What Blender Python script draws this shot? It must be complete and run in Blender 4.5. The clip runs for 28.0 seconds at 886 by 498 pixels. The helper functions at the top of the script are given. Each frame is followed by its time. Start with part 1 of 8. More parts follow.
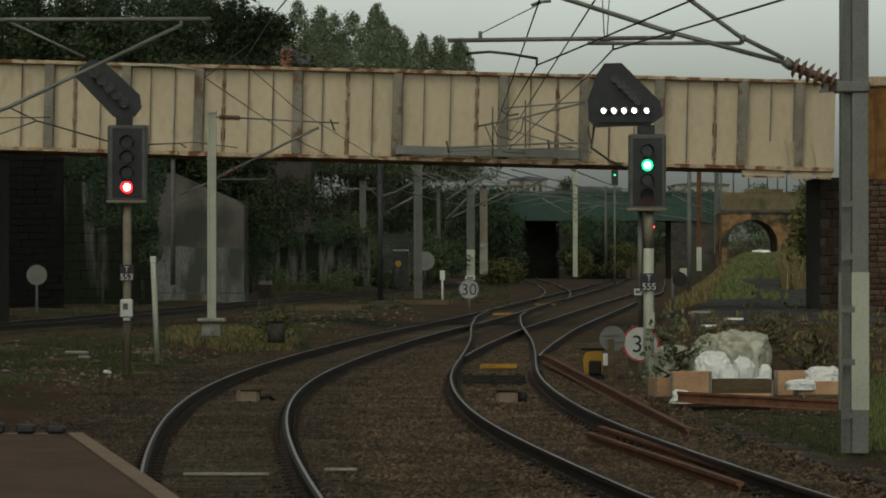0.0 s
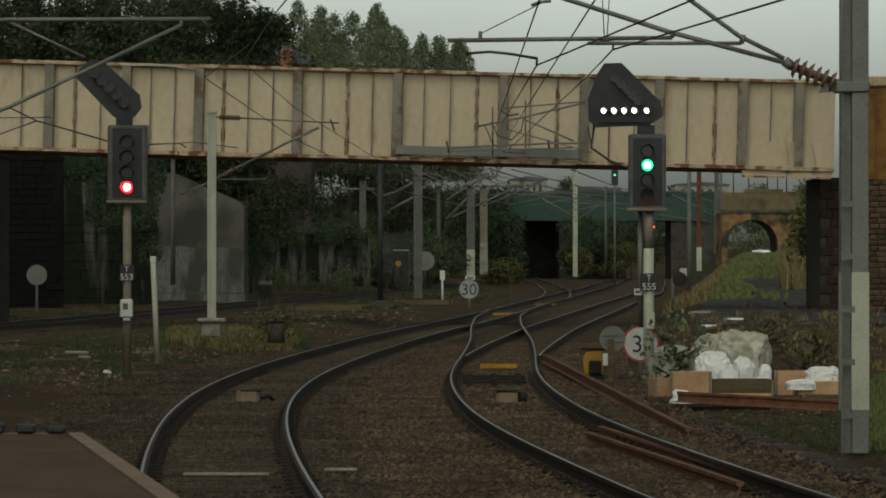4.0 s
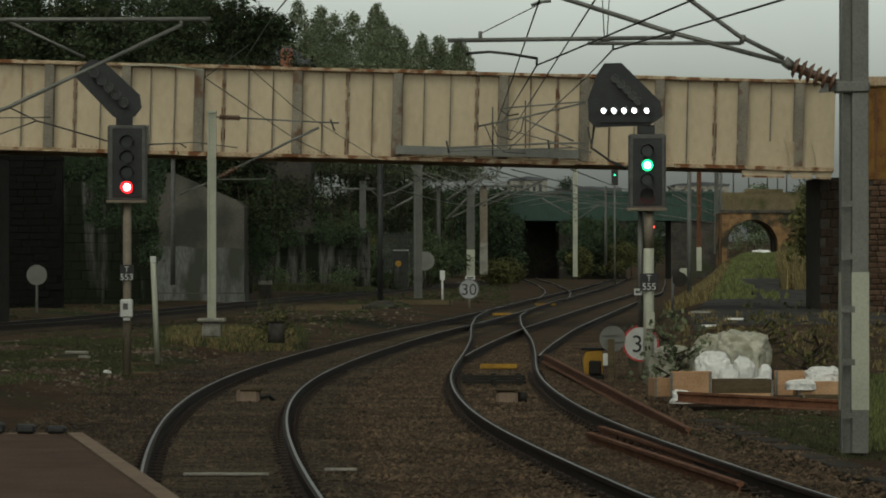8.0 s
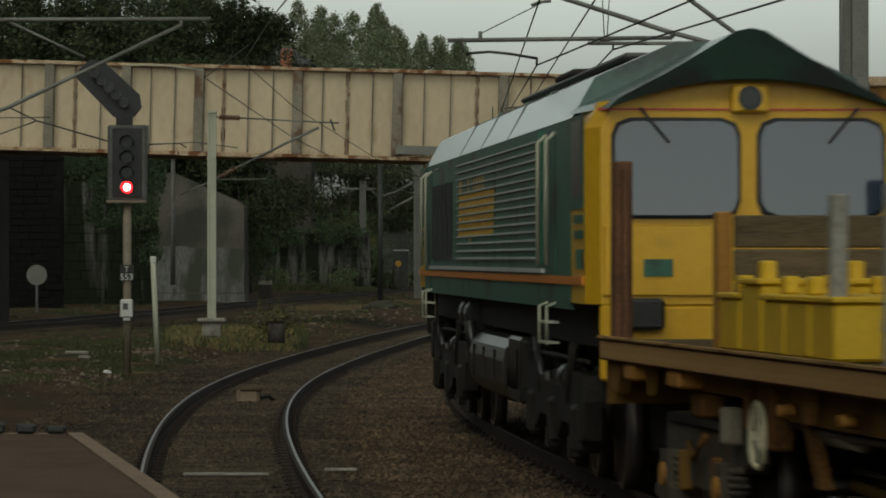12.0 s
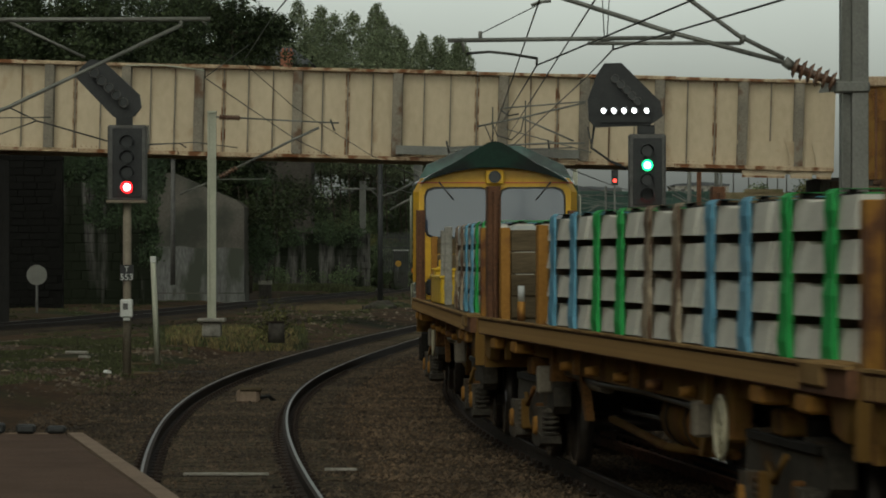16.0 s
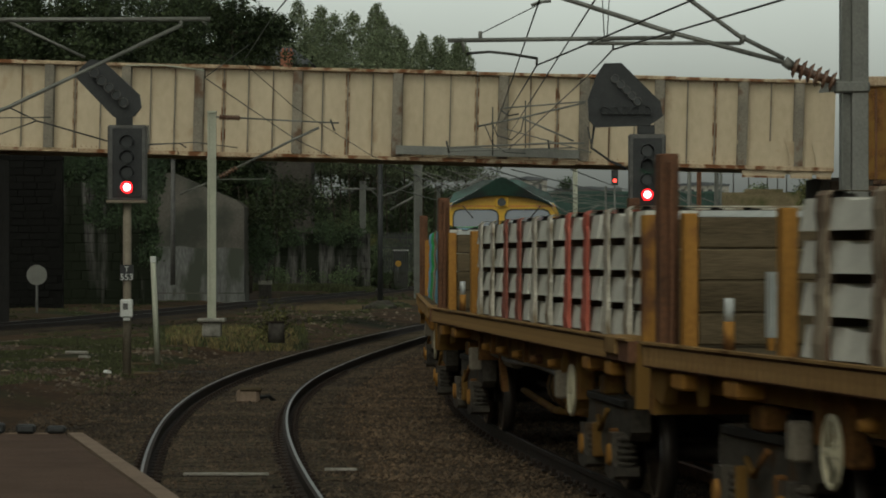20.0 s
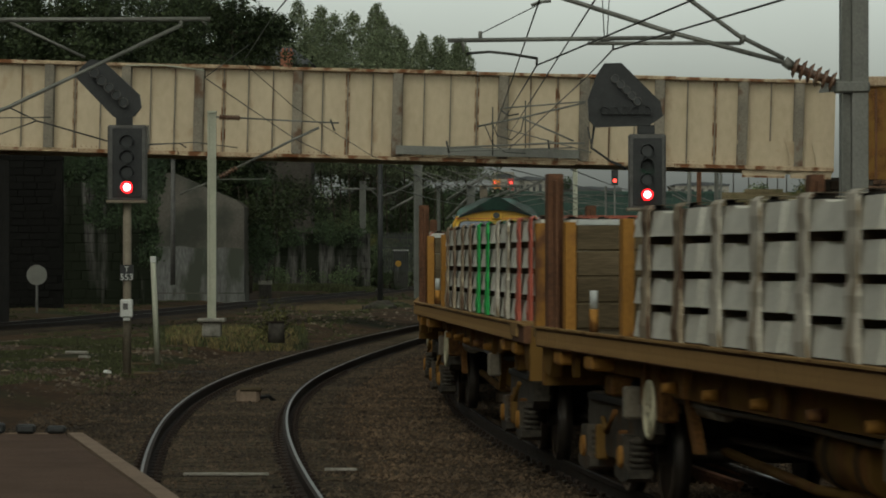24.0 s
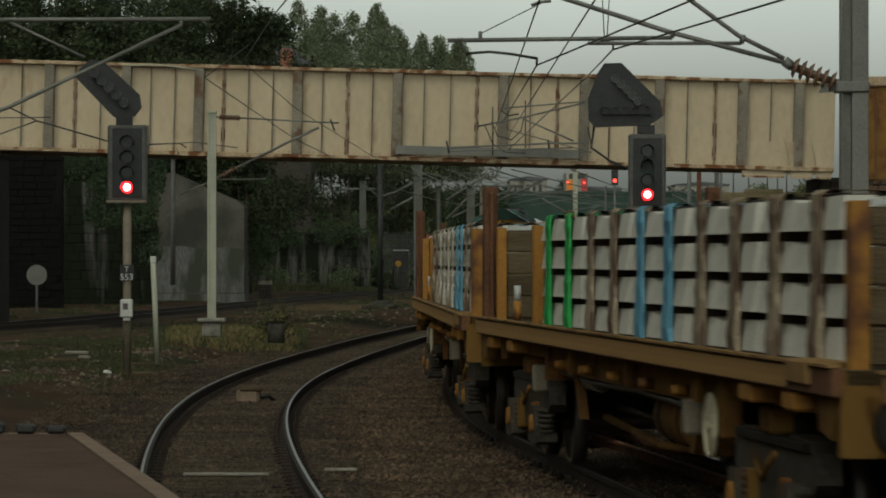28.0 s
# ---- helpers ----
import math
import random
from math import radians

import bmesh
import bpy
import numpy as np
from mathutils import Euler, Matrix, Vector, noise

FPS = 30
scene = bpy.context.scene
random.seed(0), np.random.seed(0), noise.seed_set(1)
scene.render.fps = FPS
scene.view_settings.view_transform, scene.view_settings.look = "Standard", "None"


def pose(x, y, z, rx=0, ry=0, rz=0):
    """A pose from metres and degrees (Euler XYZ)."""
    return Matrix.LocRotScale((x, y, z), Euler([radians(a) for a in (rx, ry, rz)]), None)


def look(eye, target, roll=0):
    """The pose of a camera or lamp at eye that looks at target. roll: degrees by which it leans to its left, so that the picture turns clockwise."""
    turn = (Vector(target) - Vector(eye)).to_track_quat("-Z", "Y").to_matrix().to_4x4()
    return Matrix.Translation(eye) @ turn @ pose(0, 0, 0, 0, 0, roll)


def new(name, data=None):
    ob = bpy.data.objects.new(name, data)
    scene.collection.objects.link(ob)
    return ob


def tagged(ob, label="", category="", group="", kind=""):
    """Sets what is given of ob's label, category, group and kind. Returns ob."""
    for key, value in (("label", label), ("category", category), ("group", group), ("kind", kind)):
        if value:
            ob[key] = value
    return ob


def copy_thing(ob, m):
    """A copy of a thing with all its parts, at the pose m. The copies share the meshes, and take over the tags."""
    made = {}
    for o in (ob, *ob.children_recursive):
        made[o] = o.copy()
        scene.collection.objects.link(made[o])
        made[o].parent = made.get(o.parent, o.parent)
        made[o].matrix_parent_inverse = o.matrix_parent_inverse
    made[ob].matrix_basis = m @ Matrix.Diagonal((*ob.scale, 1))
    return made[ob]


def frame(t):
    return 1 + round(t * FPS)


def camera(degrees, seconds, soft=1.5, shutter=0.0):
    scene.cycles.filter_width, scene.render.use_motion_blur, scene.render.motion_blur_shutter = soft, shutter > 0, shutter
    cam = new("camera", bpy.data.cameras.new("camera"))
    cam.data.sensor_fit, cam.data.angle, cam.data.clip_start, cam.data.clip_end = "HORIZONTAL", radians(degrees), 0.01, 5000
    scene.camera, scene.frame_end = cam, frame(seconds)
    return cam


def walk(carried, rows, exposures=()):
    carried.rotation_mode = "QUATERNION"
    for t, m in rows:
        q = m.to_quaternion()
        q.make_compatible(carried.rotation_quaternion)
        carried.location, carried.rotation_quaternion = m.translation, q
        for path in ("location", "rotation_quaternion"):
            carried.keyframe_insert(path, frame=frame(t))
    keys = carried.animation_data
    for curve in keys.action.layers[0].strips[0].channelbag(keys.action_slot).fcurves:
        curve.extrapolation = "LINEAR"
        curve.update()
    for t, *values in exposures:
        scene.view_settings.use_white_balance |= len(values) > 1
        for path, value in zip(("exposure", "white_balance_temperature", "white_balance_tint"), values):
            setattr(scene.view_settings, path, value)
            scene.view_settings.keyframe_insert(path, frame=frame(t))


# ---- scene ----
import itertools

EYE_H = 2.0
cam = camera(12.781, 28.0, soft=1.8, shutter=0.8)
walk(cam, [(0, pose(0, 0, EYE_H, 90.147, 0, 0)), (28.0, pose(0, 0, EYE_H, 90.147, 0, 0))], exposures=[(0, 0.0), (28.0, 0.0)])

# ---- light: an overcast evening ----
world = bpy.data.worlds.new("evening_sky")
scene.world = world
world.use_nodes = True
wn, wl = world.node_tree.nodes, world.node_tree.links
sky = wn.new("ShaderNodeTexSky")
sky.sky_type, sky.sun_disc = "NISHITA", False
sky.sun_elevation, sky.sun_rotation = radians(48), radians(195)
sky.dust_density, sky.air_density = 6.0, 1.0
grey = wn.new("ShaderNodeHueSaturation")
grey.inputs["Saturation"].default_value = 0.18
tint = wn.new("ShaderNodeMix")
tint.data_type, tint.blend_type = "RGBA", "MULTIPLY"
tint.inputs[0].default_value = 1.0
tint.inputs[7].default_value = (0.92, 1.0, 0.905, 1)
# thin cloud cover: a slight unevenness
cloud_at = wn.new("ShaderNodeTexCoord")
cloud = wn.new("ShaderNodeTexNoise")
cloud.inputs["Scale"].default_value, cloud.inputs["Detail"].default_value = 3.0, 7
cover = wn.new("ShaderNodeMapRange")
cover.inputs["From Min"].default_value, cover.inputs["From Max"].default_value = 0.3, 0.7
cover.inputs["To Min"].default_value, cover.inputs["To Max"].default_value = 0.75, 1.2
wl.new(cloud_at.outputs["Generated"], cloud.inputs["Vector"])
wl.new(cloud.outputs[0], cover.inputs["Value"])
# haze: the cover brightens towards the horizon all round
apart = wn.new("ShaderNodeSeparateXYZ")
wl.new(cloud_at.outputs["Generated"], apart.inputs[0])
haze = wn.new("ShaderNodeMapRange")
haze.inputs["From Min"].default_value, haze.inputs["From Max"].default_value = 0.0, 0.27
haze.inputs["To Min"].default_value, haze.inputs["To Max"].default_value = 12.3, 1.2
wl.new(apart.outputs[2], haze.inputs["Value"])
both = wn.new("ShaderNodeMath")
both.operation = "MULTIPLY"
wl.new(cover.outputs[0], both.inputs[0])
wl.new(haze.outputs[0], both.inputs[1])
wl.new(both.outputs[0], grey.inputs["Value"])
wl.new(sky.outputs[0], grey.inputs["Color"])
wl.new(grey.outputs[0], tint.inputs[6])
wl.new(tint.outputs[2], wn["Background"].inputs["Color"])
wn["Background"].inputs["Strength"].default_value = 0.042
sun = new("sun", bpy.data.lights.new("sun", "SUN"))
sun.data.energy, sun.data.angle, sun.data.color = 0.36, radians(45), (1.0, 0.94, 0.83)
# behind the camera, a little to the left, high, behind cloud
sun.matrix_world = look((-17, -65, 74), (0, 0, 0))


# ---- materials ----
def mat(name, dark, light, rough=0.8, metal=0.0, scale=3.0, fine=40.0, bump=0.3, stain=None, stain_amount=0.45, stain_scale=1.2, tint_random=0.0, stretch=(1, 1, 1), placed=False):
    """Two-scale mottled paint, stone, earth or metal; an optional third colour in patches."""
    m = bpy.data.materials.new(name)
    m.use_nodes = True
    n, l = m.node_tree.nodes, m.node_tree.links
    b = n["Principled BSDF"]
    co = n.new("ShaderNodeTexCoord")
    mp = n.new("ShaderNodeMapping")
    mp.inputs["Scale"].default_value = stretch
    l.new(n.new("ShaderNodeNewGeometry").outputs["Position"] if placed else co.outputs["Object"], mp.inputs["Vector"])
    n1 = n.new("ShaderNodeTexNoise")
    n1.inputs["Scale"].default_value, n1.inputs["Detail"].default_value = scale, 6
    n2 = n.new("ShaderNodeTexNoise")
    n2.inputs["Scale"].default_value, n2.inputs["Detail"].default_value = fine, 4
    for q in (n1, n2):
        l.new(mp.outputs[0], q.inputs["Vector"])
    mixf = n.new("ShaderNodeMath")
    mixf.operation = "MULTIPLY_ADD"
    l.new(n2.outputs[0], mixf.inputs[0])
    mixf.inputs[1].default_value = 0.6
    half = n.new("ShaderNodeMath")
    half.operation = "MULTIPLY"
    l.new(n1.outputs[0], half.inputs[0])
    half.inputs[1].default_value = 0.7
    l.new(half.outputs[0], mixf.inputs[2])
    r = n.new("ShaderNodeMapRange")
    r.inputs["From Min"].default_value, r.inputs["From Max"].default_value = 0.45, 0.85
    l.new(mixf.outputs[0], r.inputs["Value"])
    c = n.new("ShaderNodeMix")
    c.data_type = "RGBA"
    c.inputs[6].default_value, c.inputs[7].default_value = (*dark, 1), (*light, 1)
    l.new(r.outputs[0], c.inputs[0])
    out = c.outputs[2]
    if stain:
        n3 = n.new("ShaderNodeTexNoise")
        n3.inputs["Scale"].default_value, n3.inputs["Detail"].default_value = stain_scale, 8
        l.new(mp.outputs[0], n3.inputs["Vector"])
        r3 = n.new("ShaderNodeMapRange")
        r3.inputs["From Min"].default_value, r3.inputs["From Max"].default_value = 1 - stain_amount - 0.06, 1 - stain_amount + 0.06
        l.new(n3.outputs[0], r3.inputs["Value"])
        c3 = n.new("ShaderNodeMix")
        c3.data_type = "RGBA"
        c3.inputs[7].default_value = (*stain, 1)
        l.new(out, c3.inputs[6])
        l.new(r3.outputs[0], c3.inputs[0])
        out = c3.outputs[2]
    if tint_random:
        oi = n.new("ShaderNodeObjectInfo")
        rr = n.new("ShaderNodeMapRange")
        rr.inputs["To Min"].default_value, rr.inputs["To Max"].default_value = 1 - tint_random, 1 + tint_random
        l.new(oi.outputs["Random"], rr.inputs["Value"])
        hv = n.new("ShaderNodeHueSaturation")
        l.new(rr.outputs[0], hv.inputs["Value"])
        l.new(out, hv.inputs["Color"])
        out = hv.outputs[0]
    l.new(out, b.inputs["Base Color"])
    b.inputs["Roughness"].default_value, b.inputs["Metallic"].default_value = rough, metal
    # dry, broken surfaces have next to no sheen
    b.inputs["Specular IOR Level"].default_value = 0.12 if rough >= 0.85 else (0.3 if rough >= 0.65 else 0.5)
    if bump:
        bp = n.new("ShaderNodeBump")
        bp.inputs["Strength"].default_value, bp.inputs["Distance"].default_value = bump, 0.02
        l.new(mixf.outputs[0], bp.inputs["Height"])
        l.new(bp.outputs[0], b.inputs["Normal"])
    return m


def glow(name, colour, strength):
    m = bpy.data.materials.new(name)
    m.use_nodes = True
    b = m.node_tree.nodes["Principled BSDF"]
    b.inputs["Base Color"].default_value = (*colour, 1)
    b.inputs["Emission Color"].default_value = (*colour, 1)
    b.inputs["Emission Strength"].default_value = strength
    return m


def leafy(name, dark, light, scale=0.5):
    """Leaves: colour varies leaf by leaf and over the crown."""
    m = mat(name, dark, light, 0.7, 0, scale, 6, 0)
    n, l = m.node_tree.nodes, m.node_tree.links
    b = n["Principled BSDF"]
    src = b.inputs["Base Color"].links[0].from_socket
    g = n.new("ShaderNodeNewGeometry")
    rr = n.new("ShaderNodeMapRange")
    rr.inputs["To Min"].default_value, rr.inputs["To Max"].default_value = 0.5, 1.5
    l.new(g.outputs["Random Per Island"], rr.inputs["Value"])
    hv = n.new("ShaderNodeHueSaturation")
    l.new(rr.outputs[0], hv.inputs["Value"])
    l.new(src, hv.inputs["Color"])
    l.new(hv.outputs[0], b.inputs["Base Color"])
    return m


M = dict(
    earth=mat("cess_earth", (0.026, 0.016, 0.009), (0.09, 0.054, 0.028), 0.95, 0, 0.35, 9, 0.8, (0.025, 0.03, 0.01), 0.42, 0.16),
    ballast=mat("ballast_stone", (0.018, 0.0135, 0.0085), (0.076, 0.054, 0.033), 0.95, 0, 0.7, 13, 1.0, (0.035, 0.032, 0.02), 0.4, 0.35),
    newballast=mat("newer_ballast_stone", (0.023, 0.016, 0.0095), (0.105, 0.07, 0.041), 0.95, 0, 0.7, 13, 1.0, (0.04, 0.03, 0.018), 0.36, 0.35),
    railside=mat("rusty_rail", (0.014, 0.01, 0.008), (0.05, 0.032, 0.021), 0.75, 0.1, 6, 60, 0.2),
    railtop=mat("polished_rail_head", (0.2, 0.2, 0.195), (0.36, 0.355, 0.35), 0.34, 1.0, 4, 50, 0.05),
    rustrail=mat("red_rust_rail", (0.1, 0.045, 0.025), (0.24, 0.11, 0.06), 0.8, 0.1, 4, 40, 0.3),
    sleeper=mat("weathered_sleeper", (0.024, 0.019, 0.012), (0.1, 0.08, 0.053), 0.9, 0, 3, 30, 0.4, tint_random=0.4),
    cream=mat("cream_girder_paint", (0.44, 0.355, 0.235), (0.54, 0.445, 0.308), 0.65, 0, 0.5, 5, 0.05, (0.36, 0.25, 0.15), 0.32, 1.2, stretch=(1, 1, 0.6)),
    creamrust=mat("rusted_cream_flange", (0.3, 0.2, 0.12), (0.55, 0.44, 0.3), 0.85, 0, 2.2, 18, 0.4, (0.17, 0.075, 0.035), 0.46, 2.4),
    # girder paint darkened to carry the stiffeners' shading, with rust patches
    stiffshade=mat("shaded_stiffener_paint", (0.13, 0.115, 0.09), (0.26, 0.225, 0.17), 0.75, 0, 1.2, 14, 0.15, (0.12, 0.07, 0.04), 0.4, 1.6),
    galv=mat("galvanised_steel", (0.125, 0.125, 0.108), (0.215, 0.213, 0.185), 0.55, 0.3, 1.5, 30, 0.1),
    palepaint=mat("pale_mast_paint", (0.36, 0.37, 0.28), (0.5, 0.5, 0.39), 0.6, 0, 2, 30, 0.1),
    wire=mat("dull_copper_wire", (0.05, 0.05, 0.045), (0.1, 0.1, 0.09), 0.6, 0.6, 3, 30, 0),
    porcelain=mat("brown_porcelain", (0.1, 0.05, 0.03), (0.2, 0.12, 0.08), 0.25, 0, 6, 40, 0),
    black=mat("black_signal_paint", (0.012, 0.013, 0.013), (0.03, 0.031, 0.03), 0.6, 0, 4, 30, 0.05),
    darkgrey=mat("dark_grey_paint", (0.06, 0.058, 0.053), (0.12, 0.116, 0.106), 0.6, 0, 4, 30, 0.05),
    polebrown=mat("brown_grey_pole", (0.17, 0.14, 0.1), (0.28, 0.24, 0.18), 0.7, 0, 3, 30, 0.1),
    white=mat("white_sign_face", (0.5, 0.5, 0.46), (0.64, 0.64, 0.6), 0.5, 0, 4, 30, 0.02),
    dullwhite=mat("weathered_white_face", (0.24, 0.24, 0.24), (0.36, 0.36, 0.35), 0.6, 0, 4, 30, 0.05),
    dullgalv=mat("weathered_mast_steel", (0.07, 0.072, 0.062), (0.15, 0.152, 0.13), 0.6, 0.1, 1.5, 30, 0.1),
    red_paint=mat("red_paint", (0.45, 0.03, 0.03), (0.6, 0.06, 0.05), 0.5, 0, 4, 30, 0.02),
    blackletter=mat("black_lettering", (0.01, 0.01, 0.01), (0.02, 0.02, 0.02), 0.5, 0, 4, 30, 0),
    concrete=mat("grey_concrete", (0.2, 0.19, 0.16), (0.38, 0.36, 0.31), 0.9, 0, 1.5, 25, 0.3, (0.12, 0.11, 0.09), 0.4, 1.1),
    oldstone=mat("sooty_stone", (0.035, 0.03, 0.025), (0.11, 0.1, 0.085), 0.95, 0, 0.8, 8, 0.6, (0.05, 0.06, 0.03), 0.4, 0.4, tint_random=0.2),
    ivystone=mat("weathered_grey_stone", (0.02, 0.02, 0.017), (0.085, 0.082, 0.074), 0.95, 0, 0.5, 6, 0.6, (0.02, 0.028, 0.012), 0.5, 0.35, tint_random=0.3),
    tanwall=mat("tan_parapet_wall", (0.1, 0.08, 0.045), (0.24, 0.19, 0.11), 0.9, 0, 0.8, 10, 0.3, (0.06, 0.065, 0.025), 0.45, 0.4),
    lowrender=mat("lime_streaked_render", (0.085, 0.085, 0.08), (0.2, 0.2, 0.188), 0.9, 0, 0.9, 7, 0.2, (0.06, 0.065, 0.05), 0.45, 0.5, stretch=(1.6, 1, 0.5)),
    limestone=mat("lime_streaked_stone", (0.014, 0.014, 0.012), (0.15, 0.143, 0.13), 0.95, 0, 1.6, 5, 0.4, (0.014, 0.017, 0.01), 0.52, 0.7, stretch=(1.8, 1, 0.22), placed=True),
    paleplaster=mat("pale_rendered_wall", (0.075, 0.069, 0.058), (0.13, 0.12, 0.1), 0.9, 0, 0.5, 9, 0.2, (0.05, 0.052, 0.042), 0.5, 0.3),
    brick=mat("brown_brick", (0.055, 0.034, 0.022), (0.14, 0.085, 0.055), 0.9, 0, 2, 20, 0.4, (0.05, 0.05, 0.025), 0.4, 0.5, tint_random=0.3),
    sandstone=mat("orange_sandstone", (0.14, 0.085, 0.045), (0.36, 0.21, 0.1), 0.9, 0, 1.4, 10, 0.5, (0.05, 0.045, 0.03), 0.45, 0.5, tint_random=0.25, placed=True),
    mortar=mat("dark_mortar", (0.03, 0.027, 0.02), (0.07, 0.06, 0.05), 0.95, 0, 3, 30, 0.3),
    ash=mat("dark_ash", (0.026, 0.024, 0.022), (0.075, 0.07, 0.064), 0.95, 0, 0.5, 12, 0.6, (0.09, 0.082, 0.072), 0.3, 0.25, stretch=(2.5, 0.4, 1)),
    rustpier=mat("rust_streaked_pier", (0.018, 0.013, 0.01), (0.062, 0.042, 0.028), 0.9, 0, 1.4, 10, 0.5, (0.085, 0.045, 0.024), 0.38, 1.0, stretch=(2, 2, 0.25)),
    slate=mat("grey_roof_slate", (0.06, 0.065, 0.07), (0.13, 0.135, 0.14), 0.7, 0, 2, 12, 0.3),
    terracotta=mat("red_chimney_brick", (0.2, 0.08, 0.05), (0.36, 0.16, 0.1), 0.85, 0, 2, 12, 0.3),
    greengirder=mat("green_girder_paint", (0.012, 0.042, 0.03), (0.026, 0.07, 0.05), 0.6, 0, 1, 12, 0.1),
    tarmac=mat("platform_tarmac", (0.07, 0.045, 0.032), (0.145, 0.094, 0.067), 0.9, 0, 1.5, 45, 0.5, (0.1, 0.066, 0.044), 0.34, 0.9),
    coping=mat("platform_coping", (0.18, 0.13, 0.095), (0.29, 0.215, 0.155), 0.88, 0, 2, 40, 0.3),
    yellow_worn=mat("worn_yellow_paint", (0.24, 0.12, 0.015), (0.46, 0.26, 0.03), 0.7, 0, 5, 40, 0.2, (0.07, 0.04, 0.02), 0.36, 3),
    grass=leafy("rough_grass", (0.02, 0.026, 0.008), (0.07, 0.075, 0.026), 0.2),
    drygrass=leafy("dry_grass", (0.08, 0.065, 0.025), (0.22, 0.17, 0.07), 0.4),
    brightgrass=leafy("bright_grass", (0.06, 0.076, 0.022), (0.155, 0.172, 0.056), 0.2),
    leaf=leafy("dark_leaves", (0.013, 0.026, 0.011), (0.042, 0.064, 0.026)),
    leaf2=leafy("olive_leaves", (0.04, 0.045, 0.012), (0.13, 0.125, 0.04)),
    leaf3=leafy("birch_leaves", (0.078, 0.102, 0.052), (0.18, 0.21, 0.118)),
    leafmid=leafy("scrub_leaves", (0.03, 0.046, 0.02), (0.085, 0.115, 0.048)),
    leafdeep=leafy("deep_green_leaves", (0.012, 0.022, 0.007), (0.044, 0.058, 0.02)),
    bark=mat("dark_bark", (0.03, 0.024, 0.018), (0.09, 0.075, 0.055), 0.95, 0, 4, 30, 0.6),
    timber=mat("rough_timber", (0.06, 0.046, 0.026), (0.15, 0.114, 0.068), 0.85, 0, 2, 30, 0.4, stretch=(0.3, 3, 3), tint_random=0.15),
    palletwood=mat("orange_plywood", (0.36, 0.2, 0.1), (0.6, 0.37, 0.21), 0.8, 0, 3, 30, 0.3, tint_random=0.2),
    bag=mat("white_builders_bag", (0.74, 0.74, 0.69), (0.9, 0.89, 0.85), 0.75, 0, 3, 25, 0.6, (0.45, 0.43, 0.35), 0.3, 2.5),
    greybag=mat("grey_tarpaulin", (0.36, 0.345, 0.265), (0.62, 0.6, 0.49), 0.8, 0, 2.5, 14, 0.8, (0.3, 0.28, 0.2), 0.42, 3),
    locogreen=mat("loco_green_paint", (0.026, 0.118, 0.074), (0.042, 0.152, 0.098), 0.46, 0, 1, 10, 0.02, (0.02, 0.035, 0.025), 0.4, 1.4),
    # the loco's green again, several times darker, for the visor front
    locovisor=mat("dark_green_visor", (0.004, 0.02, 0.012), (0.008, 0.036, 0.022), 0.7, 0, 1.2, 12, 0.05, (0.006, 0.009, 0.007), 0.42, 1.3),
    locoroof=mat("loco_green_roof", (0.04, 0.1, 0.08), (0.055, 0.125, 0.105), 0.2, 0, 1, 10, 0.02, (0.025, 0.045, 0.038), 0.45, 1.0),
    locoyellow=mat("loco_yellow_paint", (0.62, 0.34, 0.012), (0.72, 0.42, 0.02), 0.42, 0, 1.5, 12, 0.02, (0.42, 0.24, 0.03), 0.35, 1.5),
    locoorange=mat("orange_stripe", (0.62, 0.19, 0.015), (0.7, 0.24, 0.02), 0.45, 0, 2, 20, 0.02),
    silver=mat("pale_ledge_paint", (0.4, 0.42, 0.4), (0.58, 0.6, 0.57), 0.5, 0, 3, 30, 0.05),
    bogie=mat("grimy_bogie_steel", (0.008, 0.007, 0.006), (0.032, 0.027, 0.02), 0.7, 0.1, 3, 25, 0.3),
    tank=mat("grimy_grey_tank", (0.012, 0.0115, 0.01), (0.035, 0.033, 0.029), 0.34, 0.1, 1.5, 15, 0.1, (0.05, 0.038, 0.026), 0.4, 2.2),
    dustybogie=mat("dusty_brown_bogie", (0.034, 0.029, 0.022), (0.108, 0.09, 0.067), 0.8, 0, 3, 22, 0.4, (0.09, 0.05, 0.022), 0.4, 2.5),
    rust=mat("rusty_wagon_steel", (0.07, 0.034, 0.014), (0.25, 0.115, 0.036), 0.85, 0.05, 2.5, 25, 0.4, (0.2, 0.11, 0.03), 0.5, 2),
    rustdeck=mat("ochre_deck_edge", (0.22, 0.13, 0.055), (0.36, 0.225, 0.09), 0.85, 0, 2, 25, 0.3, (0.12, 0.06, 0.025), 0.4, 1.5),
    rustpost=mat("dark_rust_post", (0.07, 0.035, 0.02), (0.2, 0.09, 0.045), 0.8, 0, 2, 25, 0.3),
    postyellow=mat("ochre_post_paint", (0.27, 0.125, 0.022), (0.43, 0.205, 0.04), 0.75, 0, 2, 25, 0.3, (0.13, 0.055, 0.025), 0.38, 2),
    cream_wheel=mat("cream_handwheel_paint", (0.55, 0.5, 0.33), (0.7, 0.64, 0.45), 0.6, 0, 4, 30, 0.05),
    wheelsteel=mat("wheel_steel", (0.05, 0.04, 0.035), (0.14, 0.12, 0.1), 0.5, 0.7, 4, 30, 0.1),
    tread=mat("bright_wheel_tread", (0.4, 0.4, 0.4), (0.6, 0.6, 0.6), 0.25, 1.0, 4, 30, 0),
    newsleeper=mat("new_concrete_sleeper", (0.54, 0.52, 0.45), (0.72, 0.7, 0.61), 0.85, 0, 2, 25, 0.2, (0.4, 0.36, 0.29), 0.38, 2),
    batten=mat("dunnage_batten", (0.05, 0.038, 0.025), (0.14, 0.1, 0.065), 0.9, 0, 3, 30, 0.3),
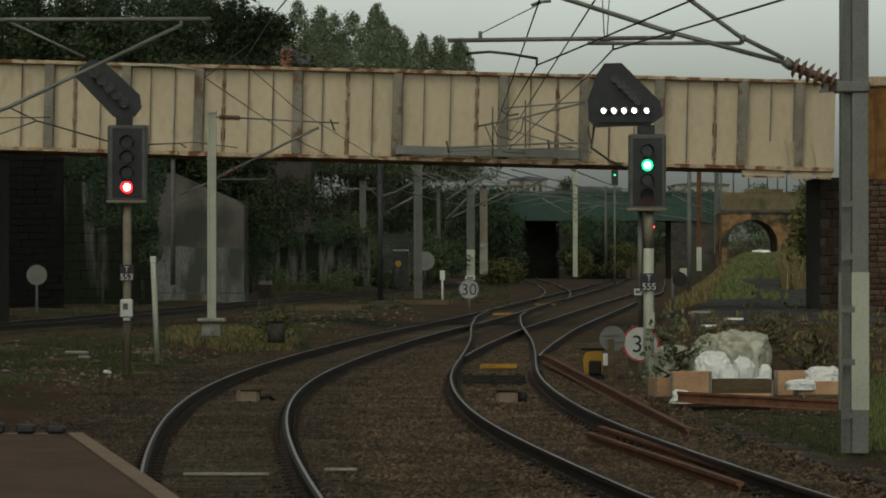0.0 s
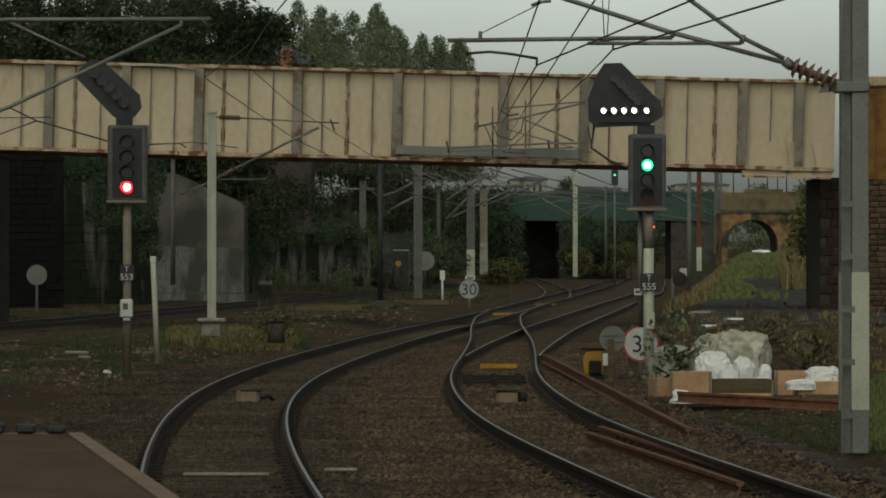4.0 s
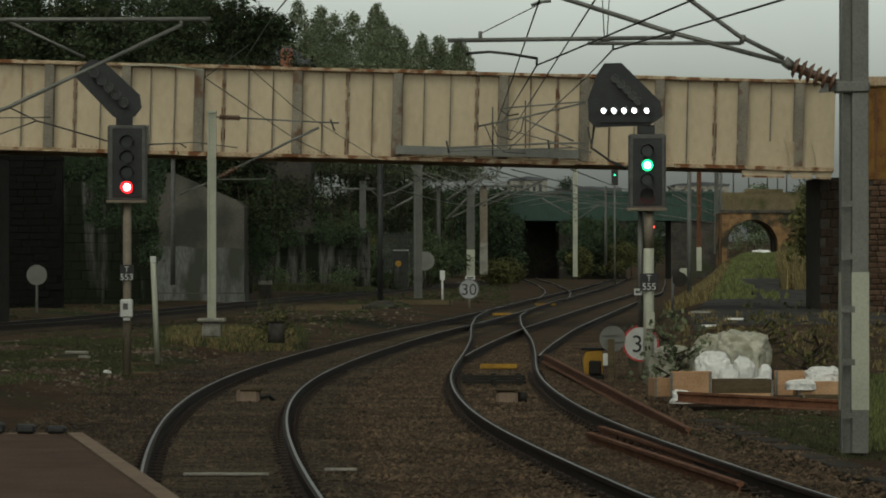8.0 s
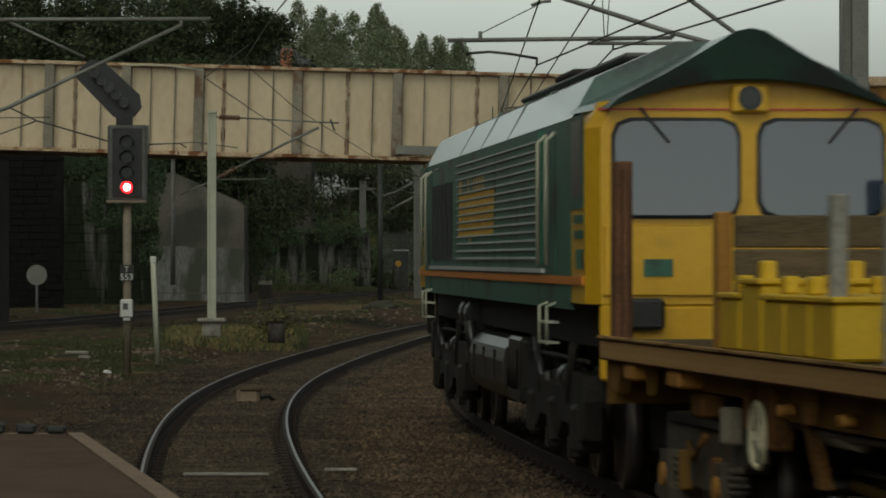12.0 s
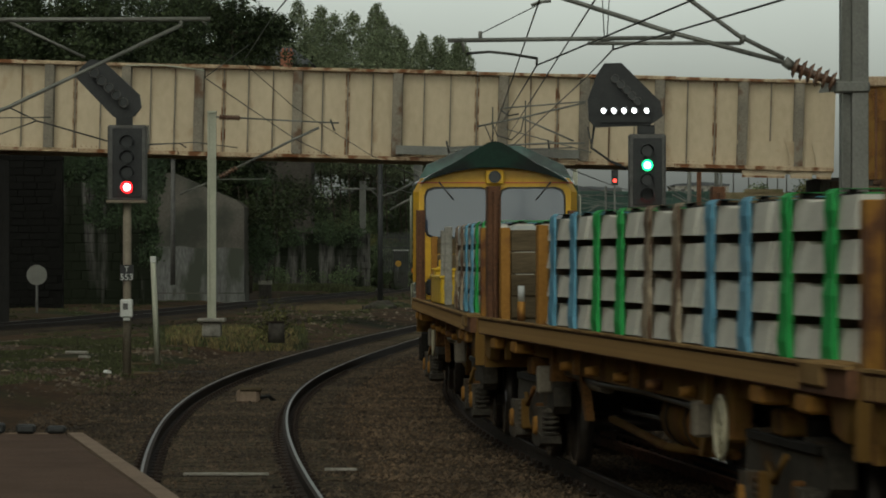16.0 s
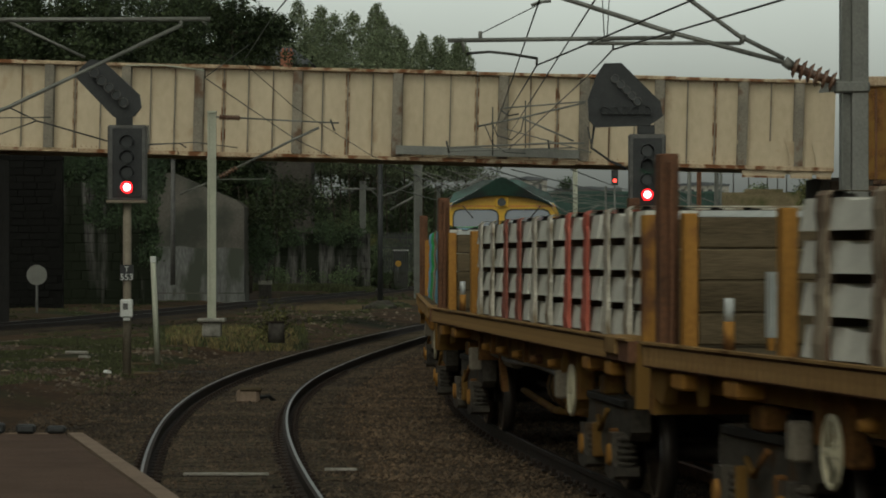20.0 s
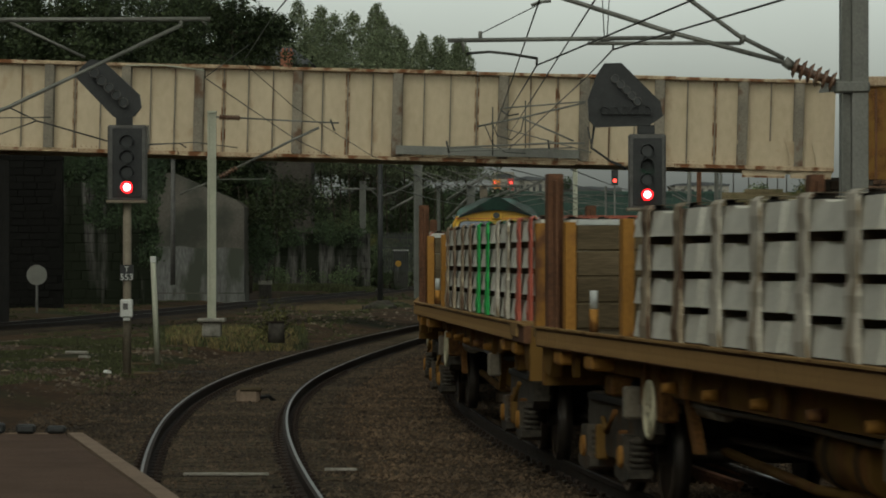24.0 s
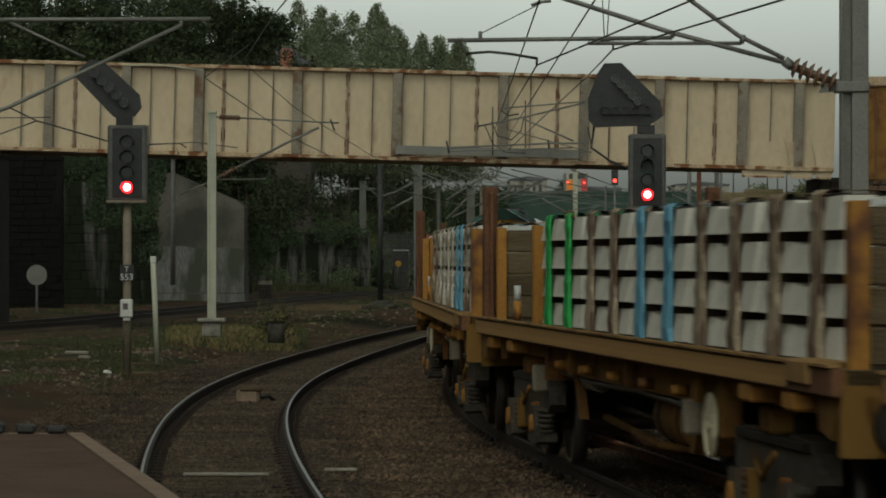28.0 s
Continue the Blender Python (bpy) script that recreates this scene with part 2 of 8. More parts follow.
    strap_green=mat("green_webbing", (0.02, 0.3, 0.06), (0.03, 0.42, 0.1), 0.7, 0, 5, 50, 0.1),
    strap_blue=mat("blue_webbing", (0.1, 0.28, 0.4), (0.16, 0.4, 0.53), 0.7, 0, 5, 50, 0.1),
    strap_red=mat("red_webbing", (0.4, 0.09, 0.06), (0.55, 0.15, 0.1), 0.7, 0, 5, 50, 0.1),
    strap_maroon=mat("dark_red_webbing", (0.2, 0.06, 0.04), (0.34, 0.12, 0.085), 0.75, 0, 6, 40, 0.1, (0.14, 0.06, 0.045), 0.4, 4, stretch=(1, 4, 0.35)),
    strap_brown=mat("soiled_brown_webbing", (0.16, 0.115, 0.075), (0.55, 0.46, 0.33), 0.8, 0, 7, 40, 0.1, (0.13, 0.08, 0.05), 0.5, 4, stretch=(1, 4, 0.35)),
    strap_white=mat("soiled_white_webbing", (0.4, 0.36, 0.29), (0.66, 0.62, 0.52), 0.8, 0, 7, 40, 0.1, (0.26, 0.2, 0.13), 0.45, 4, stretch=(1, 4, 0.35)),
    boxyellow=mat("bright_yellow_box", (0.55, 0.34, 0.012), (0.68, 0.44, 0.02), 0.5, 0, 3, 30, 0.05),
    lampglass=mat("dark_lens", (0.01, 0.012, 0.012), (0.02, 0.024, 0.024), 0.3, 0, 4, 30, 0),
    lit_red=glow("lit_red_lens", (1.0, 0.012, 0.015), 5.0),
    lit_green=glow("lit_green_lens", (0.02, 1.0, 0.33), 2.2),
    lit_core=glow("lit_lamp_core", (1.0, 0.8, 0.78), 6.0),
    lit_green_core=glow("lit_green_lamp_core", (0.6, 1.0, 0.8), 4.5),
    # near-black, so that the colour itself gives the deep shade beyond the bridge
    voidshade=mat("black_void_shade", (0.004, 0.004, 0.0035), (0.011, 0.0105, 0.009), 0.95, 0, 1, 10, 0.5),
    lit_white=glow("lit_white_lens", (0.95, 1.0, 0.98), 3.5),
    tail_red=glow("lit_red_tail", (1.0, 0.06, 0.04), 3.0),
)
glass = bpy.data.materials.new("cab_glass")
glass.use_nodes = True
gb = glass.node_tree.nodes["Principled BSDF"]
gb.inputs["Base Color"].default_value = (0.035, 0.05, 0.075, 1)
gb.inputs["Roughness"].default_value = 0.06
gb.inputs["IOR"].default_value = 1.55
M["glass"] = glass


# ---- mesh helpers ----
def part(name, bm, material, parent=None, label=""):
    me = bpy.data.meshes.new(name)
    bm.to_mesh(me)
    bm.free()
    me.materials.append(M[material] if isinstance(material, str) else material)
    ob = new(name, me)
    if parent:
        ob.parent = parent
    if label:
        ob["label"] = label
    return ob


def mesh_part(name, me, parent, m=None):
    ob = new(name, me)
    ob.parent = parent
    if m is not None:
        ob.matrix_basis = m
    return ob


def thing(name, label, category, at=(0, 0, 0), rz=0, group="", kind=""):
    ob = new(name)
    ob.empty_display_size = 0.2
    ob.matrix_basis = pose(*at, 0, 0, rz)
    return tagged(ob, label, category, group, kind)


def box(x0, x1, y0, y1, z0, z1, bevel=0.0, bm=None):
    bm = bm or bmesh.new()
    vs = [bm.verts.new((x, y, z)) for z in (z0, z1) for x, y in ((x0, y0), (x1, y0), (x1, y1), (x0, y1))]
    fs = [bm.faces.new([vs[i] for i in q]) for q in ((3, 2, 1, 0), (4, 5, 6, 7), (0, 1, 5, 4), (1, 2, 6, 5), (2, 3, 7, 6), (3, 0, 4, 7))]
    if bevel:
        es = {e for f in fs for e in f.edges}
        bmesh.ops.bevel(bm, geom=list(es), offset=bevel, segments=1, affect="EDGES")
    return bm


def rod(p, q, r, r2=None, n=8, bm=None, cap=True):
    """A round bar from p to q."""
    bm = bm or bmesh.new()
    p, q = Vector(p), Vector(q)
    r2 = r if r2 is None else r2
    turn = (q - p).to_track_quat("Z", "Y")
    a = [bm.verts.new(p + turn @ Vector((r * math.cos(i * math.tau / n), r * math.sin(i * math.tau / n), 0))) for i in range(n)]
    b = [bm.verts.new(q + turn @ Vector((r2 * math.cos(i * math.tau / n), r2 * math.sin(i * math.tau / n), 0))) for i in range(n)]
    for i in range(n):
        bm.faces.new((a[i], a[(i + 1) % n], b[(i + 1) % n], b[i])).smooth = True
    if cap:
        bm.faces.new(a[::-1]), bm.faces.new(b)
    return bm


def line(points, r, n=6, bm=None):
    """A round bar bent along points, in one piece."""
    bm = bm or bmesh.new()
    pts = [Vector(p) for p in points]
    last = None
    for i, p in enumerate(pts):
        d = (pts[min(i + 1, len(pts) - 1)] - pts[max(i - 1, 0)]).normalized()
        u = d.cross(Vector((0, 1, 0.01)) if abs(d.y) < 0.9 else Vector((1, 0, 0))).normalized()
        w = d.cross(u)
        loop = [bm.verts.new(p + (u * math.cos(a * math.tau / n) + w * math.sin(a * math.tau / n)) * r) for a in range(n)]
        if last:
            for a in range(n):
                bm.faces.new((last[a], last[(a + 1) % n], loop[(a + 1) % n], loop[a])).smooth = True
        else:
            bm.faces.new(loop[::-1])
        last = loop
    bm.faces.new(last)
    return bm


def sag(p, q, drop, n=10):
    p, q = Vector(p), Vector(q)
    return [p.lerp(q, i / n) - Vector((0, 0, drop * 4 * (i / n) * (1 - i / n))) for i in range(n + 1)]


def prism(outline, depth, axis="y", at=0.0, bm=None):
    """Extrude an outline of (a, b) pairs: axis y gives (x, z), axis x gives (y, z), axis z gives (x, y)."""
    bm = bm or bmesh.new()

    def v(a, b, c):
        return {"y": (a, c, b), "x": (c, a, b), "z": (a, b, c)}[axis]

    f = [bm.verts.new(v(a, b, at)) for a, b in outline]
    k = [bm.verts.new(v(a, b, at + depth)) for a, b in outline]
    n = len(f)
    bm.faces.new(f), bm.faces.new(k[::-1])
    for i in range(n):
        bm.faces.new((f[i], k[i], k[(i + 1) % n], f[(i + 1) % n]))
    bmesh.ops.recalc_face_normals(bm, faces=bm.faces)
    return bm


def ring(cx, cz, r, width, depth, y, n=24, bm=None):
    """A flat ring in the x-z plane."""
    bm = bm or bmesh.new()
    loops = []
    for rr, yy in ((r, y), (r - width, y), (r - width, y + depth), (r, y + depth)):
        loops.append([bm.verts.new((cx + rr * math.cos(i * math.tau / n), yy, cz + rr * math.sin(i * math.tau / n))) for i in range(n)])
    for a, b in zip(loops, loops[1:] + loops[:1]):
        for i in range(n):
            bm.faces.new((a[i], a[(i + 1) % n], b[(i + 1) % n], b[i]))
    bmesh.ops.recalc_face_normals(bm, faces=bm.faces)
    return bm


def disc(cx, cz, r, y0, y1, n=24, bm=None):
    return rod((cx, y0, cz), (cx, y1, cz), r, None, n, bm)


def lettering(text, size, material, parent, at, rx=90, rz=0, name="lettering"):
    """Raised letters in the built-in font, as a mesh."""
    cu = bpy.data.curves.new(name, "FONT")
    cu.body, cu.size, cu.extrude, cu.align_x = text, size, 0.003, "CENTER"
    tmp = bpy.data.objects.new(name, cu)
    scene.collection.objects.link(tmp)
    me = bpy.data.meshes.new_from_object(tmp.evaluated_get(bpy.context.evaluated_depsgraph_get()))
    bpy.data.objects.remove(tmp)
    me.materials.clear()
    me.materials.append(M[material])
    ob = new(name, me)
    ob.parent = parent
    ob.matrix_basis = pose(*at, rx, 0, rz)
    return ob


def smooth(a, b, v):
    t = min(1.0, max(0.0, (v - a) / (b - a)))
    return t * t * (3 - 2 * t)


# ---- tracks: centre lines in plan ----
def route(nodes, soften=16):
    """A smooth line through (y, x) nodes: arc lengths and places."""
    ny, nx = np.array(nodes, float).T
    y = np.arange(ny[0], ny[-1], 0.5)
    x = np.interp(y, ny, nx)
    k = np.hanning(2 * soften + 1)
    x = np.convolve(np.pad(x, soften, mode="reflect", reflect_type="odd"), k / k.sum(), "valid")
    s = np.r_[0, np.cumsum(np.hypot(np.diff(x), np.diff(y)))]
    return s - np.interp(0, y, s), x, y


TRAIN_WAY = route([(-200, 86), (-100, 40.5), (-60, 24.8), (-20, 12.0), (0, 7.3), (15, 4.7), (25, 3.33), (33, 2.5), (42.3, 1.73), (49, 1.27), (56, 1.0), (65, 0.87), (72, 0.93), (86, 1.24), (99, 1.46), (120, 1.62), (140, 1.95), (160, 2.8), (189, 4.4), (225, 6.9), (260, 9.4), (320, 13.2), (420, 19)])
PLATFORM_WAY = route([(-40, 2.6), (0, 0.5), (20, -0.8), (35, -1.93), (42, -2.38), (50, -2.77), (58, -2.97), (66, -2.95), (73, -2.77), (83, -2.35), (99, -1.45), (111, -0.65), (125, 0.42), (149, 2.1), (189, 4.6), (225, 7.0), (260, 9.4), (320, 13.2), (420, 19), (520, 24.5), (700, 34)])
RIGHT_WAY = route([(60, 0.88), (72, 0.93), (82, 1.2), (95, 1.9), (115.7, 3.15), (149, 5.6), (173, 7.4), (241, 12.6), (320, 17.2), (420, 22.8), (700, 37.5)])
SPUR_WAY = route([(190, 4.7), (205, 5.75), (235, 6.85), (264, 7.5), (330, 8.4), (412, 9.0), (460, 10.0)])
FAR_WAY = route([(90, -20.5), (124, -13.2), (160, -10.6), (219, -6.6), (280, -2.2), (341, 2.4), (420, 8.5), (600, 20)])


def on_way(way, s, side=0.0):
    """Place and heading at arc length s, moved sideways to the left by side."""
    S, X, Y = way
    x, y = np.interp(s, S, X), np.interp(s, S, Y)
    x2, y2 = np.interp(s + 0.6, S, X), np.interp(s + 0.6, S, Y)
    h = math.hypot(x2 - x, y2 - y) or 1
    tx, ty = (x2 - x) / h, (y2 - y) / h
    return x - ty * side, y + tx * side, math.atan2(-tx, ty)


def at_y(way, y):
    return float(np.interp(y, way[2], way[0]))



# ---- ground ----
def ground_z(x, y):
    """Height of the ground: flat by the tracks, a bank to the right far off, a slope to the left."""
    px = float(np.interp(y, PLATFORM_WAY[2], PLATFORM_WAY[1]))
    z = -0.24 + 0.2 * smooth(2.6, 4.2, px - x) * smooth(30, 50, y)
    edge = 6.4 + max(0.0, y - 120) * 0.078
    z += 0.62 * smooth(70, 130, y) * smooth(edge - 1.0, edge + 1.5, x)
    z += 2.0 * smooth(130, 340, y) * smooth(edge - 1.0, edge + 2.8, x)
    fx = float(np.interp(y, FAR_WAY[2], FAR_WAY[1]))
    z += 5.5 * smooth(16.0, 34.0, fx - x) * smooth(128, 150, y)
    if y > 90:
        z -= 0.2 * (1 - (smooth(2.0, 3.4, fx - x) if x < fx else smooth(5.5, 8.0, x - fx)))
    z += 6.0 * smooth(560, 900, y)
    if 60 < y < 520:
        z += 0.05 * noise.noise((x * 0.8, y * 0.3, 0)) * smooth(3.0, 4.5, px - x)
    return z


def build_ground():
    ys = np.r_[np.arange(-300, 0, 30), np.arange(0, 160, 2.0), np.arange(160, 560, 6.0), np.arange(560, 3001, 120)]
    xs = np.r_[np.arange(-900, -60, 60), np.arange(-60, 60, 1.0), np.arange(60, 901, 60)]
    vs = [(x, y, ground_z(x, y)) for y in ys for x in xs]
    w = len(xs)
    fs = [(j * w + i, j * w + i + 1, (j + 1) * w + i + 1, (j + 1) * w + i) for j in range(len(ys) - 1) for i in range(w - 1)]
    me = bpy.data.meshes.new("ground")
    me.from_pydata(vs, [], fs)
    me.materials.append(M["earth"])
    for p in me.polygons:
        p.use_smooth = True
    return tagged(new("ground", me), "dark trackside earth with patches of moss and weeds", "ground", kind="structure")


build_ground()


def ballast_edges(y):
    px = float(np.interp(y, PLATFORM_WAY[2], PLATFORM_WAY[1]))
    tx = float(np.interp(y, TRAIN_WAY[2], TRAIN_WAY[1]))
    rx = float(np.interp(y, RIGHT_WAY[2], RIGHT_WAY[1])) if y > 60 else tx
    return px - 2.5, max(tx, rx) + 2.3


def build_ballast():
    vs, fs = [], []
    ys = np.arange(12, 430, 1.0)
    cols = 15
    for j, y in enumerate(ys):
        a, b = ballast_edges(y)
        for i in range(cols):
            u = i / (cols - 1)
            x = a + (b - a) * u
            drop = 0.16 if i in (0, cols - 1) else 0.0
            vs.append((x, y, -0.175 - drop + 0.018 * noise.noise((x * 1.3, y * 0.5, 3))))
        if j:
            o = (j - 1) * cols
            fs += [(o + i, o + i + 1, o + cols + i + 1, o + cols + i) for i in range(cols - 1)]
    me = bpy.data.meshes.new("ballast_bed")
    me.from_pydata(vs, [], fs)
    me.materials.append(M["ballast"])
    me.materials.append(M["newballast"])
    for p in me.polygons:
        p.use_smooth = True
        x, y, _ = p.center
        p.material_index = int(x - float(np.interp(y, PLATFORM_WAY[2], PLATFORM_WAY[1])) > 1.5)
    return tagged(new("ballast_bed", me), "rust-brown stone ballast bed under the running lines", "ballast", kind="structure")


build_ballast()


def build_chips():
    """Loose stones on the ballast, thickest near the platform end."""
    rnd = np.random.RandomState(5)
    n = 72000
    y = 27 + 75 * rnd.rand(n) ** 1.5
    vs, fs, newer = [], [], []
    base = np.array([(1, 0, 0), (-1, 0, 0), (0, 1, 0), (0, -1, 0), (0, 0, 1), (0, 0, -0.6)])
    tri = [(0, 2, 4), (2, 1, 4), (1, 3, 4), (3, 0, 4), (2, 0, 5), (1, 2, 5), (3, 1, 5), (0, 3, 5)]
    for i in range(n):
        a, b = ballast_edges(y[i])
        a, b = a - 0.3, b + 0.3
        x = a + (b - a) * rnd.rand()
        r = 0.013 + 0.024 * rnd.rand() ** 1.5
        ang = rnd.rand() * 6.28
        c, s = math.cos(ang), math.sin(ang)
        p = base * (r * (0.7 + 0.6 * rnd.rand(6, 1)))
        q = np.c_[p[:, 0] * c - p[:, 1] * s, p[:, 0] * s + p[:, 1] * c, p[:, 2] * 0.8]
        o = len(vs)
        vs += [(x + u, y[i] + v, -0.168 + w) for u, v, w in q]
        fs += [(o + f, o + g, o + h) for f, g, h in tri]
        newer += [int(x - a > 4.3)] * 8
    me = bpy.data.meshes.new("ballast_stones")
    me.from_pydata(vs, [], fs)
    m = leafy("loose_ballast", (0.019, 0.014, 0.009), (0.108, 0.075, 0.046), 0.8)
    me.materials.append(m)
    me.materials.append(leafy("newer_loose_ballast", (0.026, 0.0175, 0.0105), (0.155, 0.103, 0.06), 0.8))
    me.polygons.foreach_set("material_index", newer)
    tagged(new("ballast_stones", me), "loose angular rust-brown ballast stones", "ballast", kind="stuff")


build_chips()

# ---- tracks ----
RAIL = [(-0.036, 0.0), (-0.036, -0.035), (-0.009, -0.05), (-0.009, -0.135), (-0.07, -0.15), (-0.07, -0.158), (0.07, -0.158), (0.07, -0.15), (0.009, -0.135), (0.009, -0.05), (0.036, -0.035), (0.036, 0.0)]


def sweep(way, s0, s1, side, outline, step=1.0, lift=0.0):
    bm = bmesh.new()
    last = None
    k = max(2, int((s1 - s0) / step))
    for i in range(k + 1):
        s = s0 + (s1 - s0) * i / k
        x, y, h = on_way(way, s, side)
        cx, cy = math.cos(h), math.sin(h)
        loop = [bm.verts.new((x + a * cx, y + a * cy, b + lift)) for a, b in outline]
        if last:
            for j in range(len(loop)):
                bm.faces.new((last[j], last[(j + 1) % len(loop)], loop[(j + 1) % len(loop)], loop[j]))
        else:
            bm.faces.new(loop)
        last = loop
    bm.faces.new(last[::-1])
    bmesh.ops.recalc_face_normals(bm, faces=bm.faces)
    return bm


sleeper_mesh = bpy.data.meshes.new("sleeper")
_b = box(-1.28, 1.28, -0.125, 0.125, -0.3, -0.152, 0.015)
_b.to_mesh(sleeper_mesh)
_b.free()
sleeper_mesh.materials.append(M["sleeper"])
chair_mesh = bpy.data.meshes.new("rail_chair")
_b = box(-0.16, 0.16, -0.09, 0.09, -0.16, -0.135, 0.01)
box(-0.13, -0.085, -0.06, 0.06, -0.14, -0.09, 0.01, _b)
box(0.085, 0.13, -0.06, 0.06, -0.14, -0.09, 0.01, _b)
_b.to_mesh(chair_mesh)
_b.free()
chair_mesh.materials.append(M["railside"])


bearer_mesh = bpy.data.meshes.new("bearer")
_b = box(-1.9, 1.7, -0.13, 0.13, -0.3, -0.145, 0.015)
_b.to_mesh(bearer_mesh)
_b.free()
bearer_mesh.materials.append(M["sleeper"])


def track(way, y0, y1, label, sleepers_to, every=0.66, bright=True, start_sleepers=None, lift=0.0, bearers=(0, 0), sink=0.008):
    t = thing("railway_track", label, "railway track", kind="structure")
    a, b = at_y(way, y0), at_y(way, y1)
    for side in (0.752, -0.752):
        r = part("rail", sweep(way, a, b, side, RAIL, lift=lift), "railside", t)
        c = -0.013 if side > 0 else 0.013
        part("running_surface", sweep(way, a, b, side, [(c - 0.013, 0.001), (c - 0.013, 0.004), (c + 0.013, 0.004), (c + 0.013, 0.001)], lift=lift), "railtop" if bright else "rustrail", r)
    s = at_y(way, start_sleepers or y0)
    e = at_y(way, sleepers_to)
    i = 0
    while s < e:
        x, y, h = on_way(way, s)
        long_one = bearers[0] < y < bearers[1]
        mesh_part("bearer" if long_one else "sleeper", bearer_mesh if long_one else sleeper_mesh, t, pose(x, y, random.uniform(-0.012, 0.006) - sink, 0, 0, math.degrees(h) + random.uniform(-0.8, 0.8)))
        if y < 75:
            for side in (0.752, -0.752):
                cx, cy, _ = on_way(way, s, side)
                mesh_part("rail_chair", chair_mesh, t, pose(cx, cy, 0, 0, 0, math.degrees(h)))
        s += every
        i += 1
    return t


# ---- platform ----
def build_platform():
    bm = bmesh.new()
    top = 0.82
    edge = [(-2.43, 26.7), (-1.35, 19.8), (0.1, 10), (0.9, 4.5), (0.9, -8), (-9, -8), (-9, 26.7)]
    part_ob = thing("platform", "end of a railway platform with a brown tarmac surface", "platform", kind="structure")
    inner = [(-2.54, 26.58), (-1.46, 19.7), (0.0, 9.9), (0.8, 4.4), (0.7, -7.8), (-8.9, -7.8), (-8.9, 26.5)]
    part("surface", prism(inner, 0.6, "z", top - 0.595), "tarmac", part_ob)
    part("wall", prism([(x * 0.99 - 0.05, y - 0.08) for x, y in edge], 1.0, "z", top - 1.1), "brick", part_ob)
    n = 0
    for (x0, y0), (x1, y1) in zip(edge[:4], edge[1:5]):
        ln = math.hypot(x1 - x0, y1 - y0)
        k = max(1, int(ln / 0.9))
        for i in range(k):
            f0, f1 = i / k, (i + 1) / k - 0.012 / ln
            nx, ny = -(y1 - y0) / ln * -0.11, (x1 - x0) / ln * -0.11
            a, b = (x0 + (x1 - x0) * f0, y0 + (y1 - y0) * f0), (x0 + (x1 - x0) * f1, y0 + (y1 - y0) * f1)
            part("coping_stone", prism([a, b, (b[0] - abs(nx), b[1] + 0.0), (a[0] - abs(nx), a[1] + 0.0)], 0.1, "z", top - 0.09), "coping", part_ob)
    for i in range(9):
        x = -2.55 - i * 0.7
        part("coping_stone", box(x - 0.69, x, 26.59, 26.7, top - 0.09, top + 0.01, 0.01), "coping", part_ob)
    return top


build_platform()
for i in range(6):
    x = -2.6 - i * 0.205
    r = thing("rubber_block", "black rubber block along the platform's end edge", "block", (x, 26.6, 0.83), group="end edge blocks")
    part("body", box(-0.064, 0.064, -0.06, 0.06, 0, 0.05 + 0.01 * (i % 3), 0.015), "black", r)

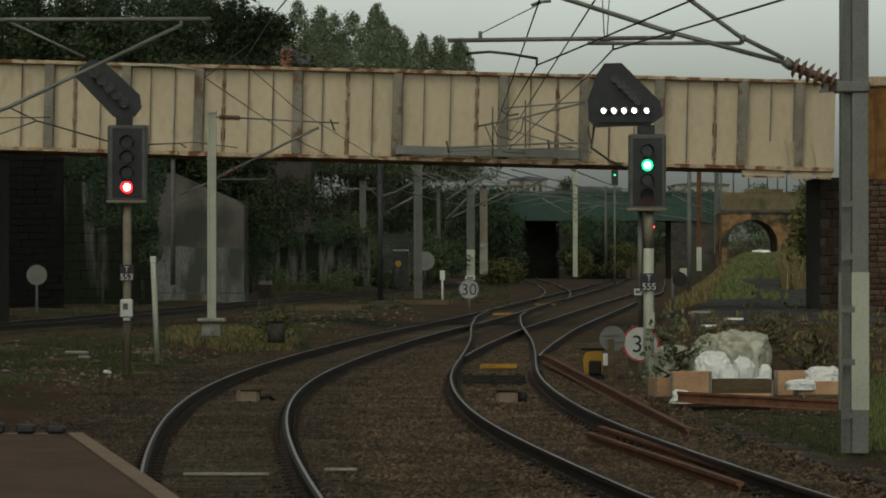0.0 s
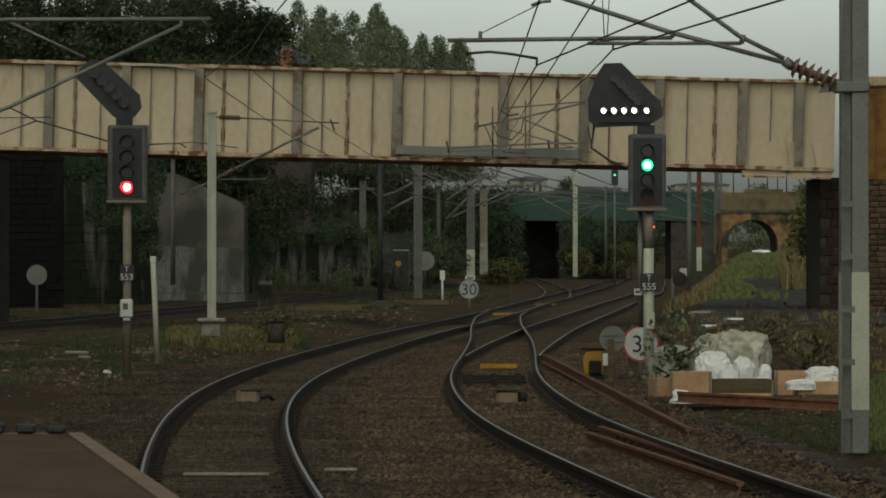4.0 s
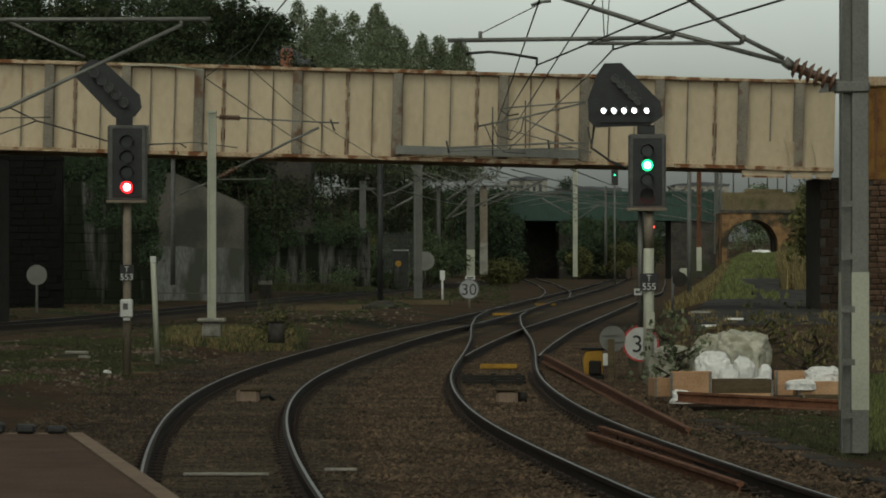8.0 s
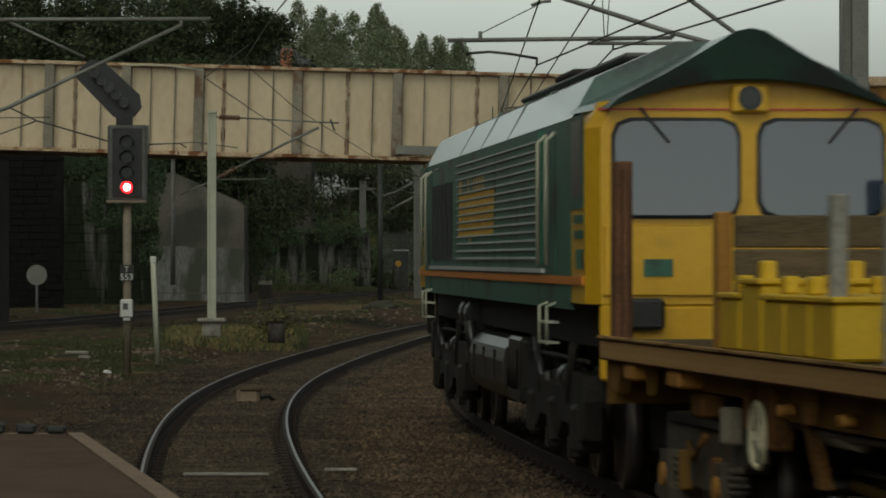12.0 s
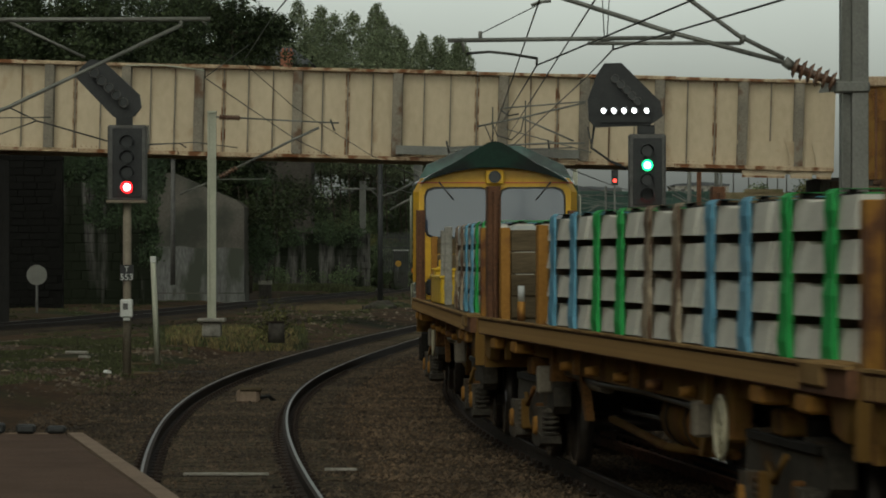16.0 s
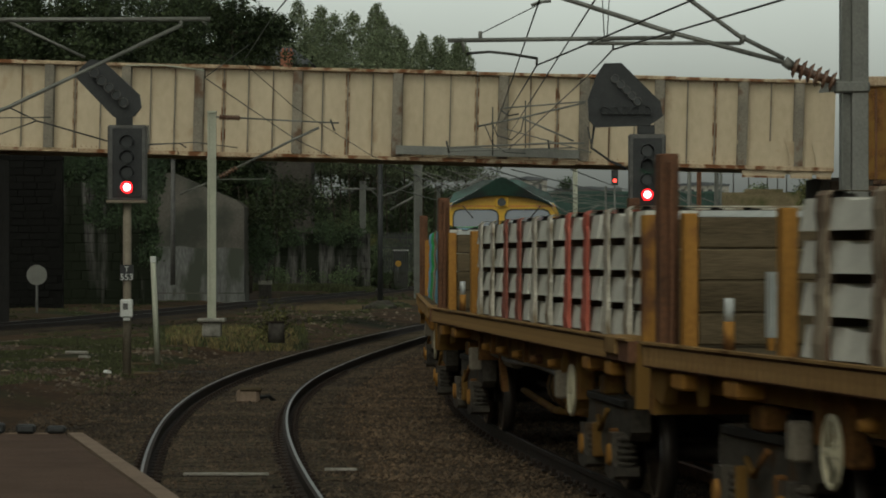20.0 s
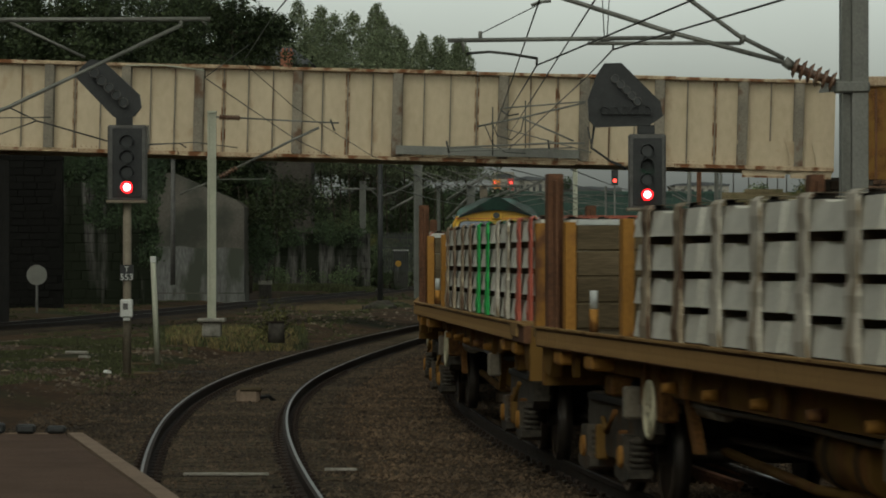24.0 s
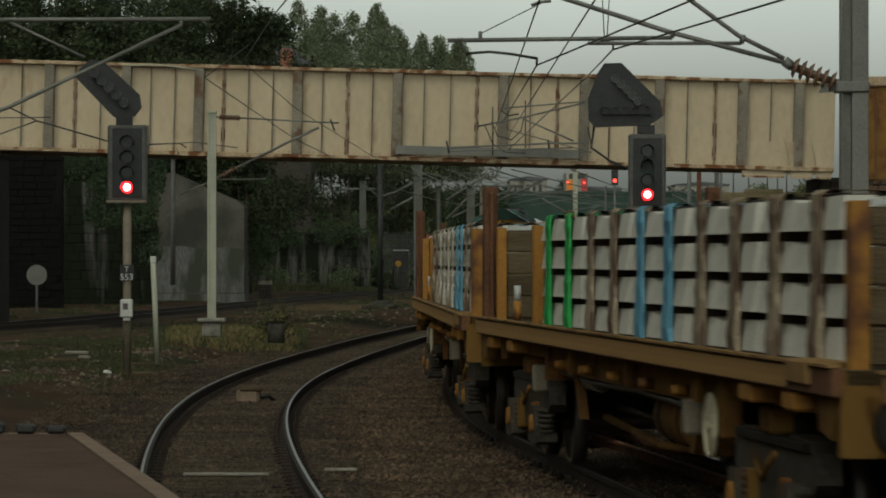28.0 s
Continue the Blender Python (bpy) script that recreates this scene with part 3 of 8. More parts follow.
# ---- girder bridge ----
def build_bridge():
    D = 125.0
    b = new("girder_bridge")
    b.matrix_basis = pose(0, D, 5.09, 0, 1.45, 0)
    tagged(b, "cream-painted riveted plate girder road bridge with rusty flanges", "bridge", kind="structure")
    H = 2.87
    L, R = -24.0, 12.35
    part("web_plate", box(L, R, 0.0, 0.06, 0.12, H - 0.12), "cream", b)
    # flanges in lengths, uneven
    x = L
    k = 0
    while x < R - 0.2:
        e = min(R, x + 3.13)
        part("top_flange", box(x, e - 0.015, -0.26, 0.3, H - 0.12, H - 0.02 + 0.015 * (k % 2), 0.012), "creamrust", b)
        part("bottom_flange", box(x, e - 0.015, -0.24, 0.3, 0.0 - 0.015 * (k % 3), 0.11, 0.012), "creamrust", b)
        x, k = e, k + 1
    big = [-20.9, -17.8, -15.1, -12.48, -10.05, -7.75, -4.64, -1.48, 1.86, 4.43, 6.8, 9.43, 11.2]
    for x in big:
        s = part("stiffener", prism([(-0.24, 0.13), (-0.24, 0.35), (-0.2, H - 0.4), (-0.25, H - 0.13), (0.0, H - 0.13), (0.0, 0.13)], 0.05, "x", x - 0.025), "cream", b)
        # flange and gusset are coloured dark for the shadow along each stiffener
        part("stiffener_flange", box(x - 0.14, x + 0.14, -0.275, -0.252, 0.12, H - 0.13), "stiffshade", b)
        part("stiffener_gusset", box(x - 0.17, x + 0.17, -0.03, -0.004, 0.13, H - 0.14), "stiffshade", b)
    allx = sorted(big)
    for a, c in zip(allx, allx[1:]):
        n = max(1, round((c - a) / 0.8))
        for i in range(1, n):
            x = a + (c - a) * i / n
            # the rib takes the same shade-darkened colour
            part("rib", box(x - 0.022, x + 0.022, -0.085, -0.003, 0.13, H - 0.14), "stiffshade", b)
            part("rib_angle", box(x - 0.07, x + 0.07, -0.014, -0.002, 0.13, H - 0.14), "creamrust" if (i * 7 + int(a)) % 5 == 0 else "cream", b)
    # rivet rows along the flanges
    bm = bmesh.new()
    x = -14.5
    while x < R:
        for z in (0.17, H - 0.18):
            box(x, x + 0.03, -0.02, -0.002, z, z + 0.03, 0, bm)
        x += 0.16
    part("rivets", bm, "creamrust", b)
    # the lowered, damaged end panels
    for i, (x0, x1) in enumerate(((9.45, 10.9), (10.98, 11.75), (11.8, 12.35))):
        part("end_panel", prism([(x0, -0.2), (x1 - 0.1, -0.2), (x1, 0.1), (x1 - 0.22, 0.62), (x1 - 0.3, 0.9), (x0 - 0.2, 0.9), (x0 - 0.04, 0.4)], 0.05, "y", -0.12 - 0.01 * i), "cream", b)
        part("end_angle", box(x0, x1 - 0.1, -0.2, -0.02, -0.26, -0.2), "creamrust", b)
    # deck, cross girders and the far girder
    part("deck", box(L, R, 0.3, 5.6, 0.55, 0.85), "oldstone", b)
    part("far_girder", box(L, R, 5.6, 5.75, 0.0, H), "cream", b)
    x = L + 0.5
    while x < R:
        part("cross_girder", box(x - 0.12, x + 0.12, 0.3, 5.6, 0.05, 0.55), "creamrust", b)
        x += 3.1
    # the galvanised channel fixed along the lower edge
    part("fixing_channel", box(-1.5, 4.3, -0.42, -0.28, 0.18, 0.46, 0.01), "galv", b, "grey galvanised channel")
    return b


build_bridge()


def stone_wall(name, label, x0, x1, y, z0, z1, thick, mat_name, stone=(0.5, 0.28), gap=0.02, kind="structure", parts_limit=260, rz=0.0, core="mortar"):
    """A wall of separate stones before a mortar core; local x along, faces -y."""
    w = thing(name, label, "wall", (x0, y, z0), rz, kind=kind)
    ln, ht = x1 - x0, z1 - z0
    part("core", box(0, ln, 0.05, thick, 0, ht), core, w)
    protos = []
    for k in range(6):
        me = bpy.data.meshes.new("stone")
        bb = box(0, stone[0] * (0.8 + 0.08 * k) - gap, 0.0, 0.2, 0, stone[1] - gap, 0.025)
        for v in bb.verts:
            v.co += Vector((0, random.uniform(-0.02, 0.02), 0))
        bb.to_mesh(me)
        bb.free()
        me.materials.append(M[mat_name])
        protos.append((me, stone[0] * (0.8 + 0.08 * k)))
    n, z, row = 0, 0.0, 0
    while z + stone[1] <= ht + 0.02:
        x = -0.2 * (row % 2)
        while x < ln - 0.2:
            me, width = random.choice(protos)
            if n < parts_limit and x >= 0 and x + width < ln + 0.1:
                mesh_part("stone", me, w, pose(x, random.uniform(-0.03, 0.01), z))
                n += 1
            x += width
        z += stone[1]
        row += 1
    return w


# right abutment: dark pier and brick return
stone_wall("bridge_abutment", "dark sooty stone abutment pier under the bridge end", 12.024, 12.744, 126, -0.3, 4.6, 5.0, "rustpier", (0.42, 0.3), gap=0.012)
stone_wall("brick_wall", "brown brick wall beside the bridge abutment", 13.106, 14.919, 122, -0.3, 4.457, 0.6, "brick", (0.3, 0.17))
ap = thing("abutment_parapet", "ochre painted steel parapet panel on the abutment", "parapet", (13.071, 122, 4.457), kind="structure")
part("panel", box(0, 3.0, 0, 0.12, 0.0, 2.876), "rust", ap)
part("cap", box(-0.1, 3.0, -0.15, 0.25, 2.876, 3.172, 0.03), "creamrust", ap)
for i in range(4):
    part("rib", box(0.25 + i * 0.7, 0.32 + i * 0.7, -0.08, 0.0, 0.0, 2.789), "rustpost", ap)
# left abutment
stone_wall("bridge_abutment", "dark sooty stone abutment carrying the bridge's end", -24.0, -14.587, 127, -0.1, 5.3, 6.0, "oldstone", (0.5, 0.3), parts_limit=120)
# retaining wall behind the far line
stone_wall("retaining_wall", "dark lime-streaked stone retaining wall below the wooded bank", -27.5, -13.0, 178, -0.2, 7.2, 0.7, "limestone", (0.8, 0.42), gap=0.006, parts_limit=300, rz=6, core="limestone")

# a wall coloured almost black in place of a deep, unlit opening
stone_wall("dark_portal", "near-black wall standing in for the deep shade beyond the bridge", -21.5, -15.9, 165, -0.2, 7.0, 0.8, "voidshade", (0.7, 0.3), gap=0.008, parts_limit=240, core="voidshade")

# unseen walls added on both sides to cut low sky light and reflections
for (xa, xb, ya, yb, h, lab) in ((-19.0, -18.0, -90, 92, 7.5, "unseen dark wall added on the left to hold off sky light"), (22.0, 23.0, -90, 100, 6.5, "unseen dark wall added on the right to hold off sky light")):
    cw = thing("cutting_wall", lab, "wall", (0, 0, 0), kind="structure")
    part("wall", box(xa, xb, ya, yb, -0.4, h), "oldstone", cw)
    part("coping", box(xa - 0.15, xb + 0.15, ya, yb, h, h + 0.25), "concrete", cw)

# pale gable building
def gable():
    g = thing("gable_wall", "pale rendered gable end of a trackside building", "building", (-14.26, 195, -0.2), kind="")
    w, h1, h2 = 4.457, 4.777, 6.448
    part("wall", prism([(0, 0), (w, 0), (w, h1), (w * 0.93, h1 + 0.28), (w * 0.22, h2), (0.0, h2)], 5.0, "y"), "paleplaster", g)
    part("render_patch", prism([(0.0, 0.55), (w, 0.55), (w, 2.7), (w * 0.8, 2.78), (w * 0.5, 2.72), (w * 0.3, 2.85), (0.0, 2.8)], 0.03, "y", -0.03), "lowrender", g, "paler streaked lower render")
    part("plinth", box(-0.05, w + 0.05, -0.06, 0.0, 0, 0.5), "lowrender", g)


gable()

# ---- far bridges ----
def far_green_bridge():
    D = 450.0
    b = thing("far_bridge", "green steel girder bridge on dark brick piers in the distance", "bridge", (0, D, 0), kind="structure")
    for i in range(26):
        x0 = 7.136 + i * 0.95
        part("girder_panel", box(x0, x0 + 0.93, 0, 0.15, 6.371, 9.457), "greengirder", b)
        part("girder_rib", box(x0 - 0.07, x0 + 0.09, -0.35, 0.0, 6.371, 9.457), "greengirder", b)
    part("top_rail", box(7.007, 31.886, -0.3, 0.4, 9.457, 9.714), "greengirder", b)
    part("deck", box(-108.257, 32.529, 0.15, 12, 6.371, 9.007), "oldstone", b)
    for a, c in ((862, 924), (990, 1108), (1188, 1290)):
        part("pier", box(0 + (a - 784) * 450 / 7000, (c - 784) * 450 / 7000, 0.3, 12, -0.4, 6.371), "oldstone", b)
    part("back_wall", box(7.457, 20.957, 11.8, 12.4, -0.4, 6.371), "oldstone", b)
    return b


far_green_bridge()


def arch_bridge():
    D = 345.0
    sc = D / 7000
    b = thing("arch_bridge", "orange sandstone arch bridge with a dark opening", "bridge", (0, D, 0), kind="structure")
    x0, x1 = (1278 - 784) * sc, (1418 - 784) * sc
    cx, r = (1332 - 784) * sc, 45 * sc
    zb, zs = 1.2, 3.2
    bm = bmesh.new()
    n = 16
    arc = [(cx - r * math.cos(math.pi * i / n), zs + r * 1.02 * math.sin(math.pi * i / n)) for i in range(n + 1)]
    top = 6.041
    prism([(x0, zb), (cx - r, zb), (cx - r, top), (x0, top)], 8, "y", 0, bm)
    prism([(cx + r, zb), (x1, zb), (x1, top), (cx + r, top)], 8, "y", 0, bm)
    for p, q in zip(arc, arc[1:]):
        prism([p, q, (q[0], top), (p[0], top)], 8, "y", 0, bm)
    part("wall", bm, "sandstone", b)
    for i in range(n):
        a0, a1 = math.pi * i / n + 0.015, math.pi * (i + 1) / n - 0.015
        o = [(cx - q * math.cos(a), zs + q * 1.02 * math.sin(a)) for q, a in ((r, a0), (r + 0.4, a0), (r + 0.4, a1), (r, a1))]
        part("arch_stone", prism(o, 0.1, "y", -0.07), "sandstone", b)
    part("string_course", box(x0 - 0.2, x1 + 0.2, -0.15, 0.3, top, top + 0.25), "oldstone", b)
    part("parapet", box(x0, x1 + 0.5, 0, 0.4, top + 0.25, 7.816), "tanwall", b)
    part("parapet_cap", box(x0 + 2.0, x1 - 1.6, -0.1, 0.5, 7.816, 8.111), "tanwall", b)
    rnd = random.Random(3)
    z = zb
    while z < top - 0.3:
        x = x0
        while x < x1 - 0.3:
            w = rnd.uniform(0.35, 0.7)
            if math.hypot(x + w / 2 - cx, (z + 0.15 - zs) if z + 0.15 > zs else 0) > r + 0.62:
                part("stone", box(x, x + w - 0.03, rnd.uniform(-0.06, -0.02), 0.1, z, z + 0.3, 0.0), "sandstone", b)
            x += w
        z += 0.33
    return b


arch_bridge()

# far low roofs and skyline
for (a, c, yt, yb, d, mname, lab) in ((1195, 1290, 322, 352, 620, "concrete", "long grey flat-roofed shed on the skyline"), (903, 968, 312, 350, 560, "concrete", "grey shed beyond the green bridge"), (655, 702, 302, 345, 420, "paleplaster", "pale house gable behind the trees"), (985, 1100, 330, 372, 700, "darkgrey", "low dark shed beyond the lines")):
    sc = d / 7000
    h = thing("far_shed", lab, "building", ((a - 784) * sc, d, 0))
    w, zt, zb = (c - a) * sc, 2 + (459 - yt) * sc, 2 + (459 - yb) * sc
    part("wall", box(0, w, 0, 20, -0.5, zt - 0.6), mname, h)
    part("roof", prism([(-0.15, zt - 0.6), (w + 0.15, zt - 0.6), (w + 0.1, zt - 0.35), (w * 0.5, zt), (-0.1, zt - 0.35)], 20.4, "y", -0.2), "slate", h)
    for i in range(5):
        part("window", box(w * (0.1 + 0.17 * i), w * (0.1 + 0.17 * i) + w * 0.08, -0.05, 0.0, zt - 2.2, zt - 1.2), "lampglass", h)


# ---- vegetation ----
def tree(name, label, at, height, spread, seed, leaf="leaf", shape="round", clumps=420, size=0.34, trunk=0.22):
    rnd = random.Random(seed)
    t = thing(name, label, "tree", at)
    bm = bmesh.new()
    prev = Vector((0, 0, 0))
    lean = Vector((rnd.uniform(-0.04, 0.04), rnd.uniform(-0.04, 0.04), 1))
    pts = [prev]
    for i in range(5):
        pts.append(lean * height * 0.9 * (i + 1) / 5 + Vector((rnd.uniform(-0.2, 0.2), rnd.uniform(-0.2, 0.2), 0)))
    for i in range(5):
        rod(pts[i], pts[i + 1], trunk * (1 - i / 5.5), trunk * (1 - (i + 1) / 5.5), 7, bm)
    tips = []
    for i in range(13):
        f = rnd.uniform(0.25, 0.95)
        base = pts[int(f * 5)].lerp(pts[min(5, int(f * 5) + 1)], f * 5 % 1)
        a = rnd.uniform(0, math.tau)
        prof = {"round": math.sin(math.pi * min(1, 0.12 + f * 0.86)) ** 0.6, "tall": 0.35 + 0.65 * (1 - f), "bush": 1.0 - 0.35 * f}[shape]
        reach = spread * prof * rnd.uniform(0.7, 1.05)
        tip = base + Vector((math.cos(a) * reach, math.sin(a) * reach, reach * rnd.uniform(0.2, 0.7)))
        rod(base, tip, trunk * 0.3, 0.03, 5, bm)
        tips.append((tip, reach))
    part("trunk", bm, "bark", t)
    vs, fs = [], []
    centres = [(tp, max(0.7, r * 0.55)) for tp, r in tips] + [(p, spread * 0.4) for p in pts[2:]]
    for i in range(clumps):
        c, r = centres[i % len(centres)]
        v = Vector((rnd.gauss(0, 1), rnd.gauss(0, 1), rnd.gauss(0, 0.9)))
        v = v.normalized() * r * rnd.random() ** 0.45
        p = c + v
        if shape == "tall":
            f = 1.0 - 0.6 * rnd.random() ** 0.8
            rr = spread * min(1.0, 0.1 + 2.4 * (1.0 - f) ** 0.8) * (0.8 + 0.5 * noise.noise((f * 8, seed * 1.7, 0)))
            a = rnd.uniform(0, math.tau)
            rr *= 1 + 0.45 * noise.noise((math.cos(a) * 1.5, math.sin(a) * 1.5, f * 7 + seed))
            q = rnd.random() ** 0.5
            p = pts[min(4, int(f * 5))].lerp(pts[min(5, int(f * 5) + 1)], f * 5 % 1) * (1.0 / 0.9) + Vector((rr * q * math.cos(a), rr * q * math.sin(a), 0))
        if p.z < 0.25 * height * (0 if shape == "bush" else 1):
            p.z = 0.25 * height * rnd.uniform(1, 1.4) if shape != "bush" else abs(p.z)
        # a spray of leaves
        for k in range(7):
            q = p + Vector((rnd.gauss(0, 1), rnd.gauss(0, 1), rnd.gauss(0, 1))) * size * 0.9
            d1 = Vector((rnd.gauss(0, 1), rnd.gauss(0, 1), rnd.gauss(0, 0.7))).normalized() * size * rnd.uniform(0.4, 1.0)
            d2 = d1.cross(Vector((rnd.gauss(0, 1), rnd.gauss(0, 1), rnd.gauss(0, 1)))).normalized() * size * rnd.uniform(0.2, 0.4)
            o = len(vs)
            vs += [tuple(q - d1), tuple(q + d2 + Vector((0, 0, 0.03))), tuple(q + d1), tuple(q - d2 - Vector((0, 0, 0.02)))]
            fs.append((o, o + 1, o + 2, o + 3))
    me = bpy.data.meshes.new("crown")
    me.from_pydata(vs, [], fs)
    me.materials.append(M[leaf])
    mesh_part("crown", me, t)
    return t


def plant_trees():
    rnd = random.Random(11)
    # big dark trees on the left bank
    for i, (px, d, top) in enumerate(((-60, 190, -30), (30, 200, -15), (110, 215, -60), (190, 200, -10), (265, 210, -40), (330, 205, -20), (400, 215, -35), (440, 235, -10), (425, 225, -25), (350, 225, -60), (225, 230, -60), (60, 240, -80), (300, 250, -70), (150, 200, 60), (60, 205, 40), (380, 200, 90))):
        sc = d / 7000
        x = (px - 784) * sc
        z0 = ground_z(x, d) - 0.1
        h = 2 + (459 - top) * sc - z0
        tree("broadleaf_tree", "dense dark green broadleaf tree on the railway bank", (x, d, z0), h * 0.98, 3.9, 20 + i, "leafdeep", "round", 3400, 0.17)
    # unseen trees, added over the left screening wall to block more sky
    for i in range(9):
        tree("broadleaf_tree", "unseen dark green broadleaf tree added above the left screening wall", (-21.5 - 1.5 * (i % 2), -40 + i * 15, 5.0), 9.5, 4.2, 400 + i, "leaf", "round", 420, 0.6)
    # slender trees behind the bridge
    for i, (px, d, top) in enumerate(((492, 300, 35), (530, 310, 12), (548, 320, 25), (590, 315, 36), (622, 305, 34), (668, 300, 20), (690, 310, 34), (718, 320, 58), (735, 330, 70), (770, 330, 75), (800, 335, 80), (825, 340, 85), (508, 330, 50), (570, 340, 45), (640, 335, 55), (475, 330, 62), (605, 345, 66), (655, 350, 72), (705, 350, 78), (752, 345, 88), (785, 345, 92), (545, 345, 70))):
        sc = d / 7000
        x = (px - 784) * sc
        h = 2 + (459 - top) * sc - 1.0
        tree("slender_tree", "tall slender pale green tree rising behind the bridge", (x, d, 1.0), h + 0.45, 2.4 + 0.35 * (i % 3), 60 + i, "leaf3", "tall", 2100, 0.14, 0.07)
    # undergrowth and ivy below the bridge
    for i in range(30):
        px = rnd.uniform(440, 770)
        d = rnd.uniform(275, 335)
        sc = d / 7000
        x = (px - 784) * sc
        top = rnd.uniform(300, 420) if px < 600 else rnd.uniform(400, 475)
        z0 = ground_z(x, d) - 0.1
        h = max(1.5, 2 + (459 - top) * sc - z0)
        tree("bush", "dark green scrub growing on the railway bank", (x, d, z0), h * 0.8, min(2.6, h * 0.5), 100 + i, ("leafmid", "leaf2", "leafmid")[i % 3] if i % 4 else "leafmid", "bush", 520, 0.17, 0.1)
    for i, (px, d, top, w) in enumerate(((1000, 480, 315, 2), (1060, 500, 330, 2.5), (1325, 440, 340, 2.4), (1440, 335, 318, 1.6), (1448, 300, 325, 1.2), (1275, 520, 335, 3), (1180, 620, 338, 4), (1446, 180, 322, 0.9), (1550, 150, 330, 1.6), (1160, 560, 400, 3), (1250, 560, 405, 3), (1130, 640, 415, 4), (1205, 600, 412, 4))):
        sc = d / 7000
        x = (px - 784) * sc
        z0 = ground_z(x, d) - 0.1
        h = max(1.0, 2 + (459 - top) * sc - z0)
        tree("bush", "green scrub beside the far bridges", (x, d, z0), h * 0.85, w, 150 + i, "leaf2" if i % 2 else "leaf", "bush", 300, 0.2, 0.08)


plant_trees()


def ivy(px0, px1, py0, py1, d, seed, cover=0.0, leaf="leaf", size=0.11, label="dark ivy climbing over the old wall", count=2600):
    """Leaves spread over an upright face, thick in some places and bare in others."""
    rnd = random.Random(seed)
    sc = d / 7000
    t = thing("ivy", label, "climbing plant", ((px0 - 784) * sc, d, 2 + (459 - py1) * sc))
    w, h = (px1 - px0) * sc, (py1 - py0) * sc
    st = bmesh.new()
    for k in range(5):
        x = w * (0.1 + 0.2 * k)
        line([(x, 0, 0), (x + rnd.uniform(-0.4, 0.4), 0, h * 0.4), (x + rnd.uniform(-0.6, 0.6), 0, h * 0.85)], 0.02, 5, st)
    part("stem", st, "bark", t)
    vs, fs = [], []
    for i in range(count):
        x, z = rnd.uniform(0, w), rnd.uniform(0, h)
        edge = min(x, w - x, (h - z) * 0.8, z + 0.6)
        if noise.noise((x * 0.5, z * 0.5, seed)) + 0.5 * noise.noise((x * 1.6, z * 1.6, seed + 3)) < 0.25 * rnd.uniform(-1, 1) - cover - 0.0 + max(0.0, 0.5 - edge):
            continue
        out = 0.08 + 0.5 * max(0.0, noise.noise((x * 0.8, z * 0.8, seed + 9))) + rnd.uniform(0, 0.2)
        for k in range(4):
            q = Vector((x, -out, z)) + Vector((rnd.gauss(0, 1), rnd.gauss(0, 0.6), rnd.gauss(0, 1))) * size * 1.3
            d1 = Vector((rnd.gauss(0, 1), rnd.gauss(0, 0.5), rnd.gauss(0, 1))).normalized() * size * rnd.uniform(0.5, 1.1)
            d2 = d1.cross(Vector((rnd.gauss(0, 0.4), 1, rnd.gauss(0, 0.4)))).normalized() * size * rnd.uniform(0.35, 0.6)
            o = len(vs)
            vs += [tuple(q - d1), tuple(q + d2), tuple(q + d1), tuple(q - d2)]
            fs.append((o, o + 1, o + 2, o + 3))
    me = bpy.data.meshes.new("leaves")
    me.from_pydata(vs, [], fs)
    me.materials.append(M[leaf])
    mesh_part("leaves", me, t)


ivy(150, 290, 262, 400, 170, 1, 0.15, "leaf", 0.085, count=6000)
ivy(105, 200, 262, 330, 170, 11, 0.1, "leaf", 0.085, count=2200)
ivy(205, 282, 340, 470, 170.5, 2, -0.1, "leaf", 0.085)
ivy(432, 490, 300, 500, 199, 4, -0.15, "leaf", 0.085, "ivy and brambles at the corner of the gable")
# low lime-streaked wall under the trees
stone_wall("bank_wall", "low lime-streaked stone wall at the foot of the wooded bank", -13.44, -4.83, 262, -0.3, 3.7, 0.6, "limestone", (0.75, 0.42), gap=0.006, parts_limit=160, core="limestone")
ivy(425, 655, 392, 435, 261.8, 5, -0.05, "leaf", 0.09, "ivy and brambles over the low bank wall", 2400)
ivy(430, 655, 468, 505, 261.4, 55, -0.2, "leafmid", 0.08, "brambles and weeds at the foot of the bank wall", 1500)
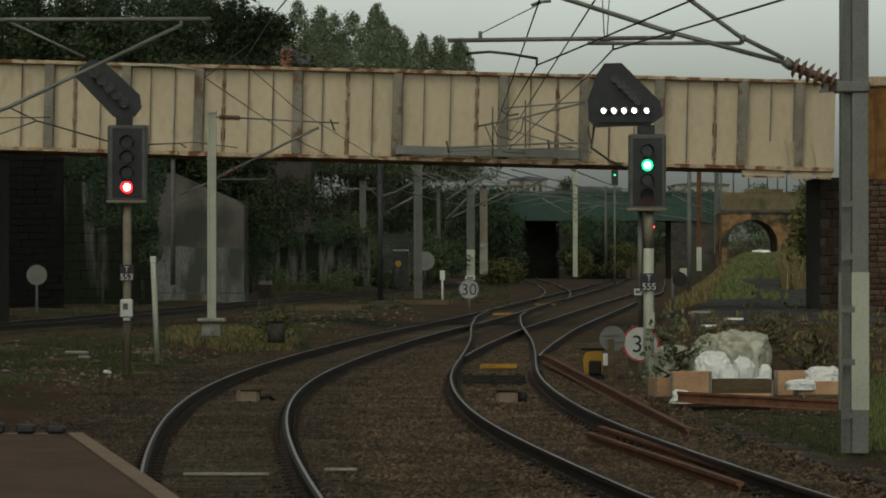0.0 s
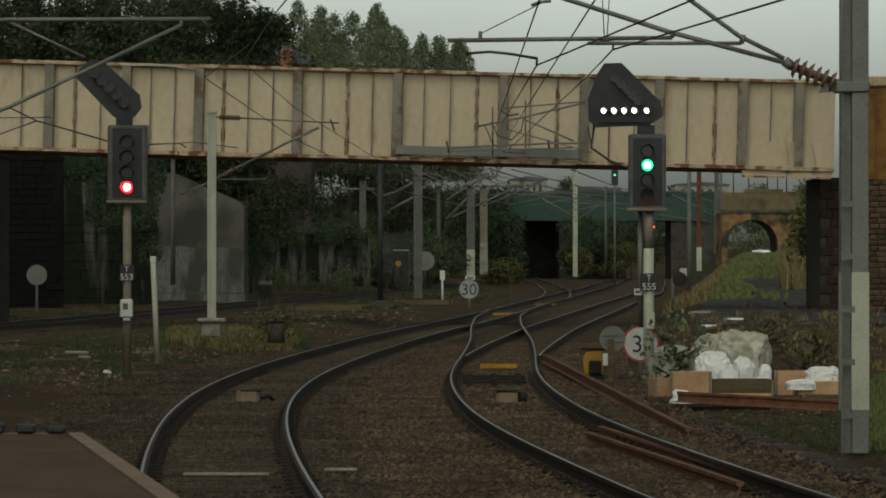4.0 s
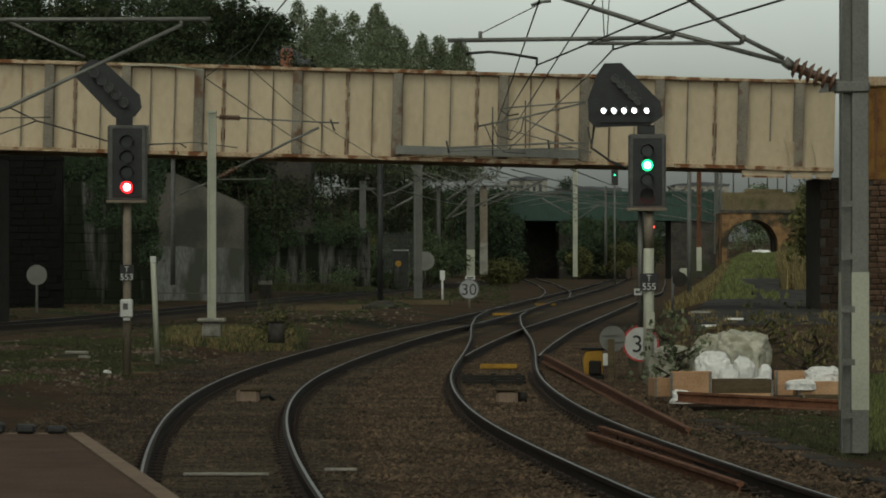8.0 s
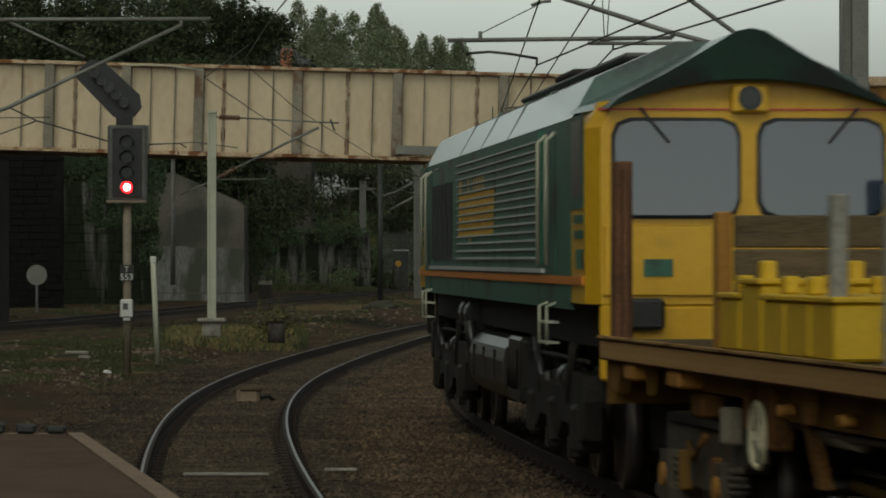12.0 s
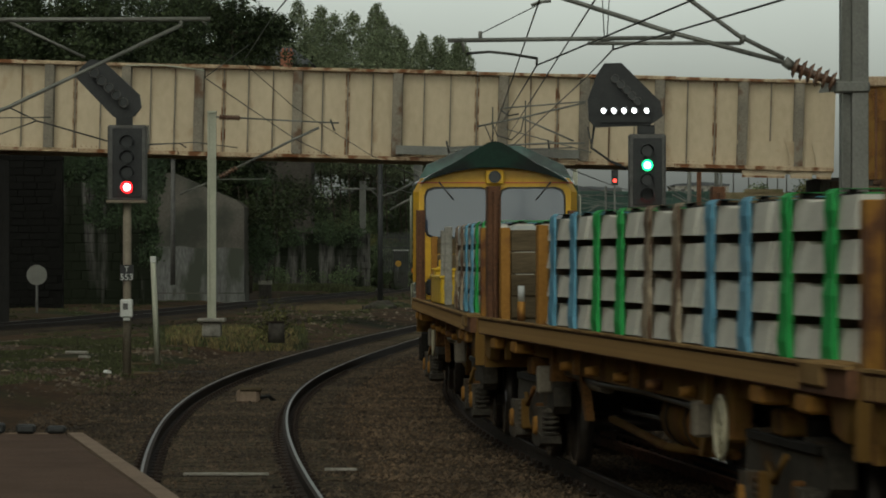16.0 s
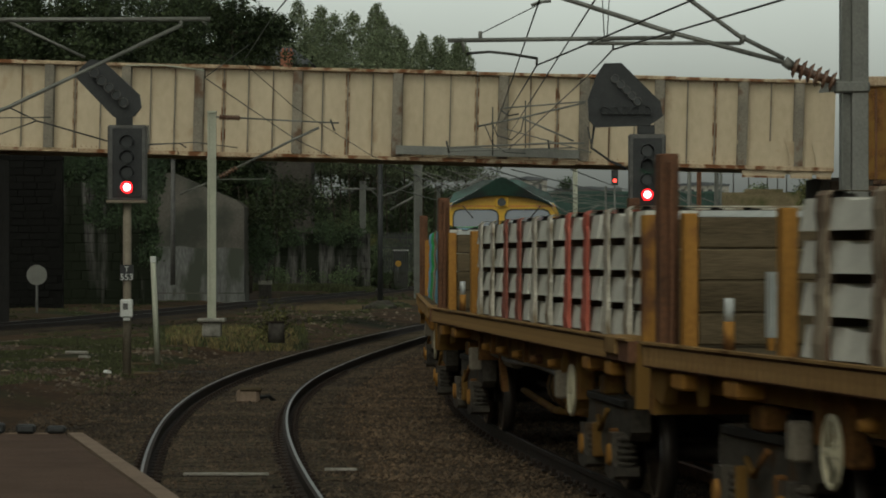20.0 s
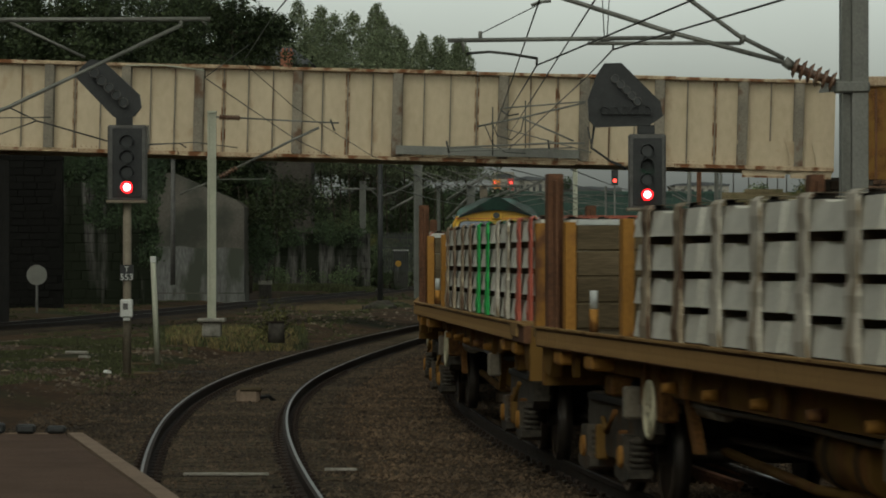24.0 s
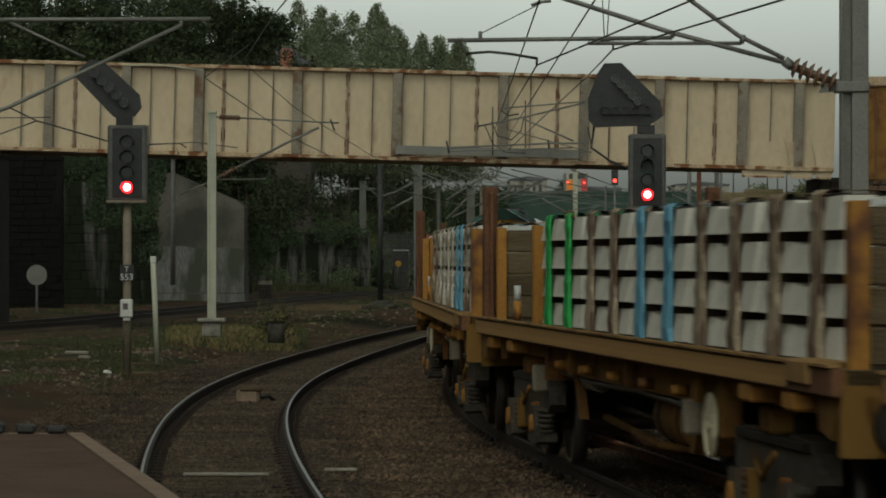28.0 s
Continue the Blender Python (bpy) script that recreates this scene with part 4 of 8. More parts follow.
# overgrown piers and banks of the far bridge
ivy(862, 926, 385, 470, 449, 6, 0.1, "leaf", 0.24, "ivy over the far bridge pier", 1500)
ivy(990, 1108, 388, 478, 449, 7, 0.0, "leaf", 0.24, "ivy over the far bridge pier", 2200)
ivy(650, 900, 338, 480, 448, 8, 0.2, "leaf", 0.3, "dense greenery over the abutment of the far bridge", 5200)
for i, (px, d, top, w, lf) in enumerate(((655, 420, 352, 3.0, "leafmid"), (690, 430, 330, 2.6, "leafmid"), (725, 410, 372, 2.6, "leafmid"), (765, 425, 335, 3.0, "leafmid"), (800, 430, 350, 2.6, "leaf"), (838, 420, 345, 2.8, "leaf"), (868, 435, 362, 2.4, "leaf"), (886, 440, 405, 1.6, "leaf"), (900, 360, 474, 0.9, "leaf2"), (880, 330, 474, 1.2, "leaf2"), (1012, 440, 440, 1.4, "leaf"), (1024, 435, 446, 1.5, "leaf2"), (1118, 520, 384, 4.0, "leaf"), (1150, 525, 380, 4.0, "leaf"), (1182, 520, 386, 4.0, "leaf"), (1100, 480, 400, 2.5, "leaf"), (1045, 440, 420, 2.2, "leaf"), (1075, 445, 410, 2.2, "leaf"), (1095, 440, 438, 2.0, "leaf2"), (690, 276, 452, 1.3, "leaf3"), (645, 270, 446, 1.4, "leafmid"), (930, 560, 318, 3.0, "leaf"), (1010, 560, 305, 2.6, "leaf"), (860, 540, 325, 3.0, "leaf"), (1335, 430, 322, 2.2, "leaf3"), (1418, 362, 322, 1.8, "leaf"), (1425, 345, 312, 1.6, "leaf2"), (560, 350, 285, 3.4, "leafmid"), (600, 355, 295, 3.4, "leafmid"), (635, 352, 290, 3.0, "leafmid"), (668, 360, 300, 3.0, "leafmid"), (705, 356, 315, 2.8, "leafmid"), (735, 362, 320, 2.6, "leafmid"), (620, 300, 372, 2.2, "leafmid"), (530, 290, 330, 2.6, "leafmid"))):
    sc = d / 7000
    x = (px - 784) * sc
    z0 = min(ground_z(x, d) - 0.1, 0.5)
    tree("bush", "dense dark scrub growing beside the far bridge", (x, d, z0), max(0.8, 2 + (459 - top) * sc - z0), w, 500 + i, lf, "bush", 420, 0.24 if d > 300 else 0.16, 0.1)
# house behind the trees
hs = thing("house", "house with a grey slate roof and red brick chimney", "house", (-13.023, 265, 0))
part("wall", box(0, 4.2, 0, 7, -0.5, 15.136), "oldstone", hs)
part("roof", prism([(-0.3, 15.061), (4.4, 15.061), (2.9, 16.196), (0.9, 16.196)], 7.4, "y", -0.2), "slate", hs)
chm = part("chimney", box(2.158, 2.953, -0.6, 0.3, 14.644, 15.742, 0.03), "terracotta", hs, "red brick chimney stack")
part("chimney_cap", box(2.082, 3.029, -0.68, 0.38, 15.704, 15.818), "terracotta", chm)
for k in range(3):
    part("chimney_pot", rod((2.309 + k * 0.27, -0.15, 15.78), (2.309 + k * 0.27, -0.15, 16.121), 0.1, 0.08, 10), "terracotta", chm)
# palisade fence and cabinet by the masts beyond the bridge
fn = thing("palisade_fence", "dark steel palisade fence before the greenery", "fence", (-3.641, 236, 2.438), kind="")
for k in range(20):
    part("pale", box(k * 0.11, k * 0.11 + 0.06, 0, 0.02, -1.2, 1.113 + 0.05 * (k % 2)), "black", fn)
for z in (0.202, 0.809):
    part("rail", box(-0.05, 2.2, 0.022, 0.06, z, z + 0.06), "black", fn)
cb = thing("equipment_cabinet", "grey-green lineside cabinet with a white lid", "cabinet", (-3.38, 272, 0.2))
part("body", box(0, 0.978, 0, 0.6, -0.3, 2.367, 0.02), "ivystone", cb)
part("lid", box(-0.06, 0.978 + 0.06, -0.08, 0.68, 2.367, 2.459, 0.01), "white", cb)
part("door_panel", box(0.1, 0.978 - 0.1, -0.02, 0.0, 0.4, 2.245), "ivystone", cb)
kb = thing("cable_box", "dark trackside box with a pale concrete lid", "box", (-9.733, 209, -0.25))
part("body", box(0, 0.657, 0, 0.4, 0, 0.656 + 0.25, 0.02), "oldstone", kb)
part("lid", box(-0.03, 0.657 + 0.03, -0.04, 0.44, 0.656 + 0.25, 0.865 + 0.25, 0.01), "concrete", kb)


def tufts(name, label, mat_name, region, count, height, seed, lean=0.35):
    """Blades of grass over a region function that returns (x, y) or None."""
    rnd = random.Random(seed)
    vs, fs = [], []
    for i in range(count):
        q = region(rnd)
        if q is None:
            continue
        x, y = q
        z = ground_z(x, y) - 0.02
        h0 = height * rnd.uniform(0.5, 1.2)
        for k in range(5):
            a = rnd.uniform(0, math.tau)
            w = 0.006 + 0.00013 * y
            hx, hy = math.cos(a) * h0 * lean, math.sin(a) * h0 * lean
            bx, by = x + rnd.uniform(-0.1, 0.1), y + rnd.uniform(-0.1, 0.1)
            o = len(vs)
            vs += [(bx - w, by, z), (bx + w, by, z), (bx + hx * 0.5 + w * 0.6, by + hy * 0.5, z + h0 * 0.6), (bx + hx * 0.5 - w * 0.6, by + hy * 0.5, z + h0 * 0.6), (bx + hx, by + hy, z + h0)]
            fs += [(o, o + 1, o + 2, o + 3), (o + 3, o + 2, o + 4)]
    me = bpy.data.meshes.new(name)
    me.from_pydata(vs, [], fs)
    me.materials.append(M[mat_name])
    tagged(new(name, me), label, "grass", kind="stuff")


def clear_of_far_line(f):
    def g(rnd):
        q = f(rnd)
        if q is None:
            return None
        x, y = q
        return None if abs(x - float(np.interp(y, FAR_WAY[2], FAR_WAY[1]))) < 2.1 else (x, y)
    return g


def patchy(f):
    def g(rnd):
        x, y = f(rnd)
        return (x, y) if noise.noise((x * 0.7, y * 0.16, 5)) + 0.4 * noise.noise((x * 2.1, y * 0.5, 9)) > rnd.uniform(-0.15, 0.2) else None
    return g


def in_view(px0, px1, d0, d1):
    def f(rnd):
        d = d0 + (d1 - d0) * rnd.random()
        return ((px0 + (px1 - px0) * rnd.random() - 784) * d / 7000, d)
    return f


def right_bank(rnd):
    d = rnd.uniform(152, 345)
    e = 7.0 + (d - 120) * 0.078
    x = e + rnd.random() ** 1.2 * 8.5
    # two bare wheel tracks up the bank
    m = e + 2.6 + 0.004 * (d - 150)
    if d < 205 and x > e + 1.6 + 0.035 * (205 - d) * rnd.uniform(-0.6, 1.5):
        return None
    if min(abs(x - m), abs(x - m - 1.7)) < 0.5 * rnd.random() ** 1.5:
        return None
    return (x, d)


def bank_crest(rnd):
    d = rnd.uniform(150, 330)
    e = 6.8 + (d - 120) * 0.078
    return (e + rnd.uniform(-0.8, 0.9), d)


tufts("bank_grass", "bright green grass on the bank beside the lines", "brightgrass", right_bank, 11000, 0.24, 1)
tufts("dry_crest_grass", "tall dry straw-coloured grass along the bank's crest", "drygrass", bank_crest, 3400, 0.45, 2)
tufts("dry_grass", "tall dry straw-coloured grass by the abutment", "drygrass", in_view(1385, 1452, 175, 240), 700, 1.3, 3)
tufts("dry_grass", "clump of dry yellow grass beside the mast foot", "drygrass", in_view(300, 520, 93, 110), 1300, 0.24, 4)
tufts("verge_grass", "yellow-green grass beside the mast foot", "grass", in_view(270, 540, 93, 114), 1800, 0.2, 41)
tufts("verge_grass", "yellow-green blades among the dry grass", "brightgrass", in_view(300, 500, 94, 110), 600, 0.22, 42)
tufts("rough_grass", "low mossy weeds on the cess", "grass", patchy(in_view(-40, 330, 62, 104)), 9000, 0.075, 5)
tufts("rough_grass", "rough green grass beyond the cess", "grass", clear_of_far_line(patchy(in_view(-40, 700, 105, 200))), 5200, 0.07, 6)
tufts("rough_grass", "rough weeds behind the rubble heap", "grass", patchy(in_view(1180, 1600, 66, 120)), 200, 0.1, 7)
tufts("dry_grass", "thin brown grass behind the rubble heap", "drygrass", patchy(in_view(1180, 1600, 96, 124)), 420, 0.1, 71)
tufts("weeds", "tangled weeds and seedlings beside the rubble heap", "drygrass", in_view(1200, 1600, 78, 118), 160, 0.22, 8)
tufts("verge_grass", "green verge grass by the mast foot", "grass", in_view(1380, 1600, 44, 56), 700, 0.06, 9)
tufts("verge_grass", "bright green verge grass behind the mast", "brightgrass", in_view(1535, 1640, 46, 75), 900, 0.14, 12)
tufts("weeds", "sparse weeds on the bare earth before the heap", "grass", in_view(1230, 1500, 46, 58), 700, 0.05, 13)
tufts("lineside_grass", "grass between the far lines", "grass", clear_of_far_line(patchy(in_view(540, 900, 190, 330))), 2200, 0.16, 10)
tufts("bank_foot_grass", "rough grass and weeds at the foot of the wooded bank", "grass", in_view(430, 660, 252, 260), 1800, 0.45, 17)


# bare ash before the bank
def ash_patch():
    vs, fs = [], []
    cols = 14
    ds = np.arange(108, 330, 3.0)
    for j, d in enumerate(ds):
        e = 6.4 + (d - 120) * 0.078
        a = e + 0.9 + 0.4 * noise.noise((d * 0.06, 1, 0)) + 0.9 * smooth(150, 200, d)
        b = e + (7.5 if d < 170 else 7.5 - 2.2 * smooth(170, 215, d)) + 0.5 * noise.noise((d * 0.07, 4, 0))
        for i in range(cols):
            x = a + (b - a) * i / (cols - 1)
            vs.append((x, d, ground_z(x, d) + (0.02 if 0 < i < cols - 1 else -0.05)))
        if j:
            o = (j - 1) * cols
            fs += [(o + i, o + i + 1, o + cols + i + 1, o + cols + i) for i in range(cols - 1)]
    me = bpy.data.meshes.new("ash_ground")
    me.from_pydata(vs, [], fs)
    me.materials.append(M["ash"])
    for p in me.polygons:
        p.use_smooth = True
    tagged(new("ash_ground", me), "bare dark ash trodden into wheel tracks before the bank", "ground", kind="structure")


ash_patch()


# loose stones and scraps over the cess
def loose_stones(label, px0, px1, d0, d1, count, seed, big=0.07):
    rnd = random.Random(seed)
    base = [(1, 0, 0), (-1, 0, 0), (0, 1, 0), (0, -1, 0), (0, 0, 1), (0, 0, -0.6)]
    tri = [(0, 2, 4), (2, 1, 4), (1, 3, 4), (3, 0, 4), (2, 0, 5), (1, 2, 5), (3, 1, 5), (0, 3, 5)]
    vs, fs = [], []
    for i in range(count):
        d = rnd.uniform(d0, d1)
        x = (rnd.uniform(px0, px1) - 784) * d / 7000
        if noise.noise((x * 0.6, d * 0.12, seed)) < rnd.uniform(-0.5, 0.3):
            continue
        r = big * rnd.uniform(0.2, 1.0) ** 2
        z = ground_z(x, d)
        a = rnd.uniform(0, 6.28)
        o = len(vs)
        for u, v, w in base:
            k = r * rnd.uniform(0.6, 1.3)
            vs.append((x + k * (u * math.cos(a) - v * math.sin(a)), d + k * (u * math.sin(a) + v * math.cos(a)), z + k * w * 0.7))
        fs += [(o + f, o + g, o + h) for f, g, h in tri]
    me = bpy.data.meshes.new("loose_stones")
    me.from_pydata(vs, [], fs)
    me.materials.append(STONES)
    tagged(new("loose_stones", me), label, "stones", kind="stuff")


STONES = leafy("scattered_stones", (0.05, 0.036, 0.025), (0.2, 0.16, 0.115), 0.8)
loose_stones("stones and scraps scattered over the mossy cess", -60, 420, 60, 104, 5200, 61)
loose_stones("stones scattered beside the lines beyond the bridge", 420, 760, 100, 200, 1800, 62, 0.1)
loose_stones("stones scattered round the rubble heap", 1160, 1560, 45, 120, 3200, 63, 0.05)
for i, (px, d, ln, rz, mt) in enumerate(((136, 84, 0.5, 70, "concrete"), (150, 80, 0.3, 40, "concrete"), (262, 75, 0.55, 80, "timber"), (190, 73, 0.22, 20, "bag"), (240, 78, 0.6, 95, "timber"), (110, 78, 0.8, 60, "timber"), (300, 76, 1.9, 84, "black"), (415, 80, 0.9, 75, "timber"), (136, 46, 0.08, 0, "bag"), (1255, 108, 0.45, 60, "bag"), (1300, 112, 0.5, 80, "bag"), (1240, 120, 0.6, 85, "concrete"))):
    x = (px - 784) * d / 7000
    sp = thing("scrap_piece", {"concrete": "pale broken concrete scrap lying on the cess", "timber": "weathered timber offcut lying on the cess", "bag": "scrap of white plastic lying on the ground", "black": "length of black cable lying on the cess"}[mt], "scrap", (x, d, ground_z(x, d) + 0.03), rz + 90)
    part("piece", prism([(-0.05, 0.0), (0.05, 0.0), (0.055, 0.03), (0.02, 0.06), (-0.04, 0.045)], ln, "x", -ln / 2), mt, sp)


# timbers and a mound of spoil at the foot of the dark post
def spoil_mound(at, w, dep, h, seed, mt, lab):
    m = thing("spoil_mound", lab, "mound", at)
    bm = bmesh.new()
    bmesh.ops.create_icosphere(bm, subdivisions=4, radius=1.0)
    for v in bm.verts:
        q = v.co.normalized()
        k = 1 + 0.3 * noise.noise(q * 1.8 + Vector((seed, 0, 0))) + 0.12 * noise.noise(q * 6 + Vector((0, seed, 0)))
        v.co = Vector((q.x * w * 0.5 * k, q.y * dep * 0.5 * k, max(-0.1, q.z * h * k)))
    for f in bm.faces:
        f.smooth = True
    part("heap", bm, mt, m)


spoil_mound((-2.62, 163, -0.15), 1.5, 1.6, 0.42, 3, "oldstone", "dark mound of spoil round the foot of the black post")
spoil_mound((-1.9, 168, -0.12), 1.1, 1.2, 0.3, 7, "grass", "weedy clump beside the black post")
for x, d, ln, rz in ((-4.9, 172, 3.0, 4), (-3.9, 176, 2.4, -3), (-0.9, 176, 2.6, 3), (-5.6, 181, 1.6, 6)):
    tb = thing("timber_baulk", "weathered grey timber baulk lying beside the outer line", "timber", (x, d, ground_z(x, d)), rz)
    part("baulk", box(-ln / 2, ln / 2, -0.15, 0.15, -0.03, 0.2, 0.02), "timber", tb)
    part("end_strap", box(ln / 2 - 0.12, ln / 2 - 0.06, -0.155, 0.155, -0.03, 0.205), "bogie", tb)


# ballast under the outer line
def far_ballast():
    vs, fs = [], []
    a, b = at_y(FAR_WAY, 92), at_y(FAR_WAY, 400)
    k = 0
    s = a
    while s < b:
        for side, z in ((2.0, -0.3), (1.6, -0.17), (0.0, -0.165), (-1.6, -0.17), (-2.0, -0.3)):
            x, y, _ = on_way(FAR_WAY, s, side)
            vs.append((x, y, z))
        if k:
            o = (k - 1) * 5
            fs += [(o + i, o + i + 1, o + 6 + i, o + 5 + i) for i in range(4)]
        k += 1
        s += 2.0
    me = bpy.data.meshes.new("ballast_bed")
    me.from_pydata(vs, [], fs)
    me.materials.append(M["ballast"])
    tagged(new("ballast_bed", me), "dark stone ballast under the outer running line", "ballast", kind="structure")


far_ballast()


track(PLATFORM_WAY, 18, 420, "running line with worn sleepers curving past the platform", 165)
track(TRAIN_WAY, 14, 152, "running line and crossover taken by the train", 150, bearers=(48, 84), sink=0.036)
track(RIGHT_WAY, 82, 420, "through line leading off the turnout to the right", 165, lift=-0.002, start_sleepers=100, sink=0.036)
track(SPUR_WAY, 200, 448, "spur line leading off into the dark opening", 210, lift=-0.003, sink=0.03)
track(FAR_WAY, 96, 420, "outer running line below the retaining wall", 150)


# ---- train: shared parts ----
def mesh_of(bm, material):
    me = bpy.data.meshes.new("piece")
    bm.to_mesh(me)
    bm.free()
    me.materials.append(M[material])
    return me


def wheelset_meshes(r):
    axle = mesh_of(rod((-0.9, 0, 0), (0.9, 0, 0), 0.08, None, 10), "wheelsteel")
    w = rod((-0.065, 0, 0), (0.065, 0, 0), r, None, 28)
    for k in range(3):
        a = k * math.tau / 3
        box(0.06, 0.07, 0.2 * math.cos(a) - 0.03, 0.2 * math.cos(a) + 0.03, 0.2 * math.sin(a) - 0.03, 0.2 * math.sin(a) + 0.03, 0, w)
    wheel = mesh_of(w, "wheelsteel")
    t = bmesh.new()
    n = 28
    loops = [[t.verts.new((x, q * math.cos(i * math.tau / n), q * math.sin(i * math.tau / n))) for i in range(n)] for q, x in ((r - 0.012, -0.008), (r - 0.055, -0.008), (r - 0.055, 0.008), (r - 0.012, 0.008))]
    for a, b in zip(loops, loops[1:] + loops[:1]):
        for i in range(n):
            t.faces.new((a[i], a[(i + 1) % n], b[(i + 1) % n], b[i]))
    bmesh.ops.recalc_face_normals(t, faces=t.faces)
    return axle, wheel, mesh_of(t, "tread")


LOCO_WHEEL = wheelset_meshes(0.51)
WAGON_WHEEL = wheelset_meshes(0.42)
WHEELS = []


def wheelset(meshes, parent, y, r):
    o = mesh_part("wheelset", meshes[0], parent, pose(0, y, r))
    for sx in (-1, 1):
        mesh_part("wheel", meshes[1], o, pose(sx * 0.755, 0, 0, 0, 0, 90 - 90 * sx))
        mesh_part("bright_rim", meshes[2], o, pose(sx * 0.82, 0, 0))
    WHEELS.append((o, y, r))
    return o


def loft(sections):
    """A closed skin over equal rings of points."""
    bm = bmesh.new()
    rings = [[bm.verts.new(v) for v in ring_pts] for ring_pts in sections]
    n = len(rings[0])
    for p, q in zip(rings, rings[1:]):
        for i in range(n):
            bm.faces.new((p[i], p[(i + 1) % n], q[(i + 1) % n], q[i]))
    bm.faces.new(rings[0]), bm.faces.new(rings[-1][::-1])
    bmesh.ops.recalc_face_normals(bm, faces=bm.faces)
    return bm


# ---- locomotive ----
def build_loco():
    lo = thing("locomotive", "dark green and yellow diesel locomotive with orange waist stripe", "locomotive")
    HL, W = 10.5, 1.32
    # hull: side walls up to the cant rail, then the sloped roof
    section = [(-W, 1.63), (-W, 3.2), (-1.12, 3.55), (-0.42, 3.86), (0.42, 3.86), (1.12, 3.55), (W, 3.2), (W, 1.63)]
    part("body", prism([(a, b) for a, b in section if b < 3.3] , 2 * (HL - 1.35), "y", -(HL - 1.35)), "locogreen", lo)
    roof_ob = part("roof", prism([(-W + 0.005, 3.205), (-1.12, 3.55), (-0.42, 3.86), (0.42, 3.86), (1.12, 3.55), (W - 0.005, 3.205)], 2 * (HL - 1.35), "y", -(HL - 1.35)), "locoroof", lo, "sloping green roof catching the sky")
    # roof walkway edge and vents
    part("roof_hatch", box(-0.5, 0.5, -6.0, 4.5, 3.862, 3.93, 0.03), "darkgrey", lo)
    part("exhaust_silencer", box(-0.45, 0.45, -0.8, 0.9, 3.93, 4.03, 0.04), "bogie", lo)
    for y in (6.6, -7.5):
        part("roof_recess", prism([(-1.335, 3.12), (-1.13, 3.5), (-0.98, 3.59), (-1.18, 3.18)], 0.75, "y", y), "black", lo)
        part("roof_recess", prism([(1.335, 3.12), (1.13, 3.5), (0.98, 3.59), (1.18, 3.18)], 0.75, "y", y), "black", lo)
    for y in (-4.2, -1.4, 2.0):
        part("roof_lifting_eye", rod((-0.95, y, 3.62), (-0.95, y + 0.18, 3.62), 0.035, None, 8), "locoroof", lo)
    for y in (-2.9, 0.4, 3.4):
        part("roof_joint", prism([(-W - 0.002, 3.2), (-1.125, 3.56), (-0.425, 3.87), (-0.4, 3.87), (-1.1, 3.56), (-W + 0.02, 3.2)], 0.03, "y", y), "darkgrey", lo)
    # waist: ledge and stripe
    for sx in (-1, 1):
        part("waist_stripe", box(sx * (W + 0.012) - 0.012, sx * (W + 0.012) + 0.012, -HL + 0.28, HL - 0.28, 1.785, 1.855), "locoorange", lo, "orange stripe")
        part("ledge", box(sx * (W + 0.02) - 0.022, sx * (W + 0.02) + 0.022, -6.85, HL - 2.5, 1.875, 1.915), "silver", lo, "pale ledge")
        # grille in two panels of slats
        for a, c in ((-1.55, 3.6), (-6.75, -1.65)):
            part("grille_backing", box(sx * (W + 0.004) - 0.004, sx * (W + 0.004) + 0.004, a, c, 1.98, 3.14), "locogreen", lo)
            for k in range(14):
                z = 2.0 + k * 0.083
                g = part("grille_slat", prism([(sx * W, z - 0.02), (sx * (W + 0.02), z), (sx * (W + 0.02), z + 0.012), (sx * W, z + 0.03)], c - a, "y", a), "locogreen", lo)
                part("slat_edge", box(sx * (W + 0.022) - 0.003, sx * (W + 0.022) + 0.003, a, c, z - 0.001, z + 0.014), "silver", g, "pale slat edge")
        part("grille_end", box(sx * (W + 0.03) - 0.03, sx * (W + 0.03) + 0.03, -6.82, -6.75, 1.95, 3.17), "locogreen", lo)
        part("radiator_grille", box(sx * (W + 0.008) - 0.006, sx * (W + 0.008) + 0.006, 4.5, 7.8, 2.0, 2.92), "black", lo, "black radiator grille")
        for k in range(8):
            part("radiator_bar", box(sx * (W + 0.02) - 0.008, sx * (W + 0.02) + 0.008, 4.55 + k * 0.44, 4.58 + k * 0.44, 2.0, 2.92), "black", lo)
        # yellow emblem over the slats: slanted strokes that stand for a word, broken by the slats
        for k in range(12):
            tall = k in (0, 3, 5, 6, 7, 8)
            deep = k == 4
            bm = bmesh.new()
            for row in range(2 if deep else 3, 11 if tall else 9):
                z = 2.0 + row * 0.083
                lean_y = (row - 3) * 0.016
                strokes = ((0.02, 0.09), (0.15, 0.09), (0.285, 0.09)) if row != 4 + k % 4 else ((0.02, 0.345),)
                if row > 8 or row < 3:
                    strokes = ((0.06, 0.14),) if k != 0 else ((0.02, 0.35),)
                for u0, wd in strokes:
                    y1 = 3.35 - k * 0.405 - u0 - lean_y + 0.05
                    box(sx * (W + 0.011) - 0.002, sx * (W + 0.011) + 0.002, y1 - wd, y1, z + 0.014, z + 0.08, 0, bm)
            part("emblem_stroke", bm, "locoyellow", lo)
        # underframe skirt
        part("skirt", box(sx * (W - 0.02) - 0.02, sx * (W - 0.02) + 0.02, -HL + 1.4, HL - 1.4, 1.57, 1.64), "locogreen", lo)
